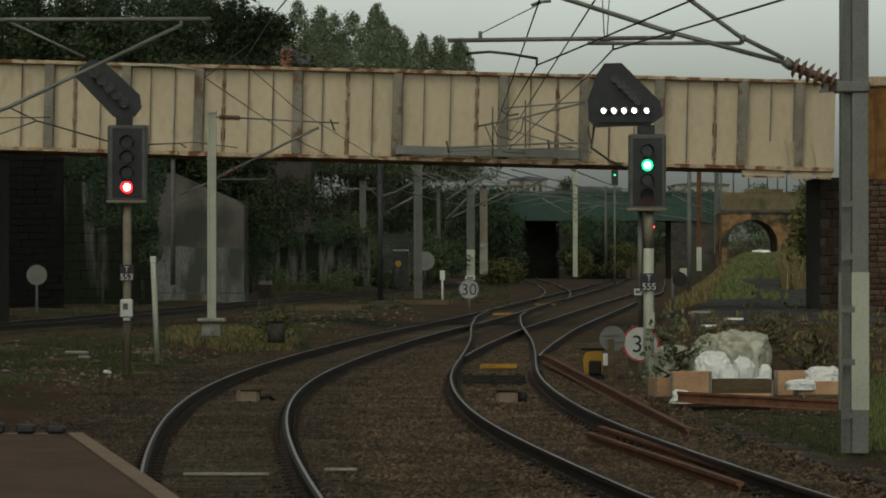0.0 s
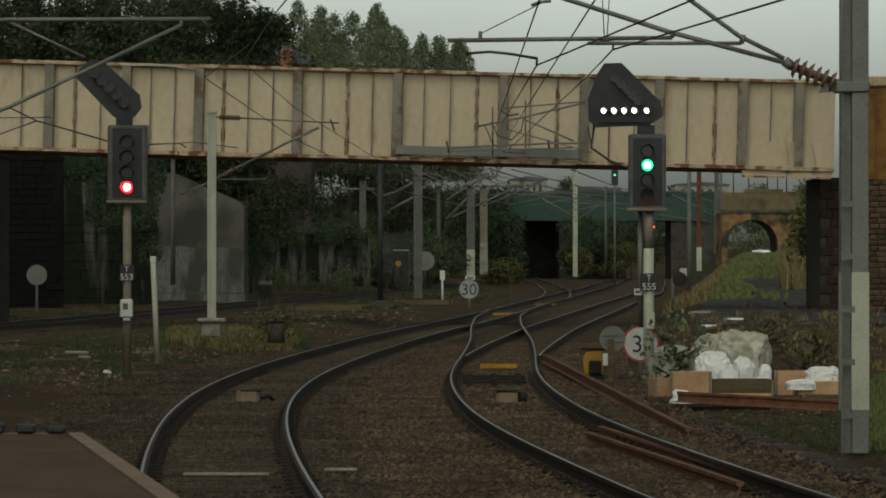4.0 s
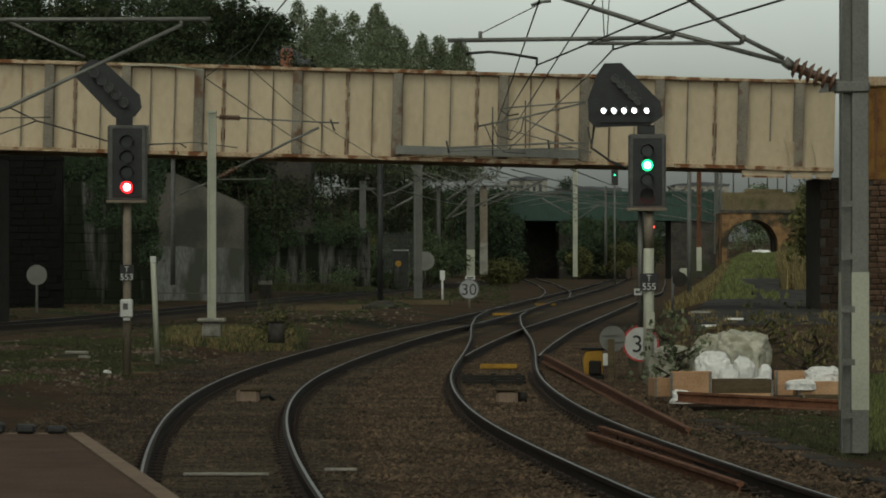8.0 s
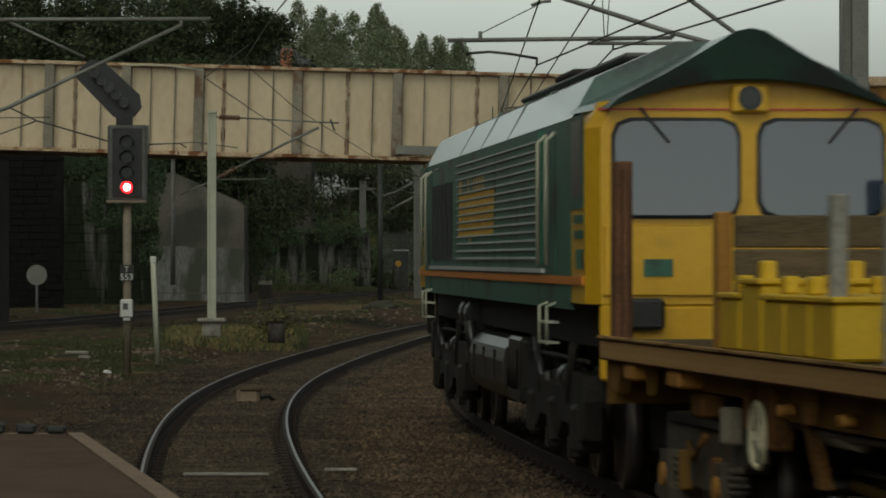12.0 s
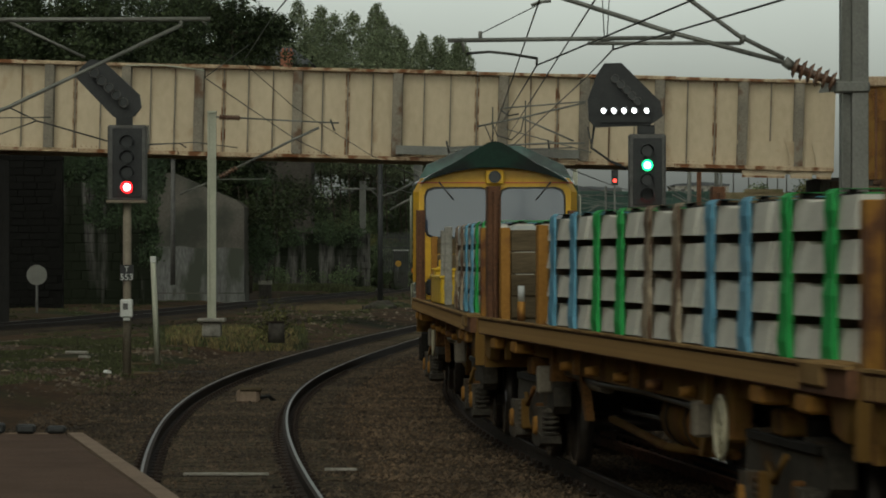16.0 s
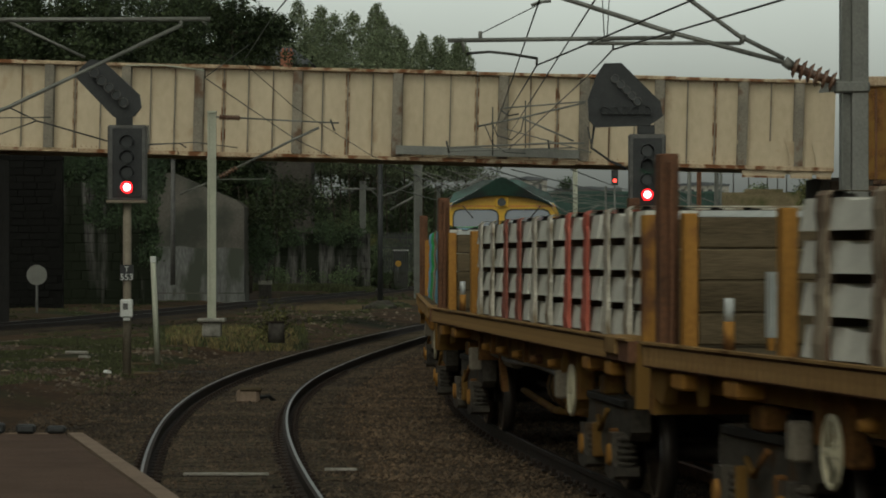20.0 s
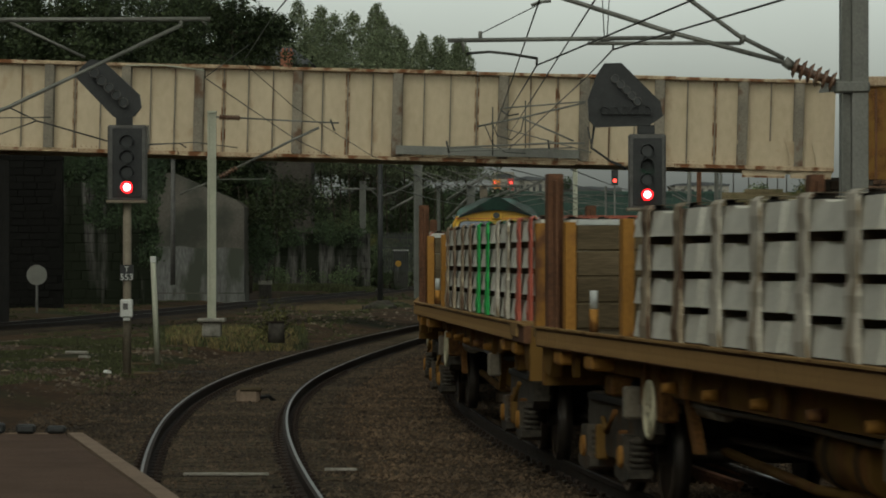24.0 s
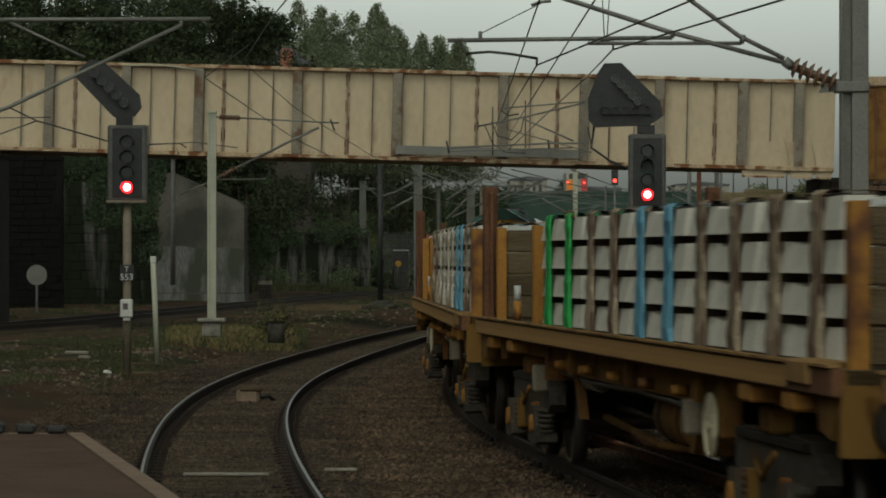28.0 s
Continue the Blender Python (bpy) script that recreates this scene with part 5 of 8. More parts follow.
        for y0 in (8.7, -7.1):
            for dy in (0.0, -0.78):
                bm = line([(sx * (W + 0.09), y0 + dy, 1.95), (sx * (W + 0.09), y0 + dy, 3.05), (sx * (W + 0.01), y0 + dy, 3.12)], 0.02)
                part("handrail", bm, "palepaint", lo, "pale yellow door handrail")
            part("cab_door", box(sx * (W + 0.006) - 0.006, sx * (W + 0.006) + 0.006, y0 - 0.72, y0 - 0.06, 1.9, 3.12), "locogreen", lo)
            # steps below the door
            st = bmesh.new()
            for dy in (-0.06, -0.72):
                line([(sx * (W - 0.02), y0 + dy, 1.62), (sx * (W + 0.08), y0 + dy, 1.58), (sx * (W + 0.08), y0 + dy, 1.24)], 0.016, 6, st)
            for z in (1.25, 1.43):
                box(sx * (W + 0.03) - 0.06, sx * (W + 0.03) + 0.06, y0 - 0.74, y0 - 0.04, z, z + 0.02, 0, st)
            part("cab_steps", st, "palepaint", lo, "pale cab steps")
    # cabs
    for e in (1, -1):
        cab = part("cab", bmesh.new(), "locoyellow", lo, "yellow cab end")
        bm = bmesh.new()
        y0, y1 = e * (HL - 1.35), e * HL
        # shell with raked upper front
        def ringv(y, w, zt, ins):
            return [(-w, y, 1.0 if ins else 1.63), (-w, y, zt - 0.22), (-w + 0.12, y, zt), (w - 0.12, y, zt), (w, y, zt - 0.22), (w, y, 1.0 if ins else 1.63)]
        la = [bm.verts.new(v) for v in ringv(y0, 1.322, 3.3, False)]
        lb = [bm.verts.new(v) for v in ringv(e * (HL - 0.25), 1.322, 3.3, False)]
        lc = [bm.verts.new(v) for v in ringv(e * HL, 1.22, 3.3, False)]
        for p, q in ((la, lb), (lb, lc)):
            for i in range(6):
                bm.faces.new((p[i], p[(i + 1) % 6], q[(i + 1) % 6], q[i]))
        bm.faces.new(la), bm.faces.new(lc)
        bmesh.ops.recalc_face_normals(bm, faces=bm.faces)
        bm.to_mesh(cab.data)
        bm.free()
        part("buffer_beam", box(-1.1, 1.1, min(y1, y1 - e * 0.14), max(y1, y1 - e * 0.14), 1.1, 1.63, 0.03), "locoyellow" if e < 0 else "bogie", lo)
        # green peaked roof over the cab
        crown = [(-1.17, 3.23), (-1.1, 3.3), (-0.93, 3.395), (-0.72, 3.5), (-0.5, 3.63), (-0.12, 3.86), (0.0, 3.885)]
        rs = crown + [(-p, q) for p, q in crown[-2::-1]] + [(1.13 - k * 0.226, 3.47 - 0.22 * (1 - k / 5) ** 2) for k in range(11)]
        part("cab_roof", loft([[(p * g, y, q) for p, q in rs] for y, g in ((e * (HL + 0.12), 1.0), (e * (HL - 0.3), 1.06), (e * (HL - 1.43), 1.145))]), "locoroof", lo)
        part("visor", prism([(p * 1.004, q * 1.001) for p, q in rs], 0.04, "y", e * (HL + 0.125) - (0.04 if e < 0 else 0)), "locovisor", lo, "dark green visor over the windscreens")
        part("roof_infill", prism([(-1.2, 3.15), (-1.15, 3.28), (-0.9, 3.42), (-0.5, 3.5), (0.5, 3.5), (0.9, 3.42), (1.15, 3.28), (1.2, 3.15)], 1.1, "y", min(e * (HL - 0.08), e * (HL - 1.18))), "locoyellow", lo)
        part("cab_line", box(-1.25, 1.25, min(e * (HL + 0.004), e * (HL + 0.012)), max(e * (HL + 0.004), e * (HL + 0.012)), 3.22, 3.235), "red_paint", lo)
        for wx in (-0.6, 0.6):
            a, c = wx - 0.505, wx + 0.505
            o = [(a, 2.49), (a + 0.04, 2.4), (a + 0.14, 2.36), (c - 0.14, 2.36), (c - 0.04, 2.4), (c, 2.49), (c, 3.0), (c - 0.04, 3.09), (c - 0.14, 3.13), (a + 0.14, 3.13), (a + 0.04, 3.09), (a, 3.0)]
            fr = [((p - wx) * 1.06 + wx, (q - 2.745) * 1.08 + 2.745) for p, q in o]
            wf = part("window_frame", prism(fr, 0.012, "y", e * (HL + 0.001) - (0.012 if e < 0 else 0)), "black", cab)
            pane = prism(o, 0.012, "y", e * (HL + 0.014) - (0.012 if e < 0 else 0))
            for v in pane.verts:
                v.co.y += e * (3.13 - v.co.z) * 0.06
            part("windscreen", pane, "glass", cab, "windscreen reflecting the sky")
            part("wiper", rod((wx * 1.5, e * (HL + 0.04), 3.24), (wx * 1.1, e * (HL + 0.04), 2.95), 0.012), "black", cab)
        hl = part("headlamp_box", box(-0.15, 0.15, min(e * HL, e * (HL + 0.1)), max(e * HL, e * (HL + 0.1)), 3.2, 3.43, 0.02), "locoyellow", cab)
        part("headlamp", disc(0, 3.32, 0.085, min(e * (HL + 0.09), e * (HL + 0.115)), max(e * (HL + 0.09), e * (HL + 0.115)), 18), "lampglass", hl)
        part("lamp_rim", ring(0, 3.32, 0.1, 0.025, 0.03, e * (HL + 0.1) - 0.015, 20), "tank", hl)
        part("lower_panel", box(-1.2, 1.2, min(e * HL, e * (HL + 0.03)), max(e * HL, e * (HL + 0.03)), 1.7, 2.28, 0.01), "locoyellow", cab)
        for sx in (-1, 1):
            part("lamp_cluster", box(sx * 0.9 - 0.2, sx * 0.9 + 0.2, min(e * HL, e * (HL + 0.1)), max(e * HL, e * (HL + 0.1)), 1.42, 1.68, 0.03), "black", cab)
            part("marker_lamp", disc(sx * 0.98, 1.55, 0.06, min(e * (HL + 0.09), e * (HL + 0.11)), max(e * (HL + 0.09), e * (HL + 0.11)), 14), "lampglass", cab)
            part("warning_plate", box(sx * 0.75 - 0.12, sx * 0.75 + 0.12, min(e * (HL + 0.03), e * (HL + 0.045)), max(e * (HL + 0.03), e * (HL + 0.045)), 1.86, 2.0), "locogreen", cab)
            # corner step and buffer
            part("corner_step", box(sx * 1.17 - 0.05, sx * 1.17 + 0.05, min(e * (HL - 0.1), e * HL), max(e * (HL - 0.1), e * HL), 1.0, 1.63, 0.02), "locoyellow" if e < 0 else "bogie", lo)
            part("buffer", rod((sx * 0.87, e * HL, 1.06), (sx * 0.87, e * (HL + 0.2), 1.06), 0.09, None, 12, rod((sx * 0.87, e * (HL + 0.18), 1.06), (sx * 0.87, e * (HL + 0.23), 1.06), 0.24, None, 20)), "bogie", lo)
            # cab side: green upper with window, yellow lower panel with bars for writing
            part("cab_side_green", box(sx * 1.328 - 0.004, sx * 1.328 + 0.004, min(e * (HL - 0.35), e * (HL - 1.55)), max(e * (HL - 0.35), e * (HL - 1.55)), 2.42, 3.2), "locogreen", cab)
            part("cab_side_green", box(sx * 1.328 - 0.004, sx * 1.328 + 0.004, min(e * (HL - 1.3), e * (HL - 2.4)), max(e * (HL - 1.3), e * (HL - 2.4)), 1.63, 2.42), "locogreen", cab)
            part("side_window", box(sx * 1.336 - 0.004, sx * 1.336 + 0.004, min(e * (HL - 0.42), e * (HL - 1.2)), max(e * (HL - 0.42), e * (HL - 1.2)), 2.52, 3.16, 0.0), "lampglass", cab)
            for k, (z, hgt, wdt) in enumerate(((2.3, 0.07, 0.75), (2.17, 0.07, 0.7), (1.92, 0.16, 0.6))):
                for q in range(6 if k == 2 else 1):
                    ww = wdt / (6 if k == 2 else 1)
                    ya = e * (HL - 0.3 - q * ww)
                    yb = e * (HL - 0.3 - (q + 1) * ww + (0.03 if k == 2 else 0))
                    part("writing_bar", box(sx * 1.33 - 0.004, sx * 1.33 + 0.004, min(ya, yb), max(ya, yb), z, z + hgt), "locogreen", cab)
    # underframe
    tank = part("fuel_tank", prism([(-1.1, 0.52), (-1.22, 0.6), (-1.29, 0.72), (-1.3, 0.95), (-1.27, 1.08), (-1.19, 1.17), (-1.08, 1.2), (1.08, 1.2), (1.19, 1.17), (1.27, 1.08), (1.3, 0.95), (1.29, 0.72), (1.22, 0.6), (1.1, 0.52), (0.9, 0.45), (-0.9, 0.45)], 4.4, "y", -2.2), "tank", lo, "grimy grey fuel tank")
    for cy in (6.55, -6.55):
        part("traction_motors", box(-0.66, 0.66, cy - 2.4, cy + 2.4, 0.3, 1.25, 0.06), "bogie", lo)
    for y0, y1 in ((2.25, 4.0), (-4.0, -3.65)):
        part("underfloor_box", box(-0.95, 0.95, y0, y1, 0.5, 1.25, 0.04), "bogie", lo)
    part("underframe", box(-1.1, 1.1, -HL + 0.4, HL - 0.4, 1.25, 1.63), "bogie", lo)
    for sx in (-1, 1):
        for y in (3.4, 4.2):
            part("air_reservoir", rod((sx * 1.05, y - 0.35, 1.36), (sx * 1.05, y + 0.35, 1.36), 0.2, None, 16), "tank", lo)
        part("battery_box", box(sx * 1.1 - 0.15, sx * 1.1 + 0.15, -3.6, -2.3, 0.56, 1.22, 0.03), "tank", lo)
        for y in (-3.3, -2.9, -2.5):
            part("box_hinge", rod((sx * 1.27, y, 0.7), (sx * 1.27, y, 1.1), 0.02, None, 6), "bogie", lo)
        part("filler_pipe", rod((sx * 1.2, 2.35, 0.7), (sx * 1.28, 2.35, 1.3), 0.07, None, 12), "tank", lo)
        for y in (-1.2, 0.2, 1.5):
            part("tank_band", box(sx * 1.3 - 0.012, sx * 1.3 + 0.012, y - 0.03, y + 0.03, 0.7, 1.05), "bogie", lo)
        part("sight_gauge", box(sx * 1.255 - 0.01, sx * 1.255 + 0.01, -2.75, -2.66, 0.72, 0.86), "silver", lo)
        for cy in (6.55, -6.55):
            fr = prism([(-2.6, 0.78), (-2.45, 1.0), (-1.6, 1.02), (-1.2, 0.86), (1.2, 0.86), (1.6, 1.02), (2.45, 1.0), (2.6, 0.78), (2.55, 0.45), (1.7, 0.42), (1.3, 0.55), (0.7, 0.55), (0.4, 0.4), (-0.4, 0.4), (-0.7, 0.55), (-1.3, 0.55), (-1.7, 0.42), (-2.55, 0.45)], 0.16, "x", sx * 1.13 - 0.08)
            for v in fr.verts:
                v.co.y += cy
            bf = part("bogie_frame", fr, "bogie", lo)
            for dy in (-2.0, 0.0, 2.0):
                part("axle_box", box(sx * 1.12 - 0.14, sx * 1.12 + 0.14, cy + dy - 0.2, cy + dy + 0.2, 0.32, 0.74, 0.04), "bogie", bf)
                part("spring", rod((sx * 1.1, cy + dy + 0.34, 0.6), (sx * 1.1, cy + dy + 0.34, 0.98), 0.09, None, 10), "bogie", bf)
            for dy in (-1.0, 1.0):
                part("brake_hanger", rod((sx * 1.16, cy + dy, 0.95), (sx * 1.12, cy + dy + 0.12, 0.3), 0.035, None, 6, box(sx * 1.12 - 0.05, sx * 1.12 + 0.05, cy + dy - 0.05, cy + dy + 0.2, 0.22, 0.42, 0.02)), "tank", bf)
                part("damper", rod((sx * 1.2, cy + dy * 1.7, 1.25), (sx * 1.18, cy + dy * 1.25, 0.75), 0.045, 0.06, 8), "tank", bf)
            part("air_pipe", line([(sx * 1.16, cy - 2.5, 1.12), (sx * 1.17, cy - 1.3, 1.11), (sx * 1.16, cy, 1.12), (sx * 1.17, cy + 1.4, 1.11), (sx * 1.16, cy + 2.5, 1.12)], 0.022), "bogie", bf)
            part("brake_cylinder", rod((sx * 1.14, cy - 1.2, 0.95), (sx * 1.14, cy - 0.7, 0.95), 0.12, None, 12), "tank", bf)
            part("sand_box", box(sx * 1.08 - 0.15, sx * 1.08 + 0.15, cy + 2.65, cy + 2.95, 0.7, 1.2, 0.03), "bogie", bf)
    for cy in (6.55, -6.55):
        for dy in (-2.0, 0.0, 2.0):
            wheelset(LOCO_WHEEL, lo, cy + dy, 0.51)
    return lo


# ---- wagons ----
WAGON_LEN = 21.0
# how far each wagon has closed up on the one before
SLACK = (0, 0.5, 1.35, 1.6, 1.6, 1.3, 1.3)


def slp():
    """A concrete sleeper lying along the wagon, with its sloped sides and lowered middle."""
    bm = bmesh.new()
    last = None
    for y, h, w in ((-1.38, 0.205, 0.13), (-0.35, 0.2, 0.13), (-0.2, 0.18, 0.11), (0.2, 0.18, 0.11), (0.35, 0.2, 0.13), (1.38, 0.205, 0.13)):
        lp = [bm.verts.new(v) for v in ((-w, y, 0), (w, y, 0), (w * 0.72, y, h), (-w * 0.72, y, h))]
        if last:
            for i in range(4):
                bm.faces.new((last[i], last[(i + 1) % 4], lp[(i + 1) % 4], lp[i]))
        else:
            bm.faces.new(lp)
        last = lp
    bm.faces.new(last[::-1])
    bmesh.ops.recalc_face_normals(bm, faces=bm.faces)
    return mesh_of(bm, "newsleeper")


SLEEPER_ME = slp()
BATTEN_ME = mesh_of(box(-1.13, 1.13, -0.06, 0.06, 0, 0.062, 0.0), "batten")
DECK_Z = 1.37
LAYER = 0.265


def strap_mesh(colour):
    """Webbing round a stack of four layers: two uprights, the top run, and the folds hanging at the side."""
    bm = bmesh.new()
    x = 1.125
    top = 3 * LAYER + 0.225
    rnd = random.Random(len(colour) * 13 + ord(colour[6]))
    run = [(-x, top * k / 10) for k in range(11)] + [(-x + 0.03, top + 0.03), (0, top + 0.02), (x - 0.03, top + 0.03)] + [(x, top * k / 10) for k in range(10, -1, -1)]
    loops = []
    for i, (a, z) in enumerate(run):
        # the band frays and widens a little towards the deck, and hugs every layer
        low = max(0.0, 1 - z / 0.5)
        w0 = 0.15 + 0.022 * rnd.uniform(-1, 1) + 0.035 * low
        w1 = 0.15 + 0.022 * rnd.uniform(-1, 1) + 0.035 * low
        out = 0.012 + 0.016 * abs(math.sin(z * math.pi / LAYER)) + 0.02 * low
        sx = -1 if a < -0.5 else (1 if a > 0.5 else 0)
        up = 0.012 if sx == 0 else 0.0
        loops.append([bm.verts.new(v) for v in ((a, -w0, z), (a, w1, z), (a + sx * out, w1, z + up), (a + sx * out * 1.3, 0.02, z + up), (a + sx * out, -w0, z + up))])
    for p, q in zip(loops, loops[1:]):
        for i in range(5):
            bm.faces.new((p[i], p[(i + 1) % 5], q[(i + 1) % 5], q[i]))
    bm.faces.new(loops[0]), bm.faces.new(loops[-1][::-1])
    bmesh.ops.recalc_face_normals(bm, faces=bm.faces)
    return mesh_of(bm, colour)


STRAPS = {c: strap_mesh(c) for c in ("strap_green", "strap_blue", "strap_red", "strap_maroon", "strap_brown", "strap_white")}


FASTENING_ME = mesh_of(box(-0.05, 0.05, -0.09, 0.09, -0.01, 0.028, 0.0, box(-0.03, 0.03, 0.1, 0.15, -0.01, 0.05, 0.0)), "bogie")


def sleeper_pack(parent, y, colours, seed):
    """A stack of concrete sleepers with battens between the layers, bound by two straps."""
    rnd = random.Random(seed)
    pk = thing("sleeper_stack", "stack of new grey concrete sleepers bound with " + {"strap_green": "green", "strap_blue": "blue", "strap_red": "red", "strap_maroon": "dark red", "strap_brown": "soiled brown", "strap_white": "soiled white"}[colours] + " webbing", "sleeper stack", group="sleeper stacks")
    for layer in range(4):
        z = DECK_Z + 0.012 + layer * LAYER
        for k in range(8):
            if 0 < k < 7 and layer < 3 and k not in (1, 6):
                continue
            mesh_part("sleeper", SLEEPER_ME, pk, pose((k - 3.5) * 0.283, rnd.uniform(-0.03, 0.03), z, 0, 0, rnd.uniform(-0.4, 0.4)))
        for dy in (-0.73, 0.73) if layer else ():
            mesh_part("batten", BATTEN_ME, pk, pose(0, dy + rnd.uniform(-0.04, 0.04), z - 0.061))
    for dy in (-0.73, 0.73):
        mesh_part("strap", STRAPS[colours], pk, pose(0, dy, DECK_Z + 0.004, 0, 0, 180 * (dy > 0)))
    # rail fastenings along the top layer, two rows
    top = DECK_Z + 0.012 + 3 * LAYER + 0.2
    for dy in (-0.75, 0.75):
        for k in range(8):
            mesh_part("rail_fastening", FASTENING_ME, pk, pose((k - 3.5) * 0.283, dy + rnd.uniform(-0.03, 0.03), top, 0, 0, rnd.uniform(-6, 6)))
    pk.parent = None
    return pk


RIB = 0.205
RIB_ME = mesh_of(box(-0.012, 0.012, 0, RIB * 0.42, -0.066, 0.066), "rustdeck")


def build_wagon():
    """Local y forward; the deck runs from -9.95 to 9.95."""
    w = thing("flat_wagon", "rusty bogie flat wagon loaded with concrete sleepers", "wagon", group="sleeper wagons")
    E = 9.95
    part("deck", box(-1.22, 1.22, -E, E, DECK_Z - 0.1, DECK_Z - 0.01), "timber", w)
    for sx in (-1, 1):
        sill = part("side_sill", box(sx * 1.27 - 0.04, sx * 1.27 + 0.04, -E, E, DECK_Z - 0.17, DECK_Z, 0.01), "rustpost", w, "ochre ribbed deck edge")
        part("top_lip", box(sx * 1.3 - 0.035, sx * 1.3 + 0.035, -E, E, DECK_Z + 0.002, DECK_Z + 0.02), "rustdeck", sill)
        y = -E + 1.45
        far_ribs = bmesh.new()
        while y < E - 0.15:
            if sx < 0:
                mesh_part("rib", RIB_ME, sill, pose(sx * 1.318, y, DECK_Z - 0.086))
            else:
                box(1.306, 1.33, y, y + RIB * 0.42, DECK_Z - 0.152, DECK_Z - 0.02, 0, far_ribs)
            y += RIB
        if sx > 0:
            part("ribs", far_ribs, "rustdeck", sill)
        # main sole bar with fish-belly
        part("sole_bar", prism([(-E, DECK_Z - 0.17), (E, DECK_Z - 0.17), (E, DECK_Z - 0.32), (5.0, DECK_Z - 0.32), (3.8, DECK_Z - 0.42), (-3.8, DECK_Z - 0.42), (-5.0, DECK_Z - 0.32), (-E, DECK_Z - 0.32)], 0.05, "x", sx * 1.08 - 0.025), "rust", w)
        for y in (-9.2, -4.4, -0.8, 2.8, 8.2):
            part("bracket", prism([(y, DECK_Z - 0.17), (y + 0.26, DECK_Z - 0.17), (y + 0.18, DECK_Z - 0.4), (y + 0.08, DECK_Z - 0.4)], 0.05, "x", sx * 1.18 - 0.025), "rust", w)
        for y in (-8.5, -6.9, 6.9, 8.7):
            part("lashing_bracket", box(sx * 1.2 - 0.1, sx * 1.2 + 0.1, y - 0.22, y + 0.22, DECK_Z - 0.3, DECK_Z - 0.18, 0.02), "postyellow", w)
        for y in (-3.4, -1.7, 0.1, 1.9, 3.6):
            part("rope_hook", rod((sx * 1.12, y, DECK_Z - 0.34), (sx * 1.24, y, DECK_Z - 0.34), 0.05, 0.035, 8), "postyellow", w)
        part("end_step", box(sx * 1.22 - 0.12, sx * 1.22 + 0.12, -9.3, -8.6, DECK_Z - 0.12, DECK_Z + 0.03, 0.015), "rustdeck", w)
        for y in (4.5, -4.85):
            hw = part("handwheel", bmesh.new(), "cream_wheel", w, "cream spoked brake handwheel")
            bm = bmesh.new()
            n = 36
            R0, cx, cz = 0.215, sx * 1.18, 0.83
            rim = []
            for i in range(n):
                a0 = i * math.tau / n
                rim.append([bm.verts.new((cx + 0.02 * math.sin(b0), y + (R0 + 0.02 * math.cos(b0)) * math.cos(a0), cz + (R0 + 0.02 * math.cos(b0)) * math.sin(a0))) for b0 in (k * math.tau / 8 for k in range(8))])
            for i in range(n):
                p, q = rim[i], rim[(i + 1) % n]
                for k in range(8):
                    bm.faces.new((p[k], p[(k + 1) % 8], q[(k + 1) % 8], q[k])).smooth = True
            for i in range(5):
                a0 = i * math.tau / 5
                rod((cx, y, cz), (cx, y + R0 * math.cos(a0), cz + R0 * math.sin(a0)), 0.01, None, 5, bm)
            rod((cx - sx * 0.25, y, cz), (cx + sx * 0.03, y, cz), 0.03, None, 8, bm)
            bm.to_mesh(hw.data)
            bm.free()
            part("wheel_bracket", box(sx * 1.08 - 0.08, sx * 1.08 + 0.08, y - 0.33, y - 0.1, 0.74, DECK_Z - 0.17, 0.02), "rust", w)
            part("grease_box", box(sx * 1.15 - 0.07, sx * 1.15 + 0.07, y + 0.9, y + 1.08, 0.72, 0.98, 0.02), "polebrown", w)
        # stakes along the load
        part("tall_post", box(sx * 1.2 - 0.07, sx * 1.2 + 0.07, E - 0.5, E - 0.3, DECK_Z - 0.02, 2.77, 0.008, box(sx * 1.2 - 0.02, sx * 1.2 + 0.02, E - 0.6, E - 0.2, DECK_Z - 0.02, 2.71, 0.006)), "rustpost", w, "tall dark rusty steel post")
        part("bulkhead_post", box(sx * 1.13 - 0.05, sx * 1.13 + 0.05, 9.0, 9.16, DECK_Z - 0.02, 2.33, 0.008), "postyellow", w, "ochre steel post")
        part("load_post", box(sx * 1.11 - 0.05, sx * 1.11 + 0.05, 5.92, 6.1, DECK_Z - 0.02, 2.33, 0.008), "postyellow", w, "ochre steel post")
        part("load_post", box(sx * 1.13 - 0.06, sx * 1.13 + 0.06, -9.9, -9.73, DECK_Z - 0.02, 2.34, 0.008), "postyellow", w, "ochre steel post")
        stk = part("stake", rod((sx * 1.1, 7.85, DECK_Z), (sx * 1.1, 7.85, DECK_Z + 0.2), 0.04, None, 10), "postyellow", w)
        part("stake_top", rod((sx * 1.1, 7.85, DECK_Z + 0.2), (sx * 1.1, 7.85, DECK_Z + 0.36), 0.034, None, 10), "silver", stk, "white stake top")
        part("buffer", rod((sx * 0.87, E, 1.03), (sx * 0.87, E + 0.1, 1.03), 0.2, None, 18, rod((sx * 0.87, -E, 1.03), (sx * 0.87, -E - 0.1, 1.03), 0.2, None, 18)), "bogie", w)
    lk = part("white_locker", prism([(-0.74 + 0.013 * k, 8.2 + (0.03 if k % 2 else 0.0)) for k in range(11)] + [(-0.61, 8.32), (-0.74, 8.32)], 0.46, "z", DECK_Z + 0.08), "silver", w, "white corrugated steel locker on short legs")
    for x in (-0.715, -0.635):
        part("leg", box(x - 0.02, x + 0.02, 8.22, 8.29, DECK_Z - 0.01, DECK_Z + 0.08), "postyellow", lk)
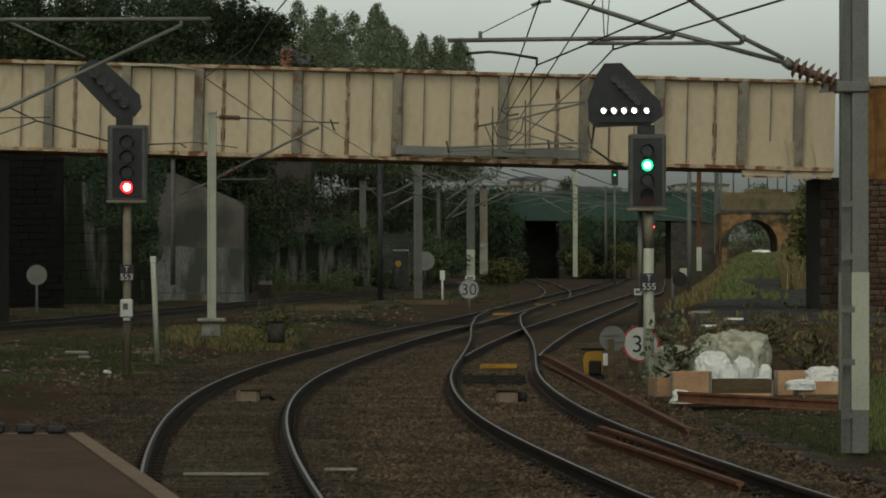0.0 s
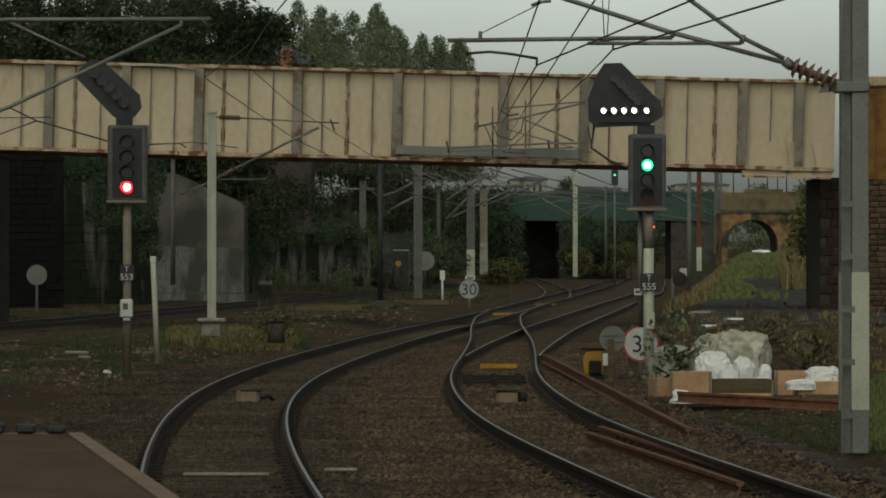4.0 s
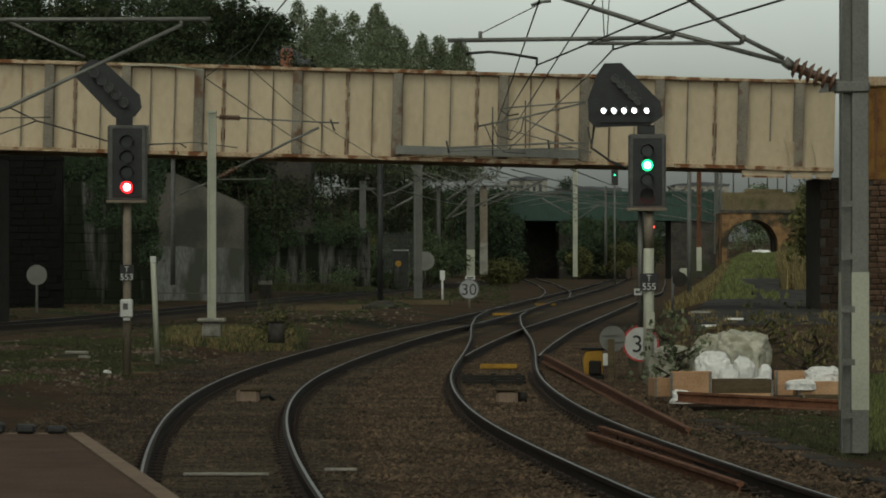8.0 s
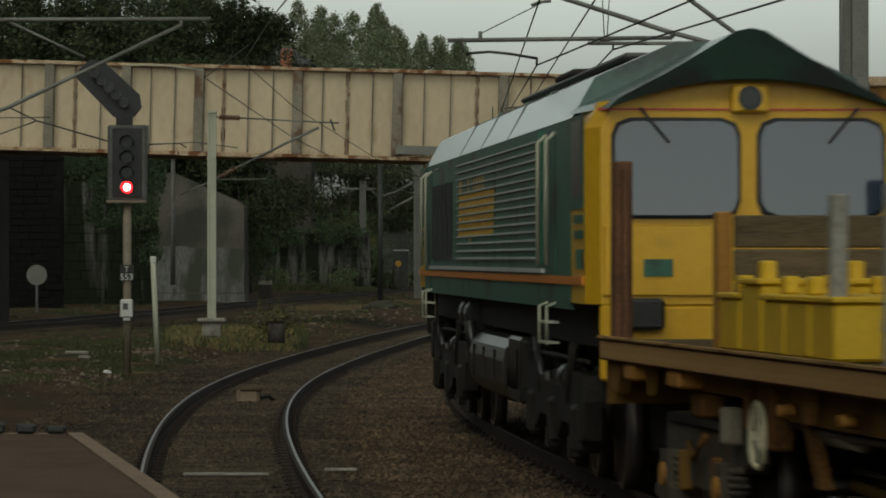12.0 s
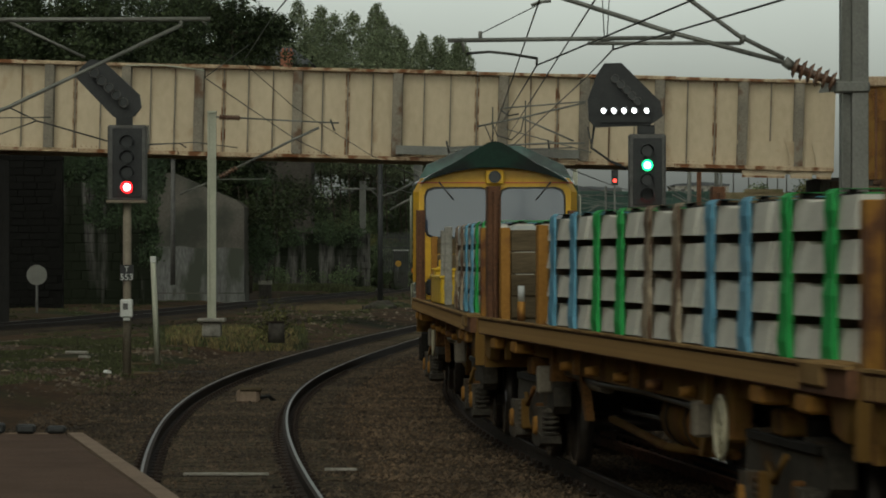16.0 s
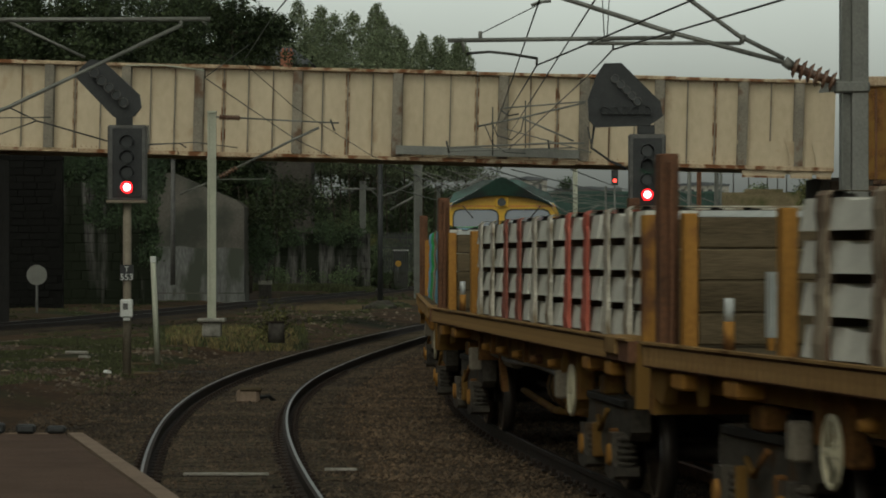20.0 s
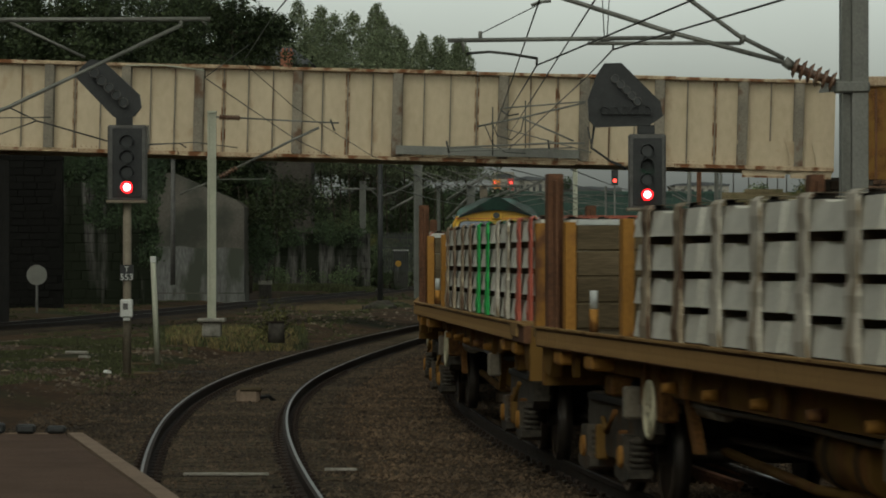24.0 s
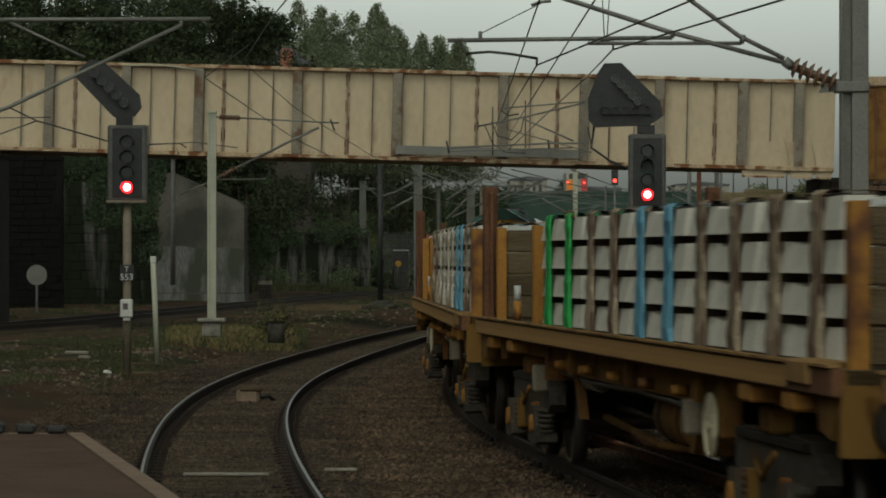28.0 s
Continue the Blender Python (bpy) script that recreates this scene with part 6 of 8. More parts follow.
    for yb in (9.08, -9.82):
        for k in range(4):
            part("bulkhead_board", box(-1.075, 1.075, yb - 0.05, yb + 0.03, DECK_Z + 0.01 + k * 0.233, DECK_Z + 0.236 + k * 0.233, 0.012), "timber", w)
        part("bulkhead_cap", box(-1.06, 1.06, yb - 0.06, yb + 0.04, DECK_Z + 0.945, DECK_Z + 0.98), "silver", w)
    part("head_stock", box(-1.25, 1.25, E - 0.1, E, 0.85, DECK_Z - 0.02), "rust", w)
    part("head_stock", box(-1.25, 1.25, -E, -E + 0.1, 0.85, DECK_Z - 0.02), "rust", w)
    part("centre_sill", box(-0.4, 0.4, -E + 0.1, E - 0.1, 0.72, DECK_Z - 0.1), "bogie", w)
    for y in (-6.8, 6.8):
        part("bolster", box(-0.98, 0.98, y - 0.25, y + 0.25, 0.5, 1.0, 0.03), "bogie", w)
    part("cross_bearer", box(-1.15, 1.15, 4.9, 5.1, 0.85, DECK_Z - 0.1), "rust", w)
    part("brake_rod", rod((-0.5, -4.6, 0.6), (-0.5, 4.6, 0.6), 0.03), "tread", w)
    part("brake_cylinder", rod((0, -0.5, 0.75), (0, 0.3, 0.75), 0.17, None, 14), "tank", w)
    for cy in (6.8, -6.8):
        for sx in (-1, 1):
            # side frame: a raised beam on two saddles
            fr = prism([(-1.5, 0.6), (-1.46, 0.78), (-1.28, 0.86), (-0.62, 0.88), (-0.5, 0.8), (0.5, 0.8), (0.62, 0.88), (1.28, 0.86), (1.46, 0.78), (1.5, 0.6), (1.34, 0.52), (0.72, 0.52), (0.56, 0.4), (0.4, 0.34), (-0.4, 0.34), (-0.56, 0.4), (-0.72, 0.52), (-1.34, 0.52)], 0.16, "x", sx * 1.0 - 0.08)
            for v in fr.verts:
                v.co.y += cy
            bf = part("bogie_frame", fr, "dustybogie", w)
            part("frame_flange", box(sx * 1.09 - 0.03, sx * 1.09 + 0.03, cy - 1.28, cy + 1.28, 0.79, 0.85, 0.008), "bogie", bf)
            for dy in (-1.0, 1.0):
                part("axle_box", prism([(cy + dy - 0.34, 0.24), (cy + dy - 0.34, 0.31), (cy + dy - 0.17, 0.34), (cy + dy - 0.15, 0.58), (cy + dy + 0.15, 0.58), (cy + dy + 0.17, 0.34), (cy + dy + 0.34, 0.31), (cy + dy + 0.34, 0.24), (cy + dy + 0.1, 0.2), (cy + dy - 0.1, 0.2)], 0.2, "x", sx * 1.09 - 0.1), "dustybogie", bf)
                part("axle_cap", rod((sx * 1.18, cy + dy, 0.4), (sx * 1.22, cy + dy, 0.4), 0.1, 0.08, 12), "postyellow", bf, "ochre axle cap")
                for q in (-0.25, 0.25):
                    # coil spring: stacked turns
                    coil = bmesh.new()
                    for k in range(5):
                        rod((sx * 1.08, cy + dy + q, 0.32 + k * 0.05), (sx * 1.08, cy + dy + q, 0.352 + k * 0.05), 0.085, 0.085, 10, coil)
                    rod((sx * 1.08, cy + dy + q, 0.3), (sx * 1.08, cy + dy + q, 0.57), 0.055, None, 8, coil)
                    part("spring", coil, "dustybogie", bf)
                part("pedestal", box(sx * 1.1 - 0.05, sx * 1.1 + 0.05, cy + dy - 0.4 * (1 if dy > 0 else -1) - 0.05, cy + dy - 0.4 * (1 if dy > 0 else -1) + 0.05, 0.3, 0.6, 0.015), "rust", bf)
                part("brake_block", box(sx * 0.78 - 0.06, sx * 0.78 + 0.06, cy + dy * 0.5 - 0.05, cy + dy * 0.5 + 0.05, 0.3, 0.62, 0.02), "bogie", bf)
            part("side_bearer", box(sx * 1.02 - 0.12, sx * 1.02 + 0.12, cy - 0.2, cy + 0.2, 0.86, 1.03, 0.02), "rust", bf)
            part("brake_lever", line([(sx * 1.13, cy - 0.3, 0.74), (sx * 1.15, cy + 0.05, 0.56), (sx * 1.13, cy + 0.35, 0.66)], 0.025), "rust", bf)
        for dy in (-1.0, 1.0):
            wheelset(WAGON_WHEEL, w, cy + dy, 0.42)
    # underside: raking struts, air reservoir, pipes
    for sx in (-1, 1):
        for y, lean in ((3.7, -0.5), (-3.7, 0.5)):
            part("raking_strut", prism([(y - 0.11, 1.06), (y + 0.11, 1.06), (y + lean + 0.09, 0.55), (y + lean - 0.09, 0.55)], 0.07, "x", sx * 1.02 - 0.035), "rust", w, "rust-orange raking strut")
        part("air_pipe", line([(sx * 1.0, -5.1, 0.93), (sx * 1.02, -2.5, 0.9), (sx * 1.0, 0, 0.92), (sx * 1.02, 2.6, 0.9), (sx * 1.0, 5.1, 0.93)], 0.03), "tank", w)
        part("truss_rod", line([(sx * 0.8, -3.3, 0.56), (sx * 0.8, 0, 0.46), (sx * 0.8, 3.3, 0.56)], 0.04), "rust", w)
        for y in (-9.55, 9.55):
            part("end_bracket", prism([(y - 0.3, 1.19), (y + 0.3, 1.19), (y + 0.22, 0.98), (y - 0.1, 0.94)], 0.1, "x", sx * 1.2 - 0.05), "rust", w)
    res_tank = part("air_reservoir", rod((-0.72, -2.2, 0.74), (-0.72, -0.6, 0.74), 0.24, None, 16), "rust", w, "rusty brown air reservoir")
    for y in (-1.9, -0.95):
        part("tank_strap", rod((-0.72, y, 0.74), (-0.72, y + 0.06, 0.74), 0.25, None, 16), "bogie", res_tank)
    part("equalising_cylinder", rod((-0.95, 2.5, 0.9), (-0.95, 3.3, 0.9), 0.09, None, 12), "polebrown", w)
    return w
PACK_Y = (4.2, 1.17, -1.85, -4.87, -7.85)

loco = build_loco()
wagons = []
ORDER = (("strap_brown", "strap_blue", "strap_brown", "strap_blue", "strap_green"),
         ("strap_blue", "strap_green", "strap_brown", "strap_blue", "strap_green"),
         ("strap_white", "strap_maroon", "strap_white", "strap_red", "strap_white"),
         ("strap_brown", "strap_brown", "strap_green", "strap_white", "strap_red"),
         ("strap_brown", "strap_white", "strap_white", "strap_blue", "strap_brown"),
         ("strap_green", "strap_brown", "strap_blue", "strap_brown", "strap_brown"),
         ("strap_blue", "strap_brown", "strap_white", "strap_green", "strap_brown"))
first = build_wagon()
n_loco_wheels = 6
first_wheels = WHEELS[n_loco_wheels:]
LOCO_WHEELS, WAGON_WHEELS = WHEELS[:n_loco_wheels], []
PACKS = []
for i in range(7):
    if i == 0:
        w = first
        WAGON_WHEELS.append(first_wheels)
    else:
        w = copy_thing(first, pose(0, 0, 0))
        ws = [c for c in w.children if c.name.split(".")[0] == "wheelset"]
        WAGON_WHEELS.append([(o, o.location.y, 0.42) for o in ws])
    wagons.append(w)
    for k, y in enumerate(PACK_Y if i else (0, 0, -3.2, -5.95, -8.6)):
        if i == 0 and k < 2:
            continue
        PACKS.append((i, y, sleeper_pack(w, y, ORDER[i][k], i * 10 + k)))

# each wagon has its handwheel near one end only
for i, w in enumerate(wagons):
    keep = 1 if i in (0, 3, 4) else -1
    for ob in list(w.children):
        if ob.name.split(".")[0] == "white_locker" and i not in (2, 3, 5):
            for leg in list(ob.children):
                bpy.data.objects.remove(leg)
            bpy.data.objects.remove(ob)
            continue
        if ob.name.split(".")[0] in ("handwheel", "wheel_bracket"):
            ys = [v.co.y for v in ob.data.vertices]
            if keep * sum(ys) < 0:
                bpy.data.objects.remove(ob)

# the first wagon's board wall stands further back, and it has no stakes
for ob in list(first.children):
    kind_of = ob.name.split(".")[0]
    ys = [v.co.y for v in ob.data.vertices]
    if kind_of == "bulkhead_cap" and min(ys) > 8:
        bpy.data.objects.remove(ob)
        continue
    if kind_of == "bulkhead_board" and min(ys) > 8:
        ob.location.y = -3.3
    if kind_of == "stake" or (kind_of == "bulkhead_post" and min(ys) > 8):
        for sub_part in list(ob.children):
            bpy.data.objects.remove(sub_part)
        bpy.data.objects.remove(ob)

# the first wagon's lighter load: low yellow boxes and two pale uprights
RIDERS = []
for k in range(5):
    yb = thing("yellow_box", "bright yellow steel box standing on the first wagon", "box", group="yellow boxes")
    part("body", box(-0.42, 0.42, -0.32, 0.32, 0, 0.36 + 0.1 * (k == 1), 0.02), "boxyellow", yb)
    part("lid", box(-0.44, 0.44, -0.34, 0.34, 0.36 + 0.1 * (k == 1), 0.4 + 0.1 * (k == 1), 0.01), "boxyellow", yb)
    for sx in (-0.3, 0.3):
        part("lifting_lug", box(sx - 0.05, sx + 0.05, -0.08, 0.08, 0.4, 0.52 + 0.1 * (k == 1), 0.015), "boxyellow", yb)
    RIDERS.append((yb, (-0.74, 5.55 - k * 0.72, DECK_Z)))
    if k < 4:
        y2 = copy_thing(yb, pose(0, 0, 0))
        RIDERS.append((y2, (0.3, 5.55 - k * 0.72, DECK_Z)))
for k in range(2):
    st = thing("pale_upright", "pale timber upright strapped on the first wagon", "upright", group="pale uprights")
    part("post", box(-0.05, 0.05, -0.055, 0.055, 0, 1.03 + 0.04 * k, 0.01), "concrete", st)
    part("band", box(-0.056, 0.056, -0.062, 0.062, 0.2, 0.28), "concrete", st)
    RIDERS.append((st, (-1.1, 2.5 - k * 1.4, DECK_Z)))

# ---- where the train's head is, second by second ----
# arc length of the locomotive's centre along its way; it slows from 8.6 to 6.9 m/s
HEAD_MARKS = [(-2, -76.78), (0, -59.58), (6, -7.98), (10, 26.42), (11, 34.89), (11.5, 39.13), (12, 43.31), (12.5, 47.57), (13.5, 55.87), (14.6, 64.6), (15.3, 69.57), (16, 74.39), (16.5, 78.0), (17, 81.55), (18, 88.41), (19, 95.29), (20, 102.44), (21, 109.6), (23, 123.36), (25, 137.1), (28, 158.01), (30, 171.91)]
HEAD_T = np.arange(-2, 30.01, 0.05)
_soft = np.hanning(23)
HEAD_S = np.convolve(np.pad(np.interp(HEAD_T, *zip(*HEAD_MARKS)), 11, mode="reflect", reflect_type="odd"), _soft / _soft.sum(), "valid")


def head(t):
    return float(np.interp(t, HEAD_T, HEAD_S))


def on_rails(s, half):
    """The pose of a vehicle whose centre is at s, carried on two bogies."""
    x1, y1, _ = on_way(TRAIN_WAY, s + half)
    x0, y0, _ = on_way(TRAIN_WAY, s - half)
    return Matrix.LocRotScale(((x0 + x1) / 2, (y0 + y1) / 2, 0), Euler((0, 0, math.atan2(-(x1 - x0), y1 - y0))), None)


def motions():
    times = [round(i * 0.4, 2) for i in range(71)]
    walk(loco, [(t, on_rails(head(t), 6.55)) for t in times])
    gap = 21.12
    for i, w in enumerate(wagons):
        rows = [(t, on_rails(head(t) - gap - i * WAGON_LEN + SLACK[i], 6.8)) for t in times]
        walk(w, rows)
        for ob, at in RIDERS if i == 0 else ():
            walk(ob, [(t, m @ pose(*at)) for t, m in rows])
        for j, y, pk in PACKS:
            if j == i:
                walk(pk, [(t, m @ pose(0, y, 0)) for t, m in rows])
    # wheels, in steps of less than a quarter turn
    base = head(0)
    fine = [round(k / 15, 4) for k in range(421)]
    for o, y, r in LOCO_WHEELS + [q for ws in WAGON_WHEELS for q in ws]:
        walk(o, [(t, pose(0, y, r, -math.degrees((head(t) - base) / r) % 360)) for t in fine])
    walk(far_bus, [(t, pose((px - 784) * 0.065, 453.5, 9.02)) for t, px in BUS_TIMES])
    for part_ob, rows in SHUTTERS:
        walk(part_ob, rows)


# ---- signals ----
SHUTTERS = []


def lamp_unit(parent, x, z, y, r, lens, lit):
    hood = bmesh.new()
    n = 20
    for a in range(n):
        a0, a1 = math.pi * (-0.15 + 1.3 * a / n), math.pi * (-0.15 + 1.3 * (a + 1) / n)
        q = [hood.verts.new((x + (r + k) * math.cos(b), yy, z + (r + k) * math.sin(b))) for k, b, yy in ((0.02, a0, y), (0.02, a1, y), (0.01, a1, y - 0.22), (0.01, a0, y - 0.22))]
        hood.faces.new(q)
    part("hood", hood, "black", parent)
    ln = part("lens", disc(x, z, r, y - 0.03, y - 0.002, 20), lens, parent, lit)
    if lens in ("lit_red", "lit_green"):
        part("lamp_core", disc(x, z, r * 0.62, y - 0.034, y - 0.03, 16), "lit_core" if lens == "lit_red" else "lit_green_core", parent)
    return ln


def shutter(parent, r, a, b, when, y):
    """A black blade that covers the lamp at a, then swings over the lamp at b."""
    s = part("shutter", disc(0, 0, r, -0.012, 0.0, 20), "black", parent)
    SHUTTERS.append((s, [(0, pose(a[0], y, a[1])), (when - 0.1, pose(a[0], y, a[1])), (when, pose(b[0], y, b[1])), (28.0, pose(b[0], y, b[1]))]))


def signal_right():
    D = 70.0
    s = thing("railway_signal", "colour-light signal with a lit junction indicator on a white-banded post", "railway signal", (3.64, 70, -0.24))
    sc = D / 7000

    def X(px):
        return (px - 1148) * sc

    def Z(py):
        return (683 - py) * sc

    post = part("post", rod((0, 0, 0), (0, 0, Z(440)), 0.092, None, 18), "palepaint", s, "white-painted lower post")
    part("upper_post", rod((0, 0, Z(440)), (0, 0, Z(371)), 0.088, None, 18), "polebrown", s)
    part("back_tube", rod((X(1134), 0.15, Z(580)), (X(1134), 0.15, Z(371)), 0.045, None, 12), "galv", s)
    head = part("head", box(X(1112), X(1178), -0.12, 0.12, Z(370), Z(238), 0.03), "darkgrey", s, "dark grey signal head")
    part("back_board", box(X(1120), X(1171), -0.14, -0.121, Z(364), Z(245), 0.01), "black", head)
    part("tray", box(X(1108), X(1180), -0.2, 0.16, Z(374), Z(368), 0.01), "polebrown", s)
    part("top_bracket", box(X(1128), X(1158), -0.1, 0.1, Z(238), Z(222), 0.01), "black", s)
    for py, mt, lb in ((268, "lampglass", "dark upper lens"), (293, "lit_green", "green lens"), (319, "lampglass", "dark lens"), (345, "lit_red", "red lens")):
        lamp_unit(head, X(1145), Z(py), -0.14, 0.1, mt, lb)
    shutter(head, 0.115, (X(1145), Z(345)), (X(1145), Z(293)), 17.1, -0.178)
    # junction indicator: three-cornered box with rows of small lamps
    out = [(1069, 113), (1099, 112), (1168, 180), (1173, 206), (1150, 222), (1054, 226), (1042, 212), (1040, 178), (1056, 132)]
    ind = part("junction_indicator", prism([(X(a), Z(b)) for a, b in out], 0.22, "y", -0.11), "black", s, "black three-cornered junction indicator")
    for k, px in enumerate((1067, 1085, 1103, 1121, 1143)):
        part("indicator_lamp", disc(X(px), Z(197), 0.05, -0.15, -0.112, 16), "lit_white", ind, "white indicator lamp")
        part("indicator_hood", ring(X(px) + 0.02, Z(196), 0.075, 0.012, 0.1, -0.21, 14), "black", ind)
    for k in range(5):
        part("indicator_hood", ring(X(1088 + k * 10), Z(140 + k * 10), 0.075, 0.012, 0.1, -0.21, 14), "darkgrey", ind)
        part("dark_lamp", disc(X(1088 + k * 10), Z(140 + k * 10), 0.06, -0.14, -0.112, 14), "lampglass", ind)
    blade = part("indicator_shutter", box(X(1060) , X(1150), -0.162, -0.155, -0.065, 0.065), "black", ind)
    SHUTTERS.append((blade, [(0, pose(0, 0, Z(211))), (17.0, pose(0, 0, Z(211))), (17.1, pose(0, 0, Z(197))), (28.0, pose(0, 0, Z(197)))]))
    plate = part("number_plate", box(X(1132), X(1164), -0.125, -0.1, Z(515), Z(484), 0.004), "blackletter", s, "black identification plate")
    lettering("T", 0.15, "white", plate, (X(1148), -0.128, Z(497)))
    lettering("555", 0.17, "white", plate, (X(1148), -0.128, Z(513)))
    part("junction_box", box(X(1142), X(1158), -0.17, -0.09, Z(583), Z(552), 0.015), "palepaint", s)
    arrow = part("arrow_plate", box(X(1122), X(1136), -0.02, 0.0, Z(523), Z(511), 0.004), "white", s, "small white plate with an arrow")
    part("arrow", prism([(X(1124), Z(517)), (X(1128), Z(513)), (X(1128), Z(516)), (X(1134), Z(516)), (X(1134), Z(518)), (X(1128), Z(518)), (X(1128), Z(521))], 0.01, "y", -0.032), "blackletter", arrow)
    part("cable", line([(X(1052), 0.1, Z(222)), (X(1047), 0.12, Z(262)), (X(1085), 0.12, Z(288)), (X(1110), 0.1, Z(300))], 0.02), "black", s)


signal_right()


def signal_left():
    D = 68.0
    sc = D / 7000
    s = thing("railway_signal", "signal showing red on a brown post with unlit junction indicator", "railway signal", (-5.43, 68, 0.038))

    def X(px):
        return (px - 225) * sc

    def Z(py):
        return (661 - py) * sc

    part("post", rod((0, 0, 0), (0, 0, Z(356)), 0.073, None, 18), "polebrown", s, "brown-grey post")
    head = part("head", box(X(191), X(260), -0.12, 0.12, Z(356), Z(222), 0.03), "darkgrey", s, "dark grey signal head")
    part("back_board", box(X(200), X(252), -0.14, -0.121, Z(350), Z(228), 0.01), "black", head)
    part("tray", box(X(189), X(260), -0.2, 0.16, Z(360), Z(355), 0.01), "polebrown", s)
    part("side_handle", line([(X(253), 0, Z(222)), (X(262), 0, Z(222)), (X(262), 0, Z(270)), (X(256), 0, Z(270))], 0.012), "galv", s)
    for py, mt, lb in ((252, "lampglass", "dark upper lens"), (279, "lampglass", "dark lens"), (306, "lampglass", "dark lens"), (332, "lit_red", "red lens")):
        lamp_unit(head, X(226), Z(py), -0.14, 0.1, mt, lb)
    part("top_bracket", box(X(206), X(234), -0.1, 0.1, Z(222), Z(205), 0.01), "black", s)
    out = [(135, 138), (142, 122), (160, 106), (182, 108), (247, 168), (250, 190), (238, 206), (207, 210), (200, 206)]
    ind = part("junction_indicator", prism([(X(a), Z(b)) for a, b in out], 0.22, "y", -0.11), "black", s, "black slanted junction indicator")
    for k in range(5):
        px, py = 168 + k * 13, 130 + k * 13
        part("indicator_hood", ring(X(px), Z(py), 0.085, 0.012, 0.1, -0.21, 14), "darkgrey", ind)
        part("dark_lamp", disc(X(px), Z(py), 0.065, -0.14, -0.112, 14), "lampglass", ind)
    plate = part("number_plate", box(X(213), X(237), -0.1, -0.08, Z(497), Z(469), 0.004), "blackletter", s, "black identification plate")
    lettering("T", 0.13, "white", plate, (X(225), -0.103, Z(481)))
    lettering("553", 0.155, "white", plate, (X(225), -0.103, Z(496)))
    tel = part("telephone_box", box(X(214), X(236), -0.2, -0.05, Z(562), Z(530), 0.02), "white", s, "white signal telephone box")
    part("telephone_label", box(X(219), X(228), -0.205, -0.2, Z(548), Z(537)), "darkgrey", tel)
    part("telephone_foot", box(X(219), X(231), -0.17, -0.07, Z(568), Z(562), 0.01), "white", tel)


signal_left()

# far signals: red lamps under the bridge
for (px, py, d) in ((1156, 402, 400), (1088, 320, 300)):
    sc = d / 7000
    s = thing("railway_signal", "distant signal showing red", "railway signal", ((px - 784) * sc, d, -0.2))
    z = 2 + (459 - py) * sc + 0.2
    part("post", rod((0, 0.1, 0), (0, 0.1, z + 0.5), 0.07, None, 10), "galv", s)
    part("head", box(-0.25, 0.25, -0.1, 0.1, z - 0.35, z + 0.8, 0.02), "black", s)
    part("lens", disc(0, z, 0.14, -0.14, -0.11, 14), "tail_red", s, "red lens")
    if px == 1088:
        # shows a dim green until the train has passed
        hd = part("lens_panel", box(-0.2, 0.2, -0.112, -0.102, z - 0.2, z + 0.7), "black", s)
        part("green_lens", disc(0, z + 0.42, 0.07, -0.14, -0.11, 12), "lit_green", s, "small green lens")
        shutter(hd, 0.17, (0, z), (0, z + 0.42), 13.6, -0.16)


# ---- overhead line masts ----
def mast(px, ytop, ybase, wpx, d, label, material="galv", arms=(), foot=False, section="H", lower=None):
    sc = d / 7000
    x, zt, zb = (px - 784) * sc, 2 + (459 - ytop) * sc, 2 + (459 - ybase) * sc
    m = thing("overhead_line_mast", label, "mast", (x, d, zb))
    h = zt - zb
    w = wpx * sc / 2
    if section == "H":
        a, c = w * 0.62, w * 0.2
        bm = prism([(-w, -w), (-a, -w), (-a, -c), (a, -c), (a, -w), (w, -w), (w, w), (a, w), (a, c), (-a, c), (-a, w), (-w, w)], h, "z")
    else:
        bm = rod((0, 0, 0), (0, 0, h), w, w * 0.8, 14)
    part("column", bm, material, m)
    if lower:
        yl, mt = lower
        part("painted_band", box(-w - 0.01, w + 0.01, -w - 0.01, w + 0.01, 0.02, (ybase - yl) * sc), mt, m, "paler painted lower part")
    if foot:
        part("foot", box(-w * 2.2, w * 2.2, -w * 2.2, w * 2.2, -0.06, 0.28, 0.03), "concrete", m)
        part("foot_cap", box(-w * 3.3, w * 3.3, -w * 3.3, w * 3.3, 0.28, 0.36, 0.02), "concrete", m)
    part("cap", box(-w * 1.1, w * 1.1, -w * 1.1, w * 1.1, h, h + 0.04), material, m)
    for (pts, r, mt) in arms:
        q = [((a - px) * sc, 0.0, (ybase - b) * sc) for a, b in pts]
        part("cantilever_tube", line(q, r * sc, 8), mt, m)
    return m


def insulator(parent, p, q, discs, r, core=0.03):
    p, q = Vector(p), Vector(q)
    i = part("insulator", bmesh.new(), "porcelain", parent, "ribbed brown insulator")
    bm = rod(p, q, core, None, 8)
    bm.to_mesh(i.data)
    bm.free()
    for k in range(discs):
        c = p.lerp(q, (k + 0.5) / discs)
        u = (q - p).normalized() * 0.02
        part("shed_disc", rod(c - u, c + u, r, r * 0.6, 14), "porcelain", i)


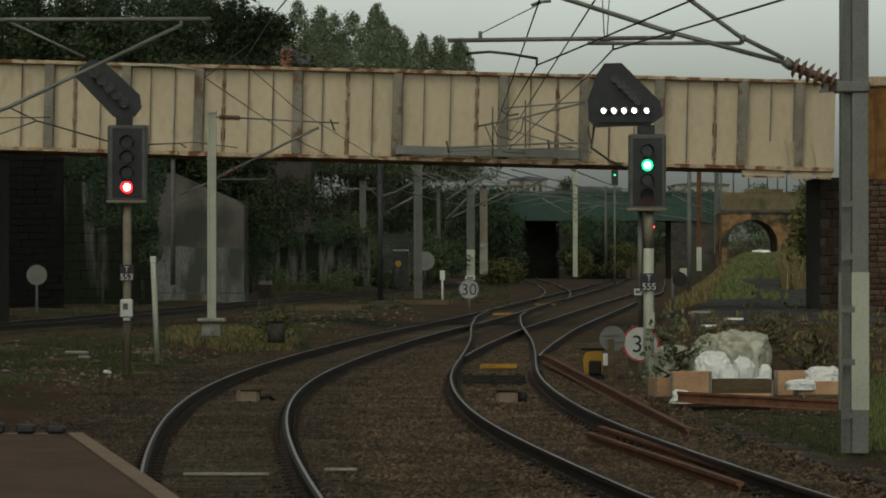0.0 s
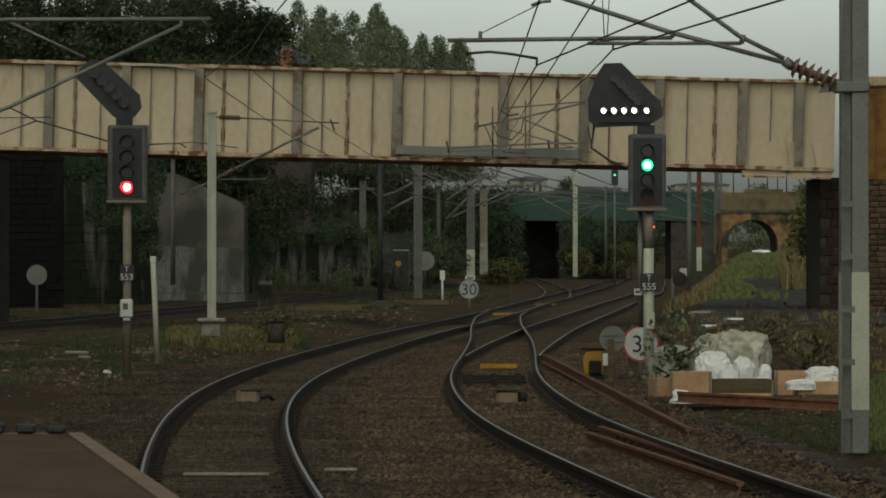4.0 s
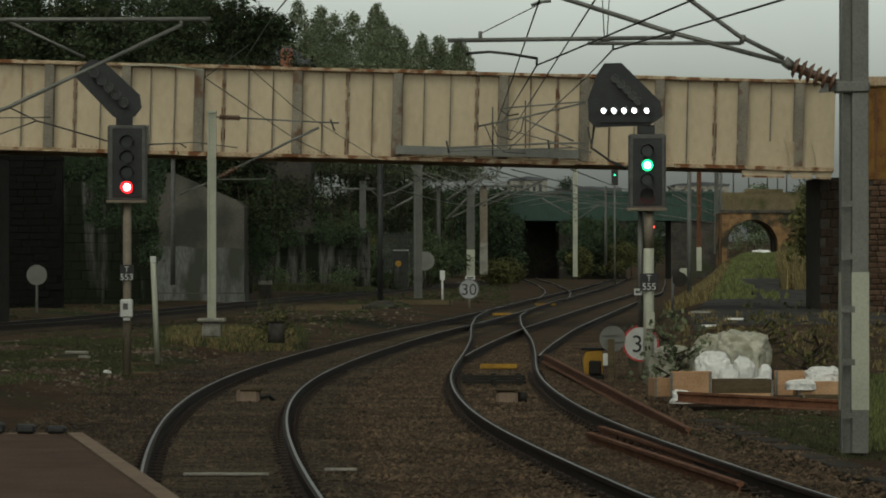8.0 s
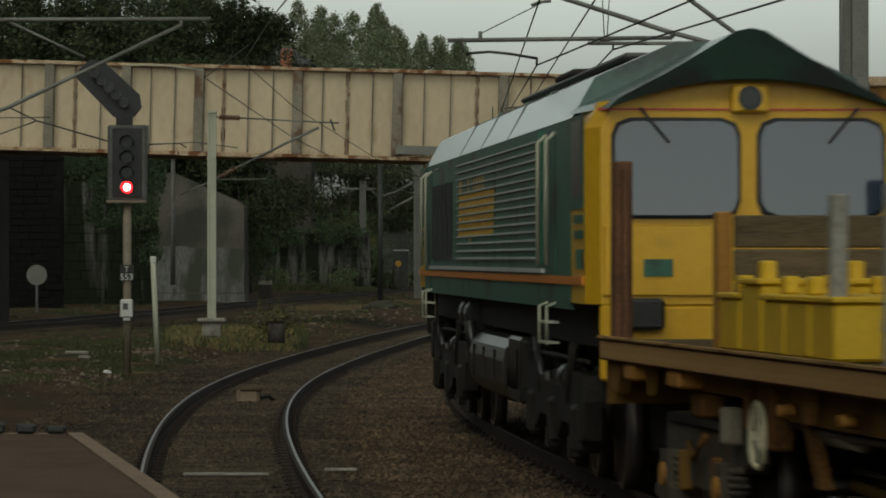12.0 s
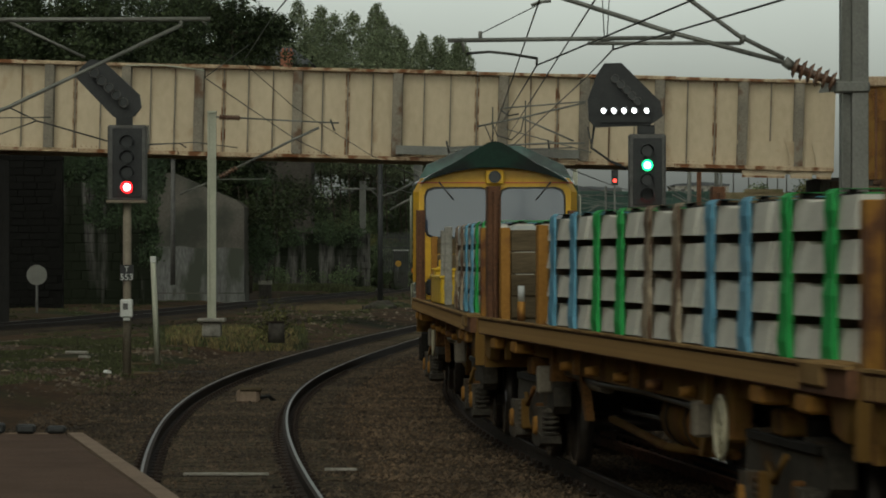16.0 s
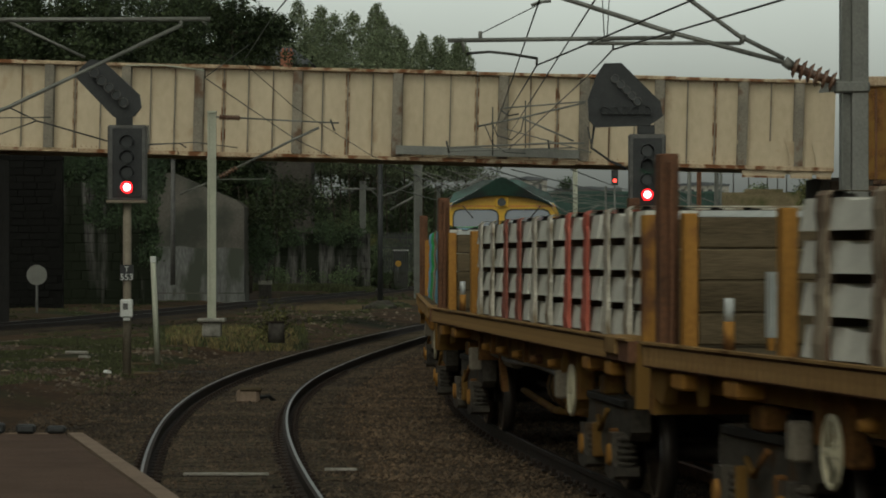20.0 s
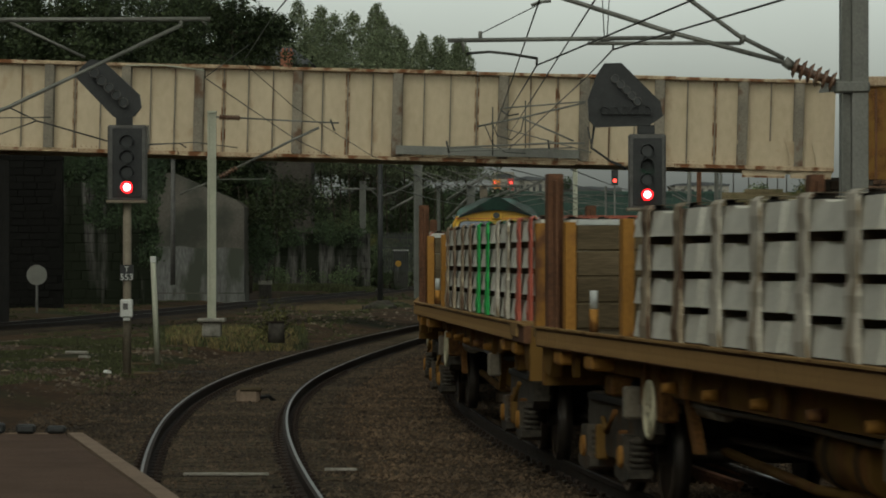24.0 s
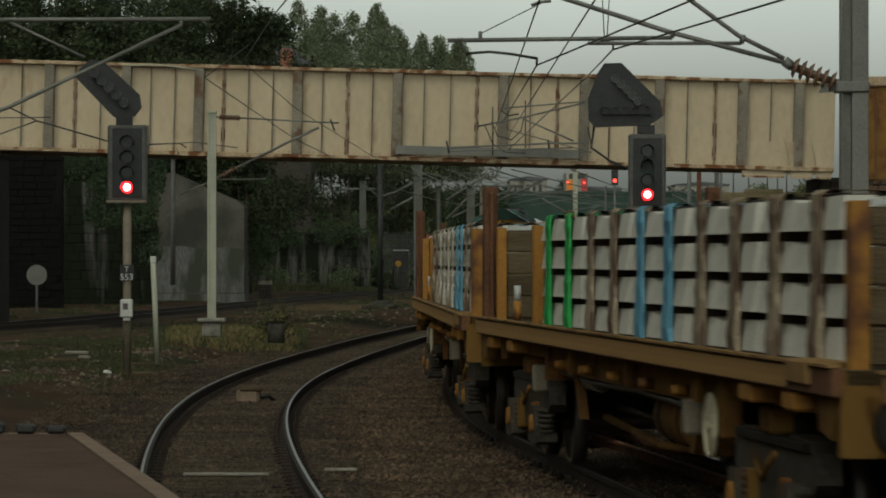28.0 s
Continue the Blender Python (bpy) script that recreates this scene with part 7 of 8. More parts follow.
# near mast with its long cantilever
def near_mast():
    D = 45.0
    sc = D / 7000
    bx, by = 1511, 802
    m = thing("overhead_line_mast", "grey steel overhead line mast with a tubular cantilever", "mast", (4.674, 45, -0.205))

    def Q(a, b, y=0.0):
        return ((a - bx) * sc, y, (by - b) * sc)

    h = (by + 120) * sc
    bm = box(-0.155, -0.135, -0.13, 0.13, 0, h, 0.004)
    part("column", box(-0.035, 0.155, -0.13, 0.13, 0, h, 0.006), "galv", m, "grey steel column")
    part("flange", bm, "galv", m)
    part("web", box(-0.135, -0.035, -0.02, 0.02, 0, h), "galv", m)
    part("painted_band", box(-0.04, 0.16, -0.136, -0.131, (by - 725) * sc, (by - 482) * sc), "palepaint", m, "paler painted band")
    part("painted_band", box(-0.162, -0.157, -0.13, 0.13, (by - 725) * sc, (by - 482) * sc), "palepaint", m)
    for z in (0.4, 1.0, 1.6, 2.2, 2.8):
        part("batten_plate", box(-0.155, 0.0, -0.137, -0.131, z, z + 0.07), "galv", m)
    part("collar", box(-0.22, 0.17, -0.16, 0.16, (by - 165) * sc, (by - 145) * sc, 0.02), "galv", m)
    part("bracket", prism([((1448 - bx) * sc, (by - 165) * sc), ((1500 - bx) * sc, (by - 160) * sc), ((1500 - bx) * sc, (by - 140) * sc), ((1460 - bx) * sc, (by - 140) * sc)], 0.06, "y", -0.03), "galv", m)
    insulator(m, Q(1478, 147), Q(1400, 117), 6, 0.13, 0.05)
    part("arm_socket", rod(Q(1402, 118), Q(1388, 108), 0.06, None, 12), "galv", m)
    part("cantilever_tube", line([Q(1392, 112), Q(1185, 57), Q(1000, -2), Q(900, -35)], 0.028, 10), "galv", m)
    part("cantilever_tube", line([Q(1388, 104), Q(1308, 64), Q(1218, -2), Q(1150, -50)], 0.026, 10), "galv", m)
    part("registration_tube", line([Q(792, 72), Q(1190, 67)], 0.025, 10), "galv", m)
    part("registration_tube", line([Q(1040, 77), Q(1312, 77)], 0.022, 10), "galv", m)
    part("clamp", line([Q(1190, 67), Q(1190, 55)], 0.03), "galv", m)
    part("clamp", line([Q(1312, 77), Q(1316, 62)], 0.03), "galv", m)
    part("drop_bracket", line([Q(818, 72), Q(822, 92)], 0.02), "galv", m)
    part("steady_arm", line([Q(826, 95), Q(866, 92), Q(905, 96), Q(952, 104)], 0.016, 8), "wire", m)
    part("clip", line([Q(950, 104), Q(950, 116)], 0.014), "wire", m)
    part("clip", line([Q(850, 56), Q(850, 74)], 0.022), "galv", m)
    part("hanger", line([Q(1066, 0), Q(1070, 76)], 0.006), "wire", m)
    part("hanger", line([Q(1078, 0), Q(1074, 76)], 0.006), "wire", m)
    part("clip", line([Q(1055, 76), Q(1085, 70), Q(1085, 88)], 0.014), "wire", m)
    part("hanger", line([Q(850, 60), Q(930, 20), Q(960, 5)], 0.006), "wire", m)
    part("clip", line([Q(940, 10), Q(955, 4), Q(975, 2)], 0.018), "galv", m)


near_mast()

# left cantilever whose mast stands out of view
def left_cantilever():
    D = 60.0
    sc = D / 7000
    bx, by = -150, 700
    m = thing("overhead_line_mast", "steel overhead line mast carrying a tubular frame over the platform line", "mast", (-8.006, 60, -0.066))

    def Q(a, b, y=0.0):
        return ((a - bx) * sc, y, (by - b) * sc)

    part("column", box(-0.12, 0.12, -0.12, 0.12, 0, 6.8, 0.005), "galv", m)
    part("cantilever_tube", line([Q(-150, 36), Q(372, 34)], 0.034, 10), "galv", m)
    part("cantilever_tube", line([Q(-150, 250), Q(15, 190), Q(322, 44)], 0.03, 10), "galv", m)
    part("brace", line([Q(18, 40), Q(150, 102)], 0.022, 8), "galv", m)
    part("clamp", line([Q(320, 34), Q(320, 48)], 0.03), "galv", m)
    part("clamp", line([Q(352, 34), Q(366, 44)], 0.014), "galv", m)
    part("registration_wire", line([Q(15, 190), Q(65, 214), Q(190, 250)], 0.012, 6), "wire", m)
    part("registration_wire", line([Q(-20, 245), Q(65, 214)], 0.01, 6), "wire", m)
    part("registration_wire", line([Q(0, 209), Q(90, 208)], 0.008, 6), "wire", m)
    part("steady_arm", line([Q(222, 116), Q(290, 116), Q(362, 125)], 0.012, 6), "palepaint", m)


left_cantilever()

mast(375, 200, 592, 15, 88, "pale steel mast on a concrete foot beside the line", "palepaint", foot=True)
mast(740, 284, 528, 15, 205, "grey overhead line mast beyond the bridge", "dullgalv", [([(740, 345), (690, 372)], 2.2, "dullgalv"), ([(740, 320), (700, 340), (668, 350)], 2, "dullgalv")])
mast(642, 322, 488, 11, 285, "grey overhead line mast by the bank", "dullgalv", [([(600, 335), (665, 335)], 2.0, "dullgalv"), ([(642, 325), (672, 350)], 1.5, "dullgalv")])
mast(673, 283, 545, 10, 165, "slim black post leaning by the far line", "black", section="round")
mast(776, 330, 478, 8, 330, "slim grey overhead line mast", "dullgalv", section="round")
mast(833, 330, 492, 14, 300, "overhead line mast with a white-painted foot", "dullgalv", [([(833, 345), (790, 388)], 2, "dullgalv"), ([(865, 308), (790, 355)], 2.4, "dullgalv"), ([(905, 335), (800, 385)], 2.0, "dullgalv")], lower=(442, "palepaint"))
mast(856, 330, 486, 13, 315, "twin overhead line mast with a pale-painted foot", "polebrown", [([(856, 365), (930, 335), (960, 318)], 2.2, "dullgalv"), ([(840, 330), (920, 330)], 1.8, "dullgalv")], lower=(430, "concrete"))
mast(1018, 296, 490, 8, 380, "slim pale mast near the green bridge", "palepaint", [([(940, 345), (1018, 338)], 1.5, "dullgalv"), ([(1018, 385), (960, 352)], 1.5, "dullgalv"), ([(1018, 392), (1060, 362)], 1.5, "dullgalv")])
mast(1220, 298, 540, 9, 172, "slim grey mast at the foot of the grassy bank", "dullgalv", section="round")
mast(1237, 298, 480, 8, 300, "rusty mast with a white band by the far lines", "rustpost", lower=(438, "palepaint"))
mast(1268, 298, 450, 8, 380, "grey mast before the arch bridge", "dullgalv", [([(1268, 385), (1190, 345)], 1.5, "dullgalv"), ([(1268, 395), (1160, 380)], 1.2, "dullgalv"), ([(1268, 360), (1180, 330)], 1.2, "dullgalv")])
mast(1276, 298, 452, 6, 385, "slim grey mast before the arch bridge", "dullgalv", section="round")
mast(306, 282, 505, 9, 150, "dark slim post by the far line", "darkgrey", section="round")
mast(1072, 330, 470, 5, 420, "far overhead line mast", "dullgalv", section="round")
for px in (1298, 1325, 1358, 1376, 1392):
    mast(px, 300 + (px % 7), 345, 3, 500, "far lamp post on the road above", "darkgrey", section="round")

# bracket from the pale mast: insulated stay and cantilever under the bridge
def stay():
    D = 88.0
    sc = D / 7000
    s = thing("cantilever_frame", "tubular cantilever frame with insulators below the bridge", "cantilever", (-5.142, 88, 0.328))

    def Q(a, b, y=0.0):
        return ((a - 375) * sc, y, (592 - b) * sc)

    insulator(s, Q(388, 208), Q(425, 209), 8, 0.07)
    part("stay_tube", line([Q(375, 206), Q(388, 208), ], 0.02), "galv", s)
    part("stay_tube", line([Q(425, 209), Q(512, 214), Q(600, 218)], 0.018), "galv", s)
    insulator(s, Q(388, 314), Q(420, 297), 6, 0.07)
    part("strut_tube", line([Q(375, 320), Q(390, 312)], 0.02), "galv", s)
    part("strut_tube", line([Q(418, 298), Q(518, 248), Q(565, 226)], 0.03, 8), "galv", s)
    part("clip", line([Q(585, 212), Q(592, 232)], 0.02), "wire", s)
    part("lower_tube", line([Q(318, 344), Q(372, 322)], 0.02), "galv", s)
    part("lower_tube", line([Q(376, 318), Q(470, 317)], 0.012), "galv", s)


stay()

# ---- wires ----
def wire(label, pts, r=0.012, drop=0.0):
    w = thing("overhead_wire", label, "overhead wire", pts[0])
    o = Vector(pts[0])
    way = [v - o for p, q in zip(pts, pts[1:]) for v in sag(p, q, drop, 8 if drop else 1)[:-1]] + [Vector(pts[-1]) - o]
    part("strand", line(way, r, 5), "wire", w)


wire("contact wire above the train's line", [(1.008, 36, 4.823), (1.08, 45, 4.899), (1.534, 122, 5.817), (1.62, 135, 5.066)], 0.011)
wire("contact wire above the train's line", [(1.77, 38, 4.98), (1.697, 45, 4.899), (2.109, 122, 5.956), (1.851, 135, 5.259)], 0.011)
wire("catenary wire above the train's line", [(2.176, 32, 4.373), (2.503, 38, 4.535), (1.091, 46, 4.254), (1.847, 122, 6.253)], 0.011)
wire("catenary wire above the through line", [(3.23, 35, 4.385), (3.091, 36, 4.361), (1.978, 46, 4.438), (2.56, 70, 5.24), (2.038, 123, 5.409)], 0.011)
wire("catenary wire above the platform line", [(-1.729, 45, 5.015), (-3.02, 70, 6.29), (-5.563, 110, 7.484), (-4.149, 110, 6.227), (-1.842, 124, 4.994)], 0.011)
wire("return wire above the platform line", [(-4.423, 90, 6.873), (-5.305, 88, 6.035), (-3.771, 100, 5.057), (-3.082, 124, 4.994)], 0.012)
wire("feeder wire from the bridge", [(-8.391, 110, 5.159), (-6.271, 100, 4.957), (-4.576, 88, 4.477)], 0.012)
# wire frame and pantograph gear fixed on the bridge face
def bridge_gear():
    D = 123.5
    sc = D / 7000
    g = thing("registration_gear", "tubular overhead line registration gear hung from the bridge girder", "overhead line gear", (0, D, 0))

    def Q(a, b, y=0.0):
        return ((a - 784) * sc, y, 2 + (459 - b) * sc)

    for pts, r, mt in (([(790, 262), (970, 254), (1035, 254)], 0.03, "galv"), ([(790, 268), (1012, 262)], 0.022, "galv"), ([(845, 224), (930, 207), (1035, 182)], 0.03, "galv"), ([(885, 192), (1036, 180)], 0.024, "galv"), ([(925, 210), (1015, 250)], 0.028, "galv"), ([(892, 228), (1046, 270)], 0.018, "galv"), ([(930, 178), (930, 262)], 0.02, "wire"), ([(872, 190), (872, 275)], 0.02, "wire"), ([(870, 215), (880, 240), (905, 248), (922, 232), (928, 205)], 0.02, "wire"), ([(790, 250), (795, 272)], 0.03, "wire"), ([(970, 248), (972, 264)], 0.03, "wire"), ([(858, 222), (872, 255), (895, 270), (930, 272)], 0.018, "wire"), ([(1040, 225), (1048, 262), (1080, 285), (1100, 292)], 0.025, "wire"), ([(886, 195), (900, 205), (918, 202)], 0.025, "wire"), ([(252, 256), (318, 254), (330, 262)], 0.02, "wire")):
        part("tube" if mt == "galv" else "wire_loop", line([Q(*p) for p in pts], r, 8), mt, g)


bridge_gear()

# tangle of registration arms below the bridge
def far_frames():
    rnd = random.Random(8)
    for k in range(12):
        d = 190 + k * 15
        sc = d / 7000
        px = 770 + k * 26 + rnd.uniform(-20, 20)
        py = 300 + k * 5 + rnd.uniform(-8, 8)
        f = thing("cantilever_frame", "slender tubular overhead line frame beyond the bridge", "cantilever", ((px - 784) * sc, d, 2 + (459 - py) * sc))
        w = rnd.uniform(50, 95) * sc
        part("upper_tube", line([(-w * 0.6, 0, rnd.uniform(-0.2, 0.5)), (w, 0, rnd.uniform(-0.9, -0.2))], 0.024), "galv", f)
        part("lower_tube", line([(-w * 0.5, 0, -0.9), (w * 0.7, 0, -0.1)], 0.02), "galv", f)
        part("stay", line([(-w * 0.5, 0, 0.3), (-w * 0.1, 0, -0.9)], 0.02), "wire", f)


far_frames()
for (a, b) in (((1010, 300, 135), (1190, 352, 400)), ((870, 300, 135), (1150, 368, 400)), ((690, 292, 135), (905, 360, 330)), ((905, 300, 140), (1240, 366, 400)), ((660, 320, 150), (860, 365, 330)), ((1180, 330, 200), (1265, 372, 390))):
    sc1, sc2 = a[2] / 7000, b[2] / 7000
    wire("overhead wire running on beyond the bridge", [((a[0] - 784) * sc1, a[2], 2 + (459 - a[1]) * sc1), ((b[0] - 784) * sc2, b[2], 2 + (459 - b[1]) * sc2)], 0.02, 0.3)

# ---- posts, signs and boxes ----
p = thing("marker_post", "thin pale post with a small white head", "post", (-5.339, 74, 0.034))
part("post", rod((0, 0, 0), (-0.085, 0, 1.903), 0.055, 0.05, 12), "palepaint", p)
part("head", box(-0.137, -0.032, -0.06, 0.06, 1.903, 2.019, 0.01), "white", p)
p = thing("marker_post", "short pale stump beside the signal", "post", (-5.081, 78, 0.072))
part("post", box(-0.05, 0.05, -0.05, 0.05, 0, 0.267, 0.01), "timber", p)
p = thing("marker_post", "white-topped post by the speed board", "post", (-0.027, 190, -0.09))
part("post", rod((0, 0, 0), (0, 0, 1.086), 0.05, None, 8), "white", p)
part("head", box(-0.12, 0.12, -0.05, 0.05, 1.086, 1.547, 0.01), "white", p)


def speed_board(at, r, text, label, back=False, post=1.0, size=1.0, rim="red_paint", face_mat="white"):
    s = thing("speed_sign", label, "sign", at)
    part("post", rod((0, 0.05, 0), (0, 0.05, post), 0.045, None, 10), "polebrown", s)
    face = part("disc", disc(0, post, r, 0.0, 0.02, 32), "galv" if back else face_mat, s)
    if not back:
        part("rim", ring(0, post, r + 0.004, r * 0.09, 0.012, -0.008, 32), rim, face)
        lettering(text, size, "blackletter", face, (0, -0.004, post - size * 0.36))
    else:
        for z in (-0.3, 0.25):
            part("brace", box(-r * 0.7, r * 0.7, -0.03, 0.0, post + z * r, post + z * r + 0.04), "galv", face)
    return s


speed_board((1.17, 178, -0.263), 0.458, "30", "round greyed speed board with black figures and a dark rim", post=0.915, size=0.72, rim="darkgrey", face_mat="dullwhite")
pl = thing("sign_plate", "small white plate above the speed board", "sign", (1.222, 178.2, 1.16))
part("plate", box(-0.22, 0.22, 0, 0.02, -0.08, 0.08, 0.004), "white", pl)
part("post", box(-0.02, 0.02, 0.02, 0.05, -1.424, 0.08), "galv", pl)
part("writing_bar", box(-0.15, 0.15, -0.006, 0.0, -0.03, 0.03), "blackletter", pl)
sg = thing("speed_sign", "round white speed board partly hidden behind the signal post", "sign", (3.6, 72, -0.191))
part("post", rod((0, 0.05, 0), (0, 0.05, 0.66), 0.045, None, 10), "polebrown", sg)
fc = part("disc", disc(0, 0.658, 0.329, 0, 0.02, 36), "white", sg)
part("rim", ring(0, 0.658, 0.334, 0.035, 0.012, -0.008, 36), "red_paint", fc, "red rim")
lettering("3", 0.44, "blackletter", fc, (-0.065, -0.004, 0.5))
speed_board((3.021, 70.5, -0.145), 0.232, "", "back of a round grey sign on a striped post", back=True, post=0.725)
stp = thing("marker_post", "short post with white bands before the sign", "post", (2.97, 70, -0.13))
part("post", box(-0.05, 0.06, -0.04, 0.04, -0.15, 0.72, 0.008), "timber", stp)
part("band", box(-0.14, -0.055, -0.05, 0.05, 0.25, 0.46, 0.008), "white", stp, "white band")
gf = thing("point_machine", "worn yellow point machine cover beside the line", "point machine", (2.718, 71, -0.12))
part("cover", prism([(-0.17, 0.05), (-0.2, 0.3), (-0.16, 0.46), (0.13, 0.48), (0.17, 0.3), (0.14, 0.05)], 0.5, "y"), "yellow_worn", gf)
part("mechanism", box(-0.1, 0.12, -0.05, -0.004, 0.05, 0.3, 0.02), "bogie", gf)
part("foot", box(-0.2, 0.18, 0.0, 0.5, -0.15, 0.046, 0.01), "bogie", gf)
part("lid", box(-0.24, 0.2, -0.03, 0.53, 0.485, 0.53, 0.01), "bogie", gf)
rs = thing("disc_sign", "round grey disc on a post below the abutment", "sign", (-15.407, 150, 0.264))
part("disc", disc(0, 1.136, 0.386, 0, 0.03, 28), "galv", rs)
part("post", rod((0, 0.06, -0.8), (0, 0.06, 1.136), 0.05, None, 10), "darkgrey", rs)
rs = thing("disc_sign", "dark back of a round sign on a thin post", "sign", (6.608, 112, 0.384))
part("disc", disc(0.1, 1.04, 0.208, 0, 0.03, 28), "bogie", rs)
part("post", rod((-0.1, 0.06, -0.1), (-0.1, 0.06, 1.12), 0.04, None, 10), "darkgrey", rs)
part("plate", box(0.1, 0.3, 0.04, 0.06, 0.992, 1.36, 0.004), "palepaint", rs)
rs = thing("disc_sign", "round grey disc beyond the bridge", "sign", (-0.983, 215, 0.741))
part("disc", disc(0, 1.167, 0.522, 0, 0.03, 28), "galv", rs)
part("post", rod((0, 0.06, 0), (0, 0.06, 1.167), 0.05, None, 10), "darkgrey", rs)
om = thing("marker_disc", "small orange disc marker before the greenery", "sign", (-2.539, 225, 1.389))
part("disc", disc(0, 0.354, 0.177, 0, 0.03, 18), "yellow_worn", om)
part("post", rod((0, 0.05, -0.6), (0, 0.05, 0.354), 0.03, None, 8), "darkgrey", om)
dr = thing("drum", "rusty dark steel drum standing by the line", "drum", (-3.877, 92, 0.055))
part("body", rod((0, 0, 0), (0, 0, 0.473), 0.197, 0.184, 20), "oldstone", dr)
part("rim", ring(0, 0, 0.21, 0.03, 0.03, 0, 20), "railside", dr).matrix_basis = pose(0, 0, 0.473, 90)
bx = thing("cable_box", "small weathered box fixed between the rails", "box", (-2.949, 60, -0.2))
part("body", box(-0.18, 0.17, -0.14, 0.26, 0, 0.24, 0.05), "coping", bx)
part("lid", box(-0.13, 0.2, -0.16, 0.28, 0.2, 0.26, 0.02), "timber", bx)
part("cable", line([(0.15, 0, 0.1), (0.3, 0.1, 0.12), (0.4, 0.3, 0.02)], 0.03), "black", bx)
bx = thing("point_motor", "grey box between the rails of the turnout", "box", (0.977, 60, -0.203))
part("body", box(-0.17, 0.16, -0.12, 0.3, -0.05, 0.2, 0.04), "coping", bx)
part("lid", box(-0.19, 0.17, -0.14, 0.32, 0.2, 0.24, 0.015), "timber", bx)
part("motor", rod((0.16, 0.05, 0.1), (0.3, 0.05, 0.1), 0.09, None, 12), "bogie", bx)
# stretcher bars and rodding of the turnout
for y, x0, x1 in ((66.5, 0.32, 1.4), (68.0, 0.32, 1.42), (69.6, 0.34, 1.44)):
    sb = thing("stretcher_bar", "black steel stretcher bar between the turnout's blades", "stretcher bar", (0, y, -0.09), group="stretcher bars")
    part("bar", box(x0, x1, -0.035, 0.035, 0, 0.05, 0.008), "bogie", sb)
    for x in (x0 + 0.12, (x0 + x1) / 2, x1 - 0.12):
        part("lug", box(x - 0.05, x + 0.05, -0.07, 0.07, -0.03, 0.085, 0.01), "bogie", sb)
for (px, py, d, w, ln) in ((882, 652, 78, 0.72, 0.9), (888, 556, 152, 0.7, 2.0), (965, 538, 185, 0.9, 3.0)):
    sc = d / 7000
    yb = thing("yellow_board", "worn yellow board lying between the rails", "board", ((px - 784) * sc, d, -0.15))
    part("board", box(-w / 2, w / 2, -ln / 2, ln / 2, 0, 0.06, 0.01), "yellow_worn", yb)
    part("edge", box(-w / 2, w / 2, -ln / 2 - 0.03, -ln / 2, 0, 0.1, 0.008), "yellow_worn", yb)
for (px, py, d, w) in ((400, 838, 39.3, 0.85), (603, 830, 40.2, 0.33)):
    sc = d / 7000
    rr = thing("white_bar", "white-painted bar lying across the sleepers", "bar", ((px - 784) * sc, d, -0.15))
    part("bar", box(-w / 2, w / 2, -0.03, 0.03, 0, 0.03, 0.006), "concrete", rr)
for (p0, p1, lab) in (((2.034, 80, -0.069), (3.007, 48.5, -0.224), "rusty spare rail lying beside the line"), ((1.73, 47, -0.21), (2.74, 36.5, -0.21), "rusty spare rail lying between the rails"), ((1.93, 48.5, -0.2), (2.94, 37.2, -0.2), "rusty spare rail lying between the rails"), ((3.447, 58, -0.096), (5.664, 56, -0.152), "red-brown rail lying before the rubble heap")):
    r = thing("spare_rail", lab, "rail", p0)
    v = Vector(p1) - Vector(p0)
    bm = prism([(a, b + 0.158) for a, b in RAIL], v.length, "y")
    rl = part("rail", bm, "rustrail", r)
    r.matrix_basis = Matrix.LocRotScale(p0, Euler((math.atan2(v.z, math.hypot(v.x, v.y)), 0, math.atan2(-v.x, v.y))), None)

# concrete cable trough along the right cess
ct = thing("cable_trough", "row of dark concrete cable trough lids beside the line", "cable trough", kind="structure")
for k in range(17):
    a, b = Vector((3.492, 54.2, -0.191)), Vector((4.375, 38, -0.188))
    p0, p1 = a.lerp(b, k / 17), a.lerp(b, (k + 0.97) / 17)
    v = p1 - p0
    lid = part("lid", box(-0.17, 0.17, 0, v.length, -0.2, random.uniform(0.01, 0.05), 0.012), "mortar", ct)
    lid.matrix_basis = Matrix.LocRotScale(p0, Euler((math.atan2(v.z, math.hypot(v.x, v.y)), 0, math.atan2(-v.x, v.y))), None)

# ---- heap of crates and bags ----
def crate(px, py, d, w, h, dep, rz, mt="palletwood", lab="broken plywood crate with metal corner brackets"):
    sc = d / 7000
    c = thing("crate", lab, "crate", ((px - 784) * sc, d, 2 + (459 - py) * sc), rz, group="crates in the heap")
    part("front", box(0, w, 0, 0.025, 0, h, 0.004), mt, c)
    part("back", box(0, w, dep - 0.025, dep, 0, h, 0.004), mt, c)
    part("side", box(0, 0.025, 0.025, dep - 0.025, 0, h, 0.004), mt, c)
    part("side", box(w - 0.025, w, 0.025, dep - 0.025, 0, h, 0.004), mt, c)
    part("base", box(0.025, w - 0.025, 0.025, dep - 0.025, 0.01, 0.03), mt, c)
    for x in (0.0, w - 0.05):
        part("corner_bracket", box(x + 0.005, x + 0.04, -0.008, 0.0, 0.0, h + 0.003), "galv", c, "steel corner bracket")


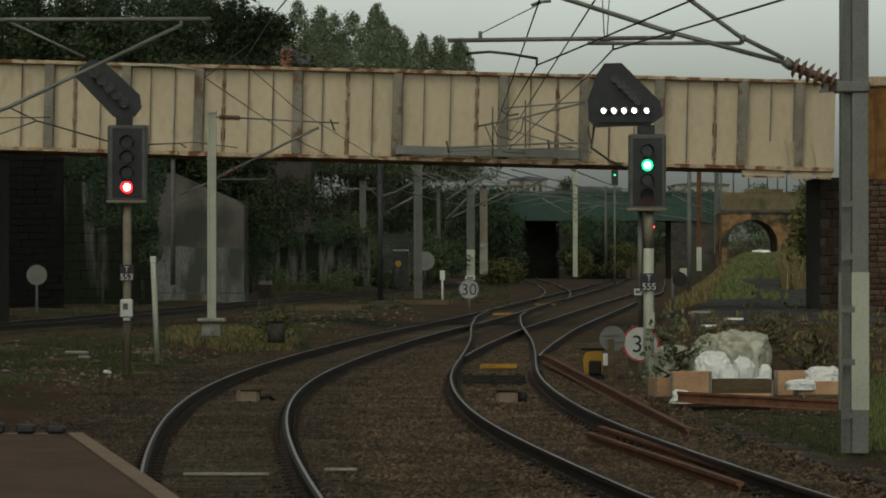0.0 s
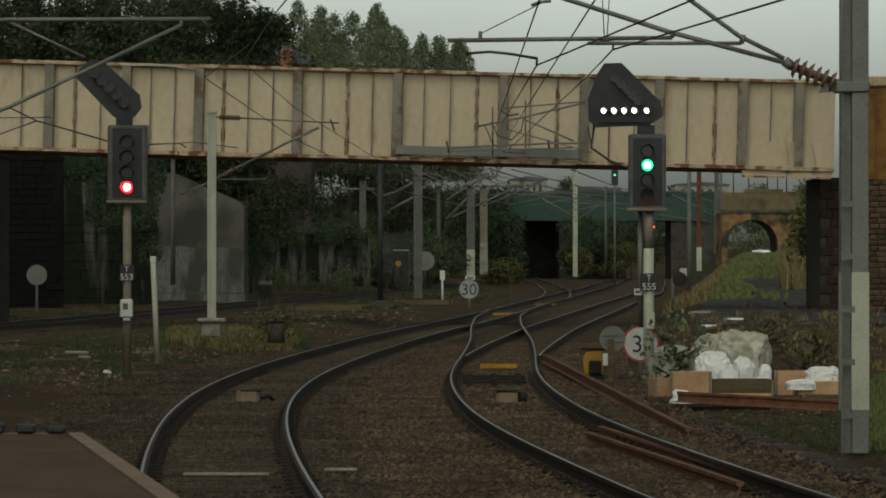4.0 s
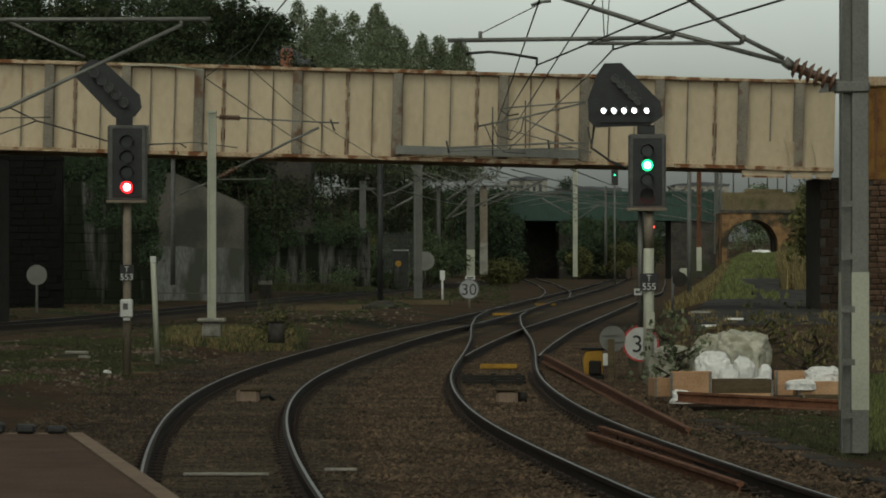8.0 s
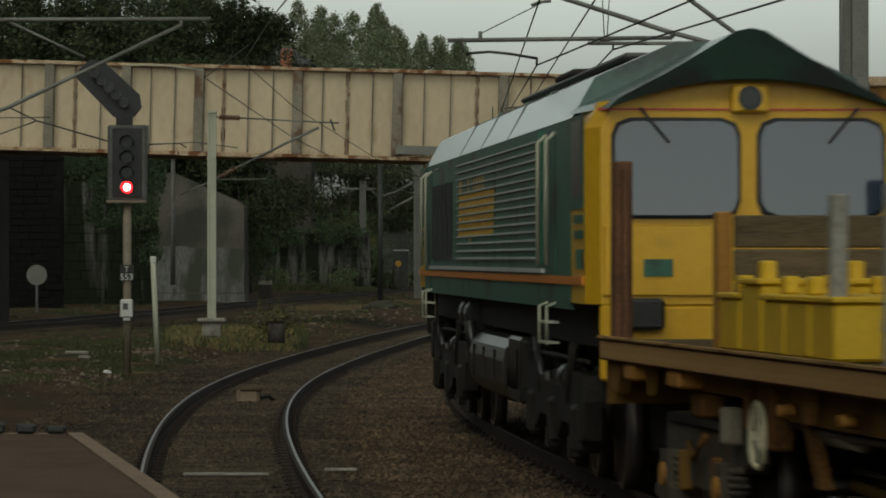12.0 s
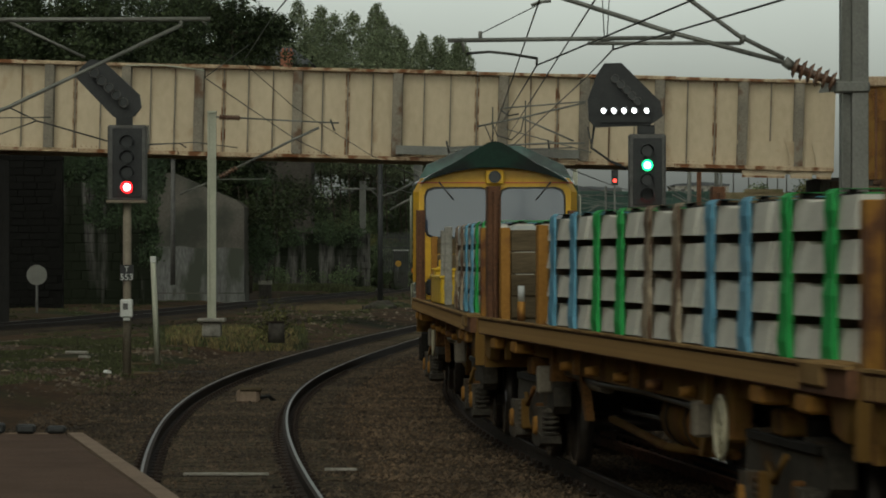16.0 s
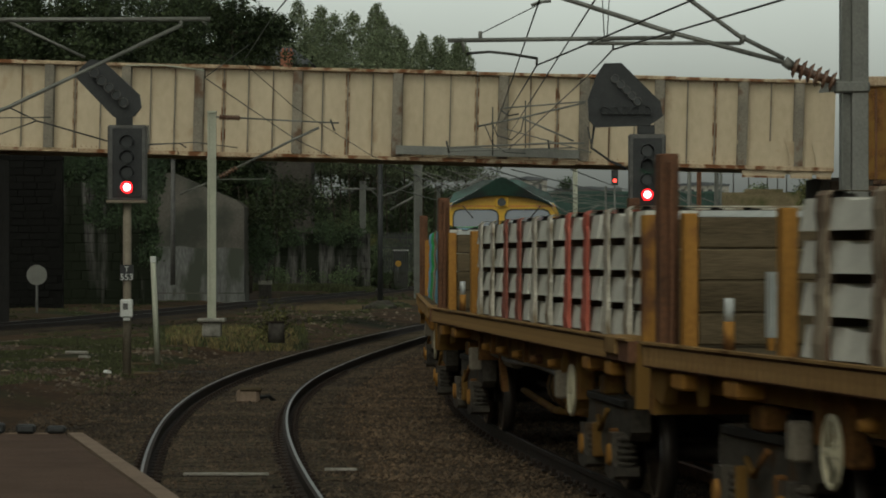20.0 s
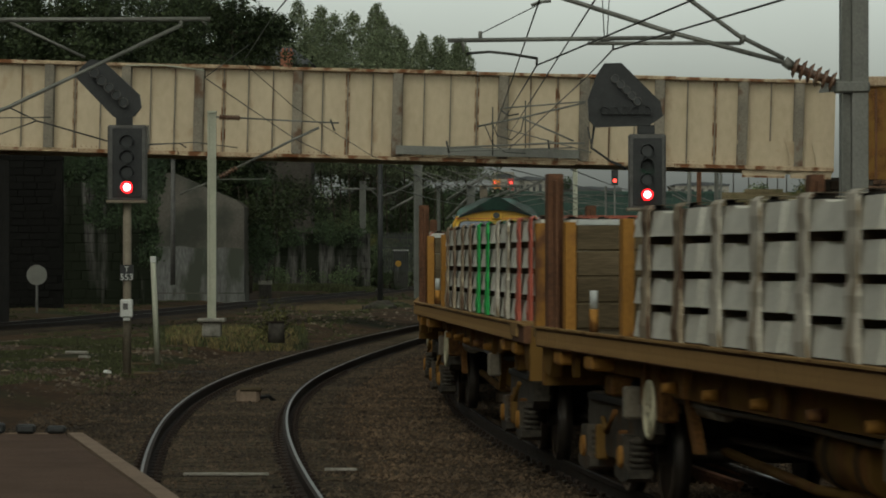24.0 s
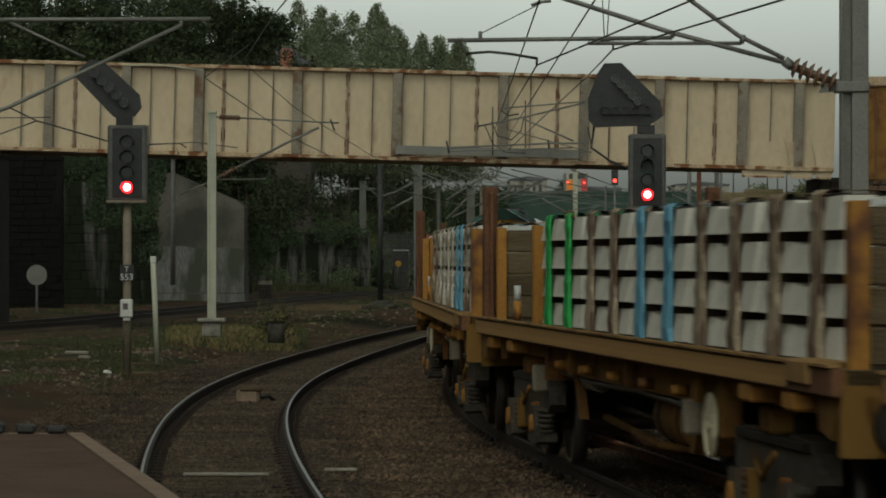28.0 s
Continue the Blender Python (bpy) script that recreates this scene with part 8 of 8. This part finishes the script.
D0 = 58.5
crate(1158, 702, 59.5, 0.28, 0.27, 0.5, 8)
crate(1186, 702, 59.0, 0.62, 0.36, 0.7, -4)
crate(1250, 698, 59.0, 1.02, 0.21, 0.8, 2, "timber", "open timber crate lined with a white sheet")
crate(1262, 713, 58.6, 0.9, 0.13, 0.3, 3)
crate(1372, 700, 60.0, 0.55, 0.36, 0.7, -3)
crate(1412, 700, 59.3, 0.75, 0.21, 0.8, 1)
crate(1420, 713, 58.7, 0.6, 0.11, 0.4, -2, "timber", "open timber crate lying on the ground")


def sack(px, py, d, w, h, dep, seed, mt="bag", lab="crumpled white woven builders' bag"):
    """A slumped, creased bag."""
    sc = d / 7000
    s = thing("rubble_bag", lab, "bag", ((px - 784) * sc, d, 2 + (459 - py) * sc), 0, group="bags in the heap")
    bm = bmesh.new()
    bmesh.ops.create_icosphere(bm, subdivisions=5 if w > 0.4 and d < 100 else 4, radius=1.0)
    o = seed * 7.3
    for v in bm.verts:
        n = v.co.normalized()
        k = 1 + 0.16 * noise.noise(n * 1.6 + Vector((o, 0, 0)))
        for fq, amp in ((1.7, 0.07), (3.0, 0.1), (5.5, 0.085), (11.0, 0.045), (22.0, 0.015)):
            k += amp * (0.5 - 2 * abs(noise.noise(n * fq + Vector((0, o, fq)))))
        # square-shouldered like a filled bulk bag, then slumped
        m = Vector([math.copysign(abs(c) ** 0.62, c) for c in n])
        q = m * k
        q.z += 0.22 * noise.noise((n.x * 1.2 + o, n.y * 1.2, 4.0)) * max(0.0, n.z)
        v.co = Vector((q.x * w / 2, q.y * dep / 2, max(0.0, (q.z + 0.45) / 1.45) * h))
    for fc in bm.faces:
        fc.smooth = True
    part("bag", bm, mt, s)
    if d > 100:
        return
    bm = bmesh.new()
    for k in range(4):
        a = seed + k * 1.6
        line([(0.25 * w * math.cos(a), 0.25 * dep * math.sin(a), h * 0.9), (0.34 * w * math.cos(a + 0.3), -0.3 * dep, h * 0.75), (0.4 * w * math.cos(a + 0.5), -0.4 * dep, h * 0.45)], 0.012, 5, bm)
    part("loop", bm, mt, s)


sack(1200, 668, 66.5, 0.85, 0.5, 0.8, 1, "greybag", "grey-green crumpled tarpaulin heap")
sack(1268, 664, 66.2, 0.9, 0.62, 1.0, 2, "greybag", "grey-green crumpled tarpaulin heap")
sack(1312, 666, 66.0, 0.95, 0.72, 1.1, 15, "greybag", "slumped beige bulk bag tied across its top")
sack(1262, 672, 62, 0.55, 0.42, 0.5, 4)
sack(1308, 678, 61.5, 0.5, 0.28, 0.5, 5)
sack(1240, 690, 60.8, 0.5, 0.25, 0.4, 6)
sack(1205, 712, 58.8, 0.26, 0.18, 0.3, 7)
sack(1235, 712, 58.7, 0.36, 0.12, 0.3, 8)
sack(1354, 675, 62, 0.2, 0.24, 0.2, 9)
sack(1346, 682, 60, 0.28, 0.12, 0.3, 10)
sack(1316, 676, 61.0, 0.3, 0.36, 0.3, 16)
sack(1290, 690, 60.4, 0.34, 0.3, 0.3, 17)
sack(1206, 714, 58.4, 0.34, 0.08, 0.3, 18)
sack(1455, 685, 60, 0.55, 0.3, 0.5, 11)
sack(1418, 690, 59.4, 0.45, 0.15, 0.3, 12)
sack(1490, 690, 60.5, 0.4, 0.3, 0.4, 13)
sack(1348, 452, 330, 1.7, 0.4, 1.0, 14, "bag", "white heap of rubble before the arch")
# small weeds and a bush behind the sign
tree("shrub", "small green shrub behind the signal post", (3.828, 66, -0.2), 1.05, 0.42, 300, "leaf3", "bush", 90, 0.06, 0.03)
tree("shrub", "low green seedlings beside the heap", (6.225, 75, -0.15), 1.0, 0.5, 301, "leaf2", "bush", 42, 0.06, 0.03)
tree("shrub", "low green seedlings beside the heap", (6.46, 70, -0.15), 0.75, 0.5, 302, "leaf2", "bush", 38, 0.06, 0.03)
tree("shrub", "yellow-flowered weeds beside the drum", (-4.351, 97, -0.05), 0.55, 0.4, 303, "leaf2", "bush", 70, 0.05, 0.02)
tree("shrub", "low weeds on the cess beside the line", (-4.065, 102, -0.05), 0.6, 0.5, 304, "leaf2", "bush", 70, 0.05, 0.02)

# ---- bus on the far road bridge ----
far_bus = thing("bus", "pale bus with orange and red rear panels and red lamps", "bus")
part("body", box(-1.25, 1.25, 0, 10.0, 0.45, 3.0, 0.12), "concrete", far_bus)
part("rear_panel", box(-1.2, -0.35, -0.03, 0.0, 0.9, 2.1, 0.01), "locoorange", far_bus, "orange rear panel")
part("rear_panel", box(0.5, 1.15, -0.03, 0.0, 0.8, 2.2, 0.01), "red_paint", far_bus, "red rear panel")
part("rear_window", box(-0.9, 0.9, -0.02, 0.0, 2.2, 2.75, 0.0), "lampglass", far_bus)
for x in (-1.0, 0.85):
    part("tail_lamp", disc(x, 1.75, 0.13, -0.07, -0.03, 12), "tail_red", far_bus, "lit red tail lamp")
for x in (-1.0, 1.0):
    for y in (2.0, 7.6):
        part("wheel", rod((x - 0.12, y, 0.48), (x + 0.12, y, 0.48), 0.48, None, 16), "black", far_bus)
BUS_TIMES = ((0, -760), (14, -700), (18, -250), (21, 430), (23.0, 780), (23.6, 855), (24.2, 905), (24.8, 938), (25.4, 963), (26.0, 982), (26.6, 1000), (27.2, 1010), (28.0, 1020))


motions()
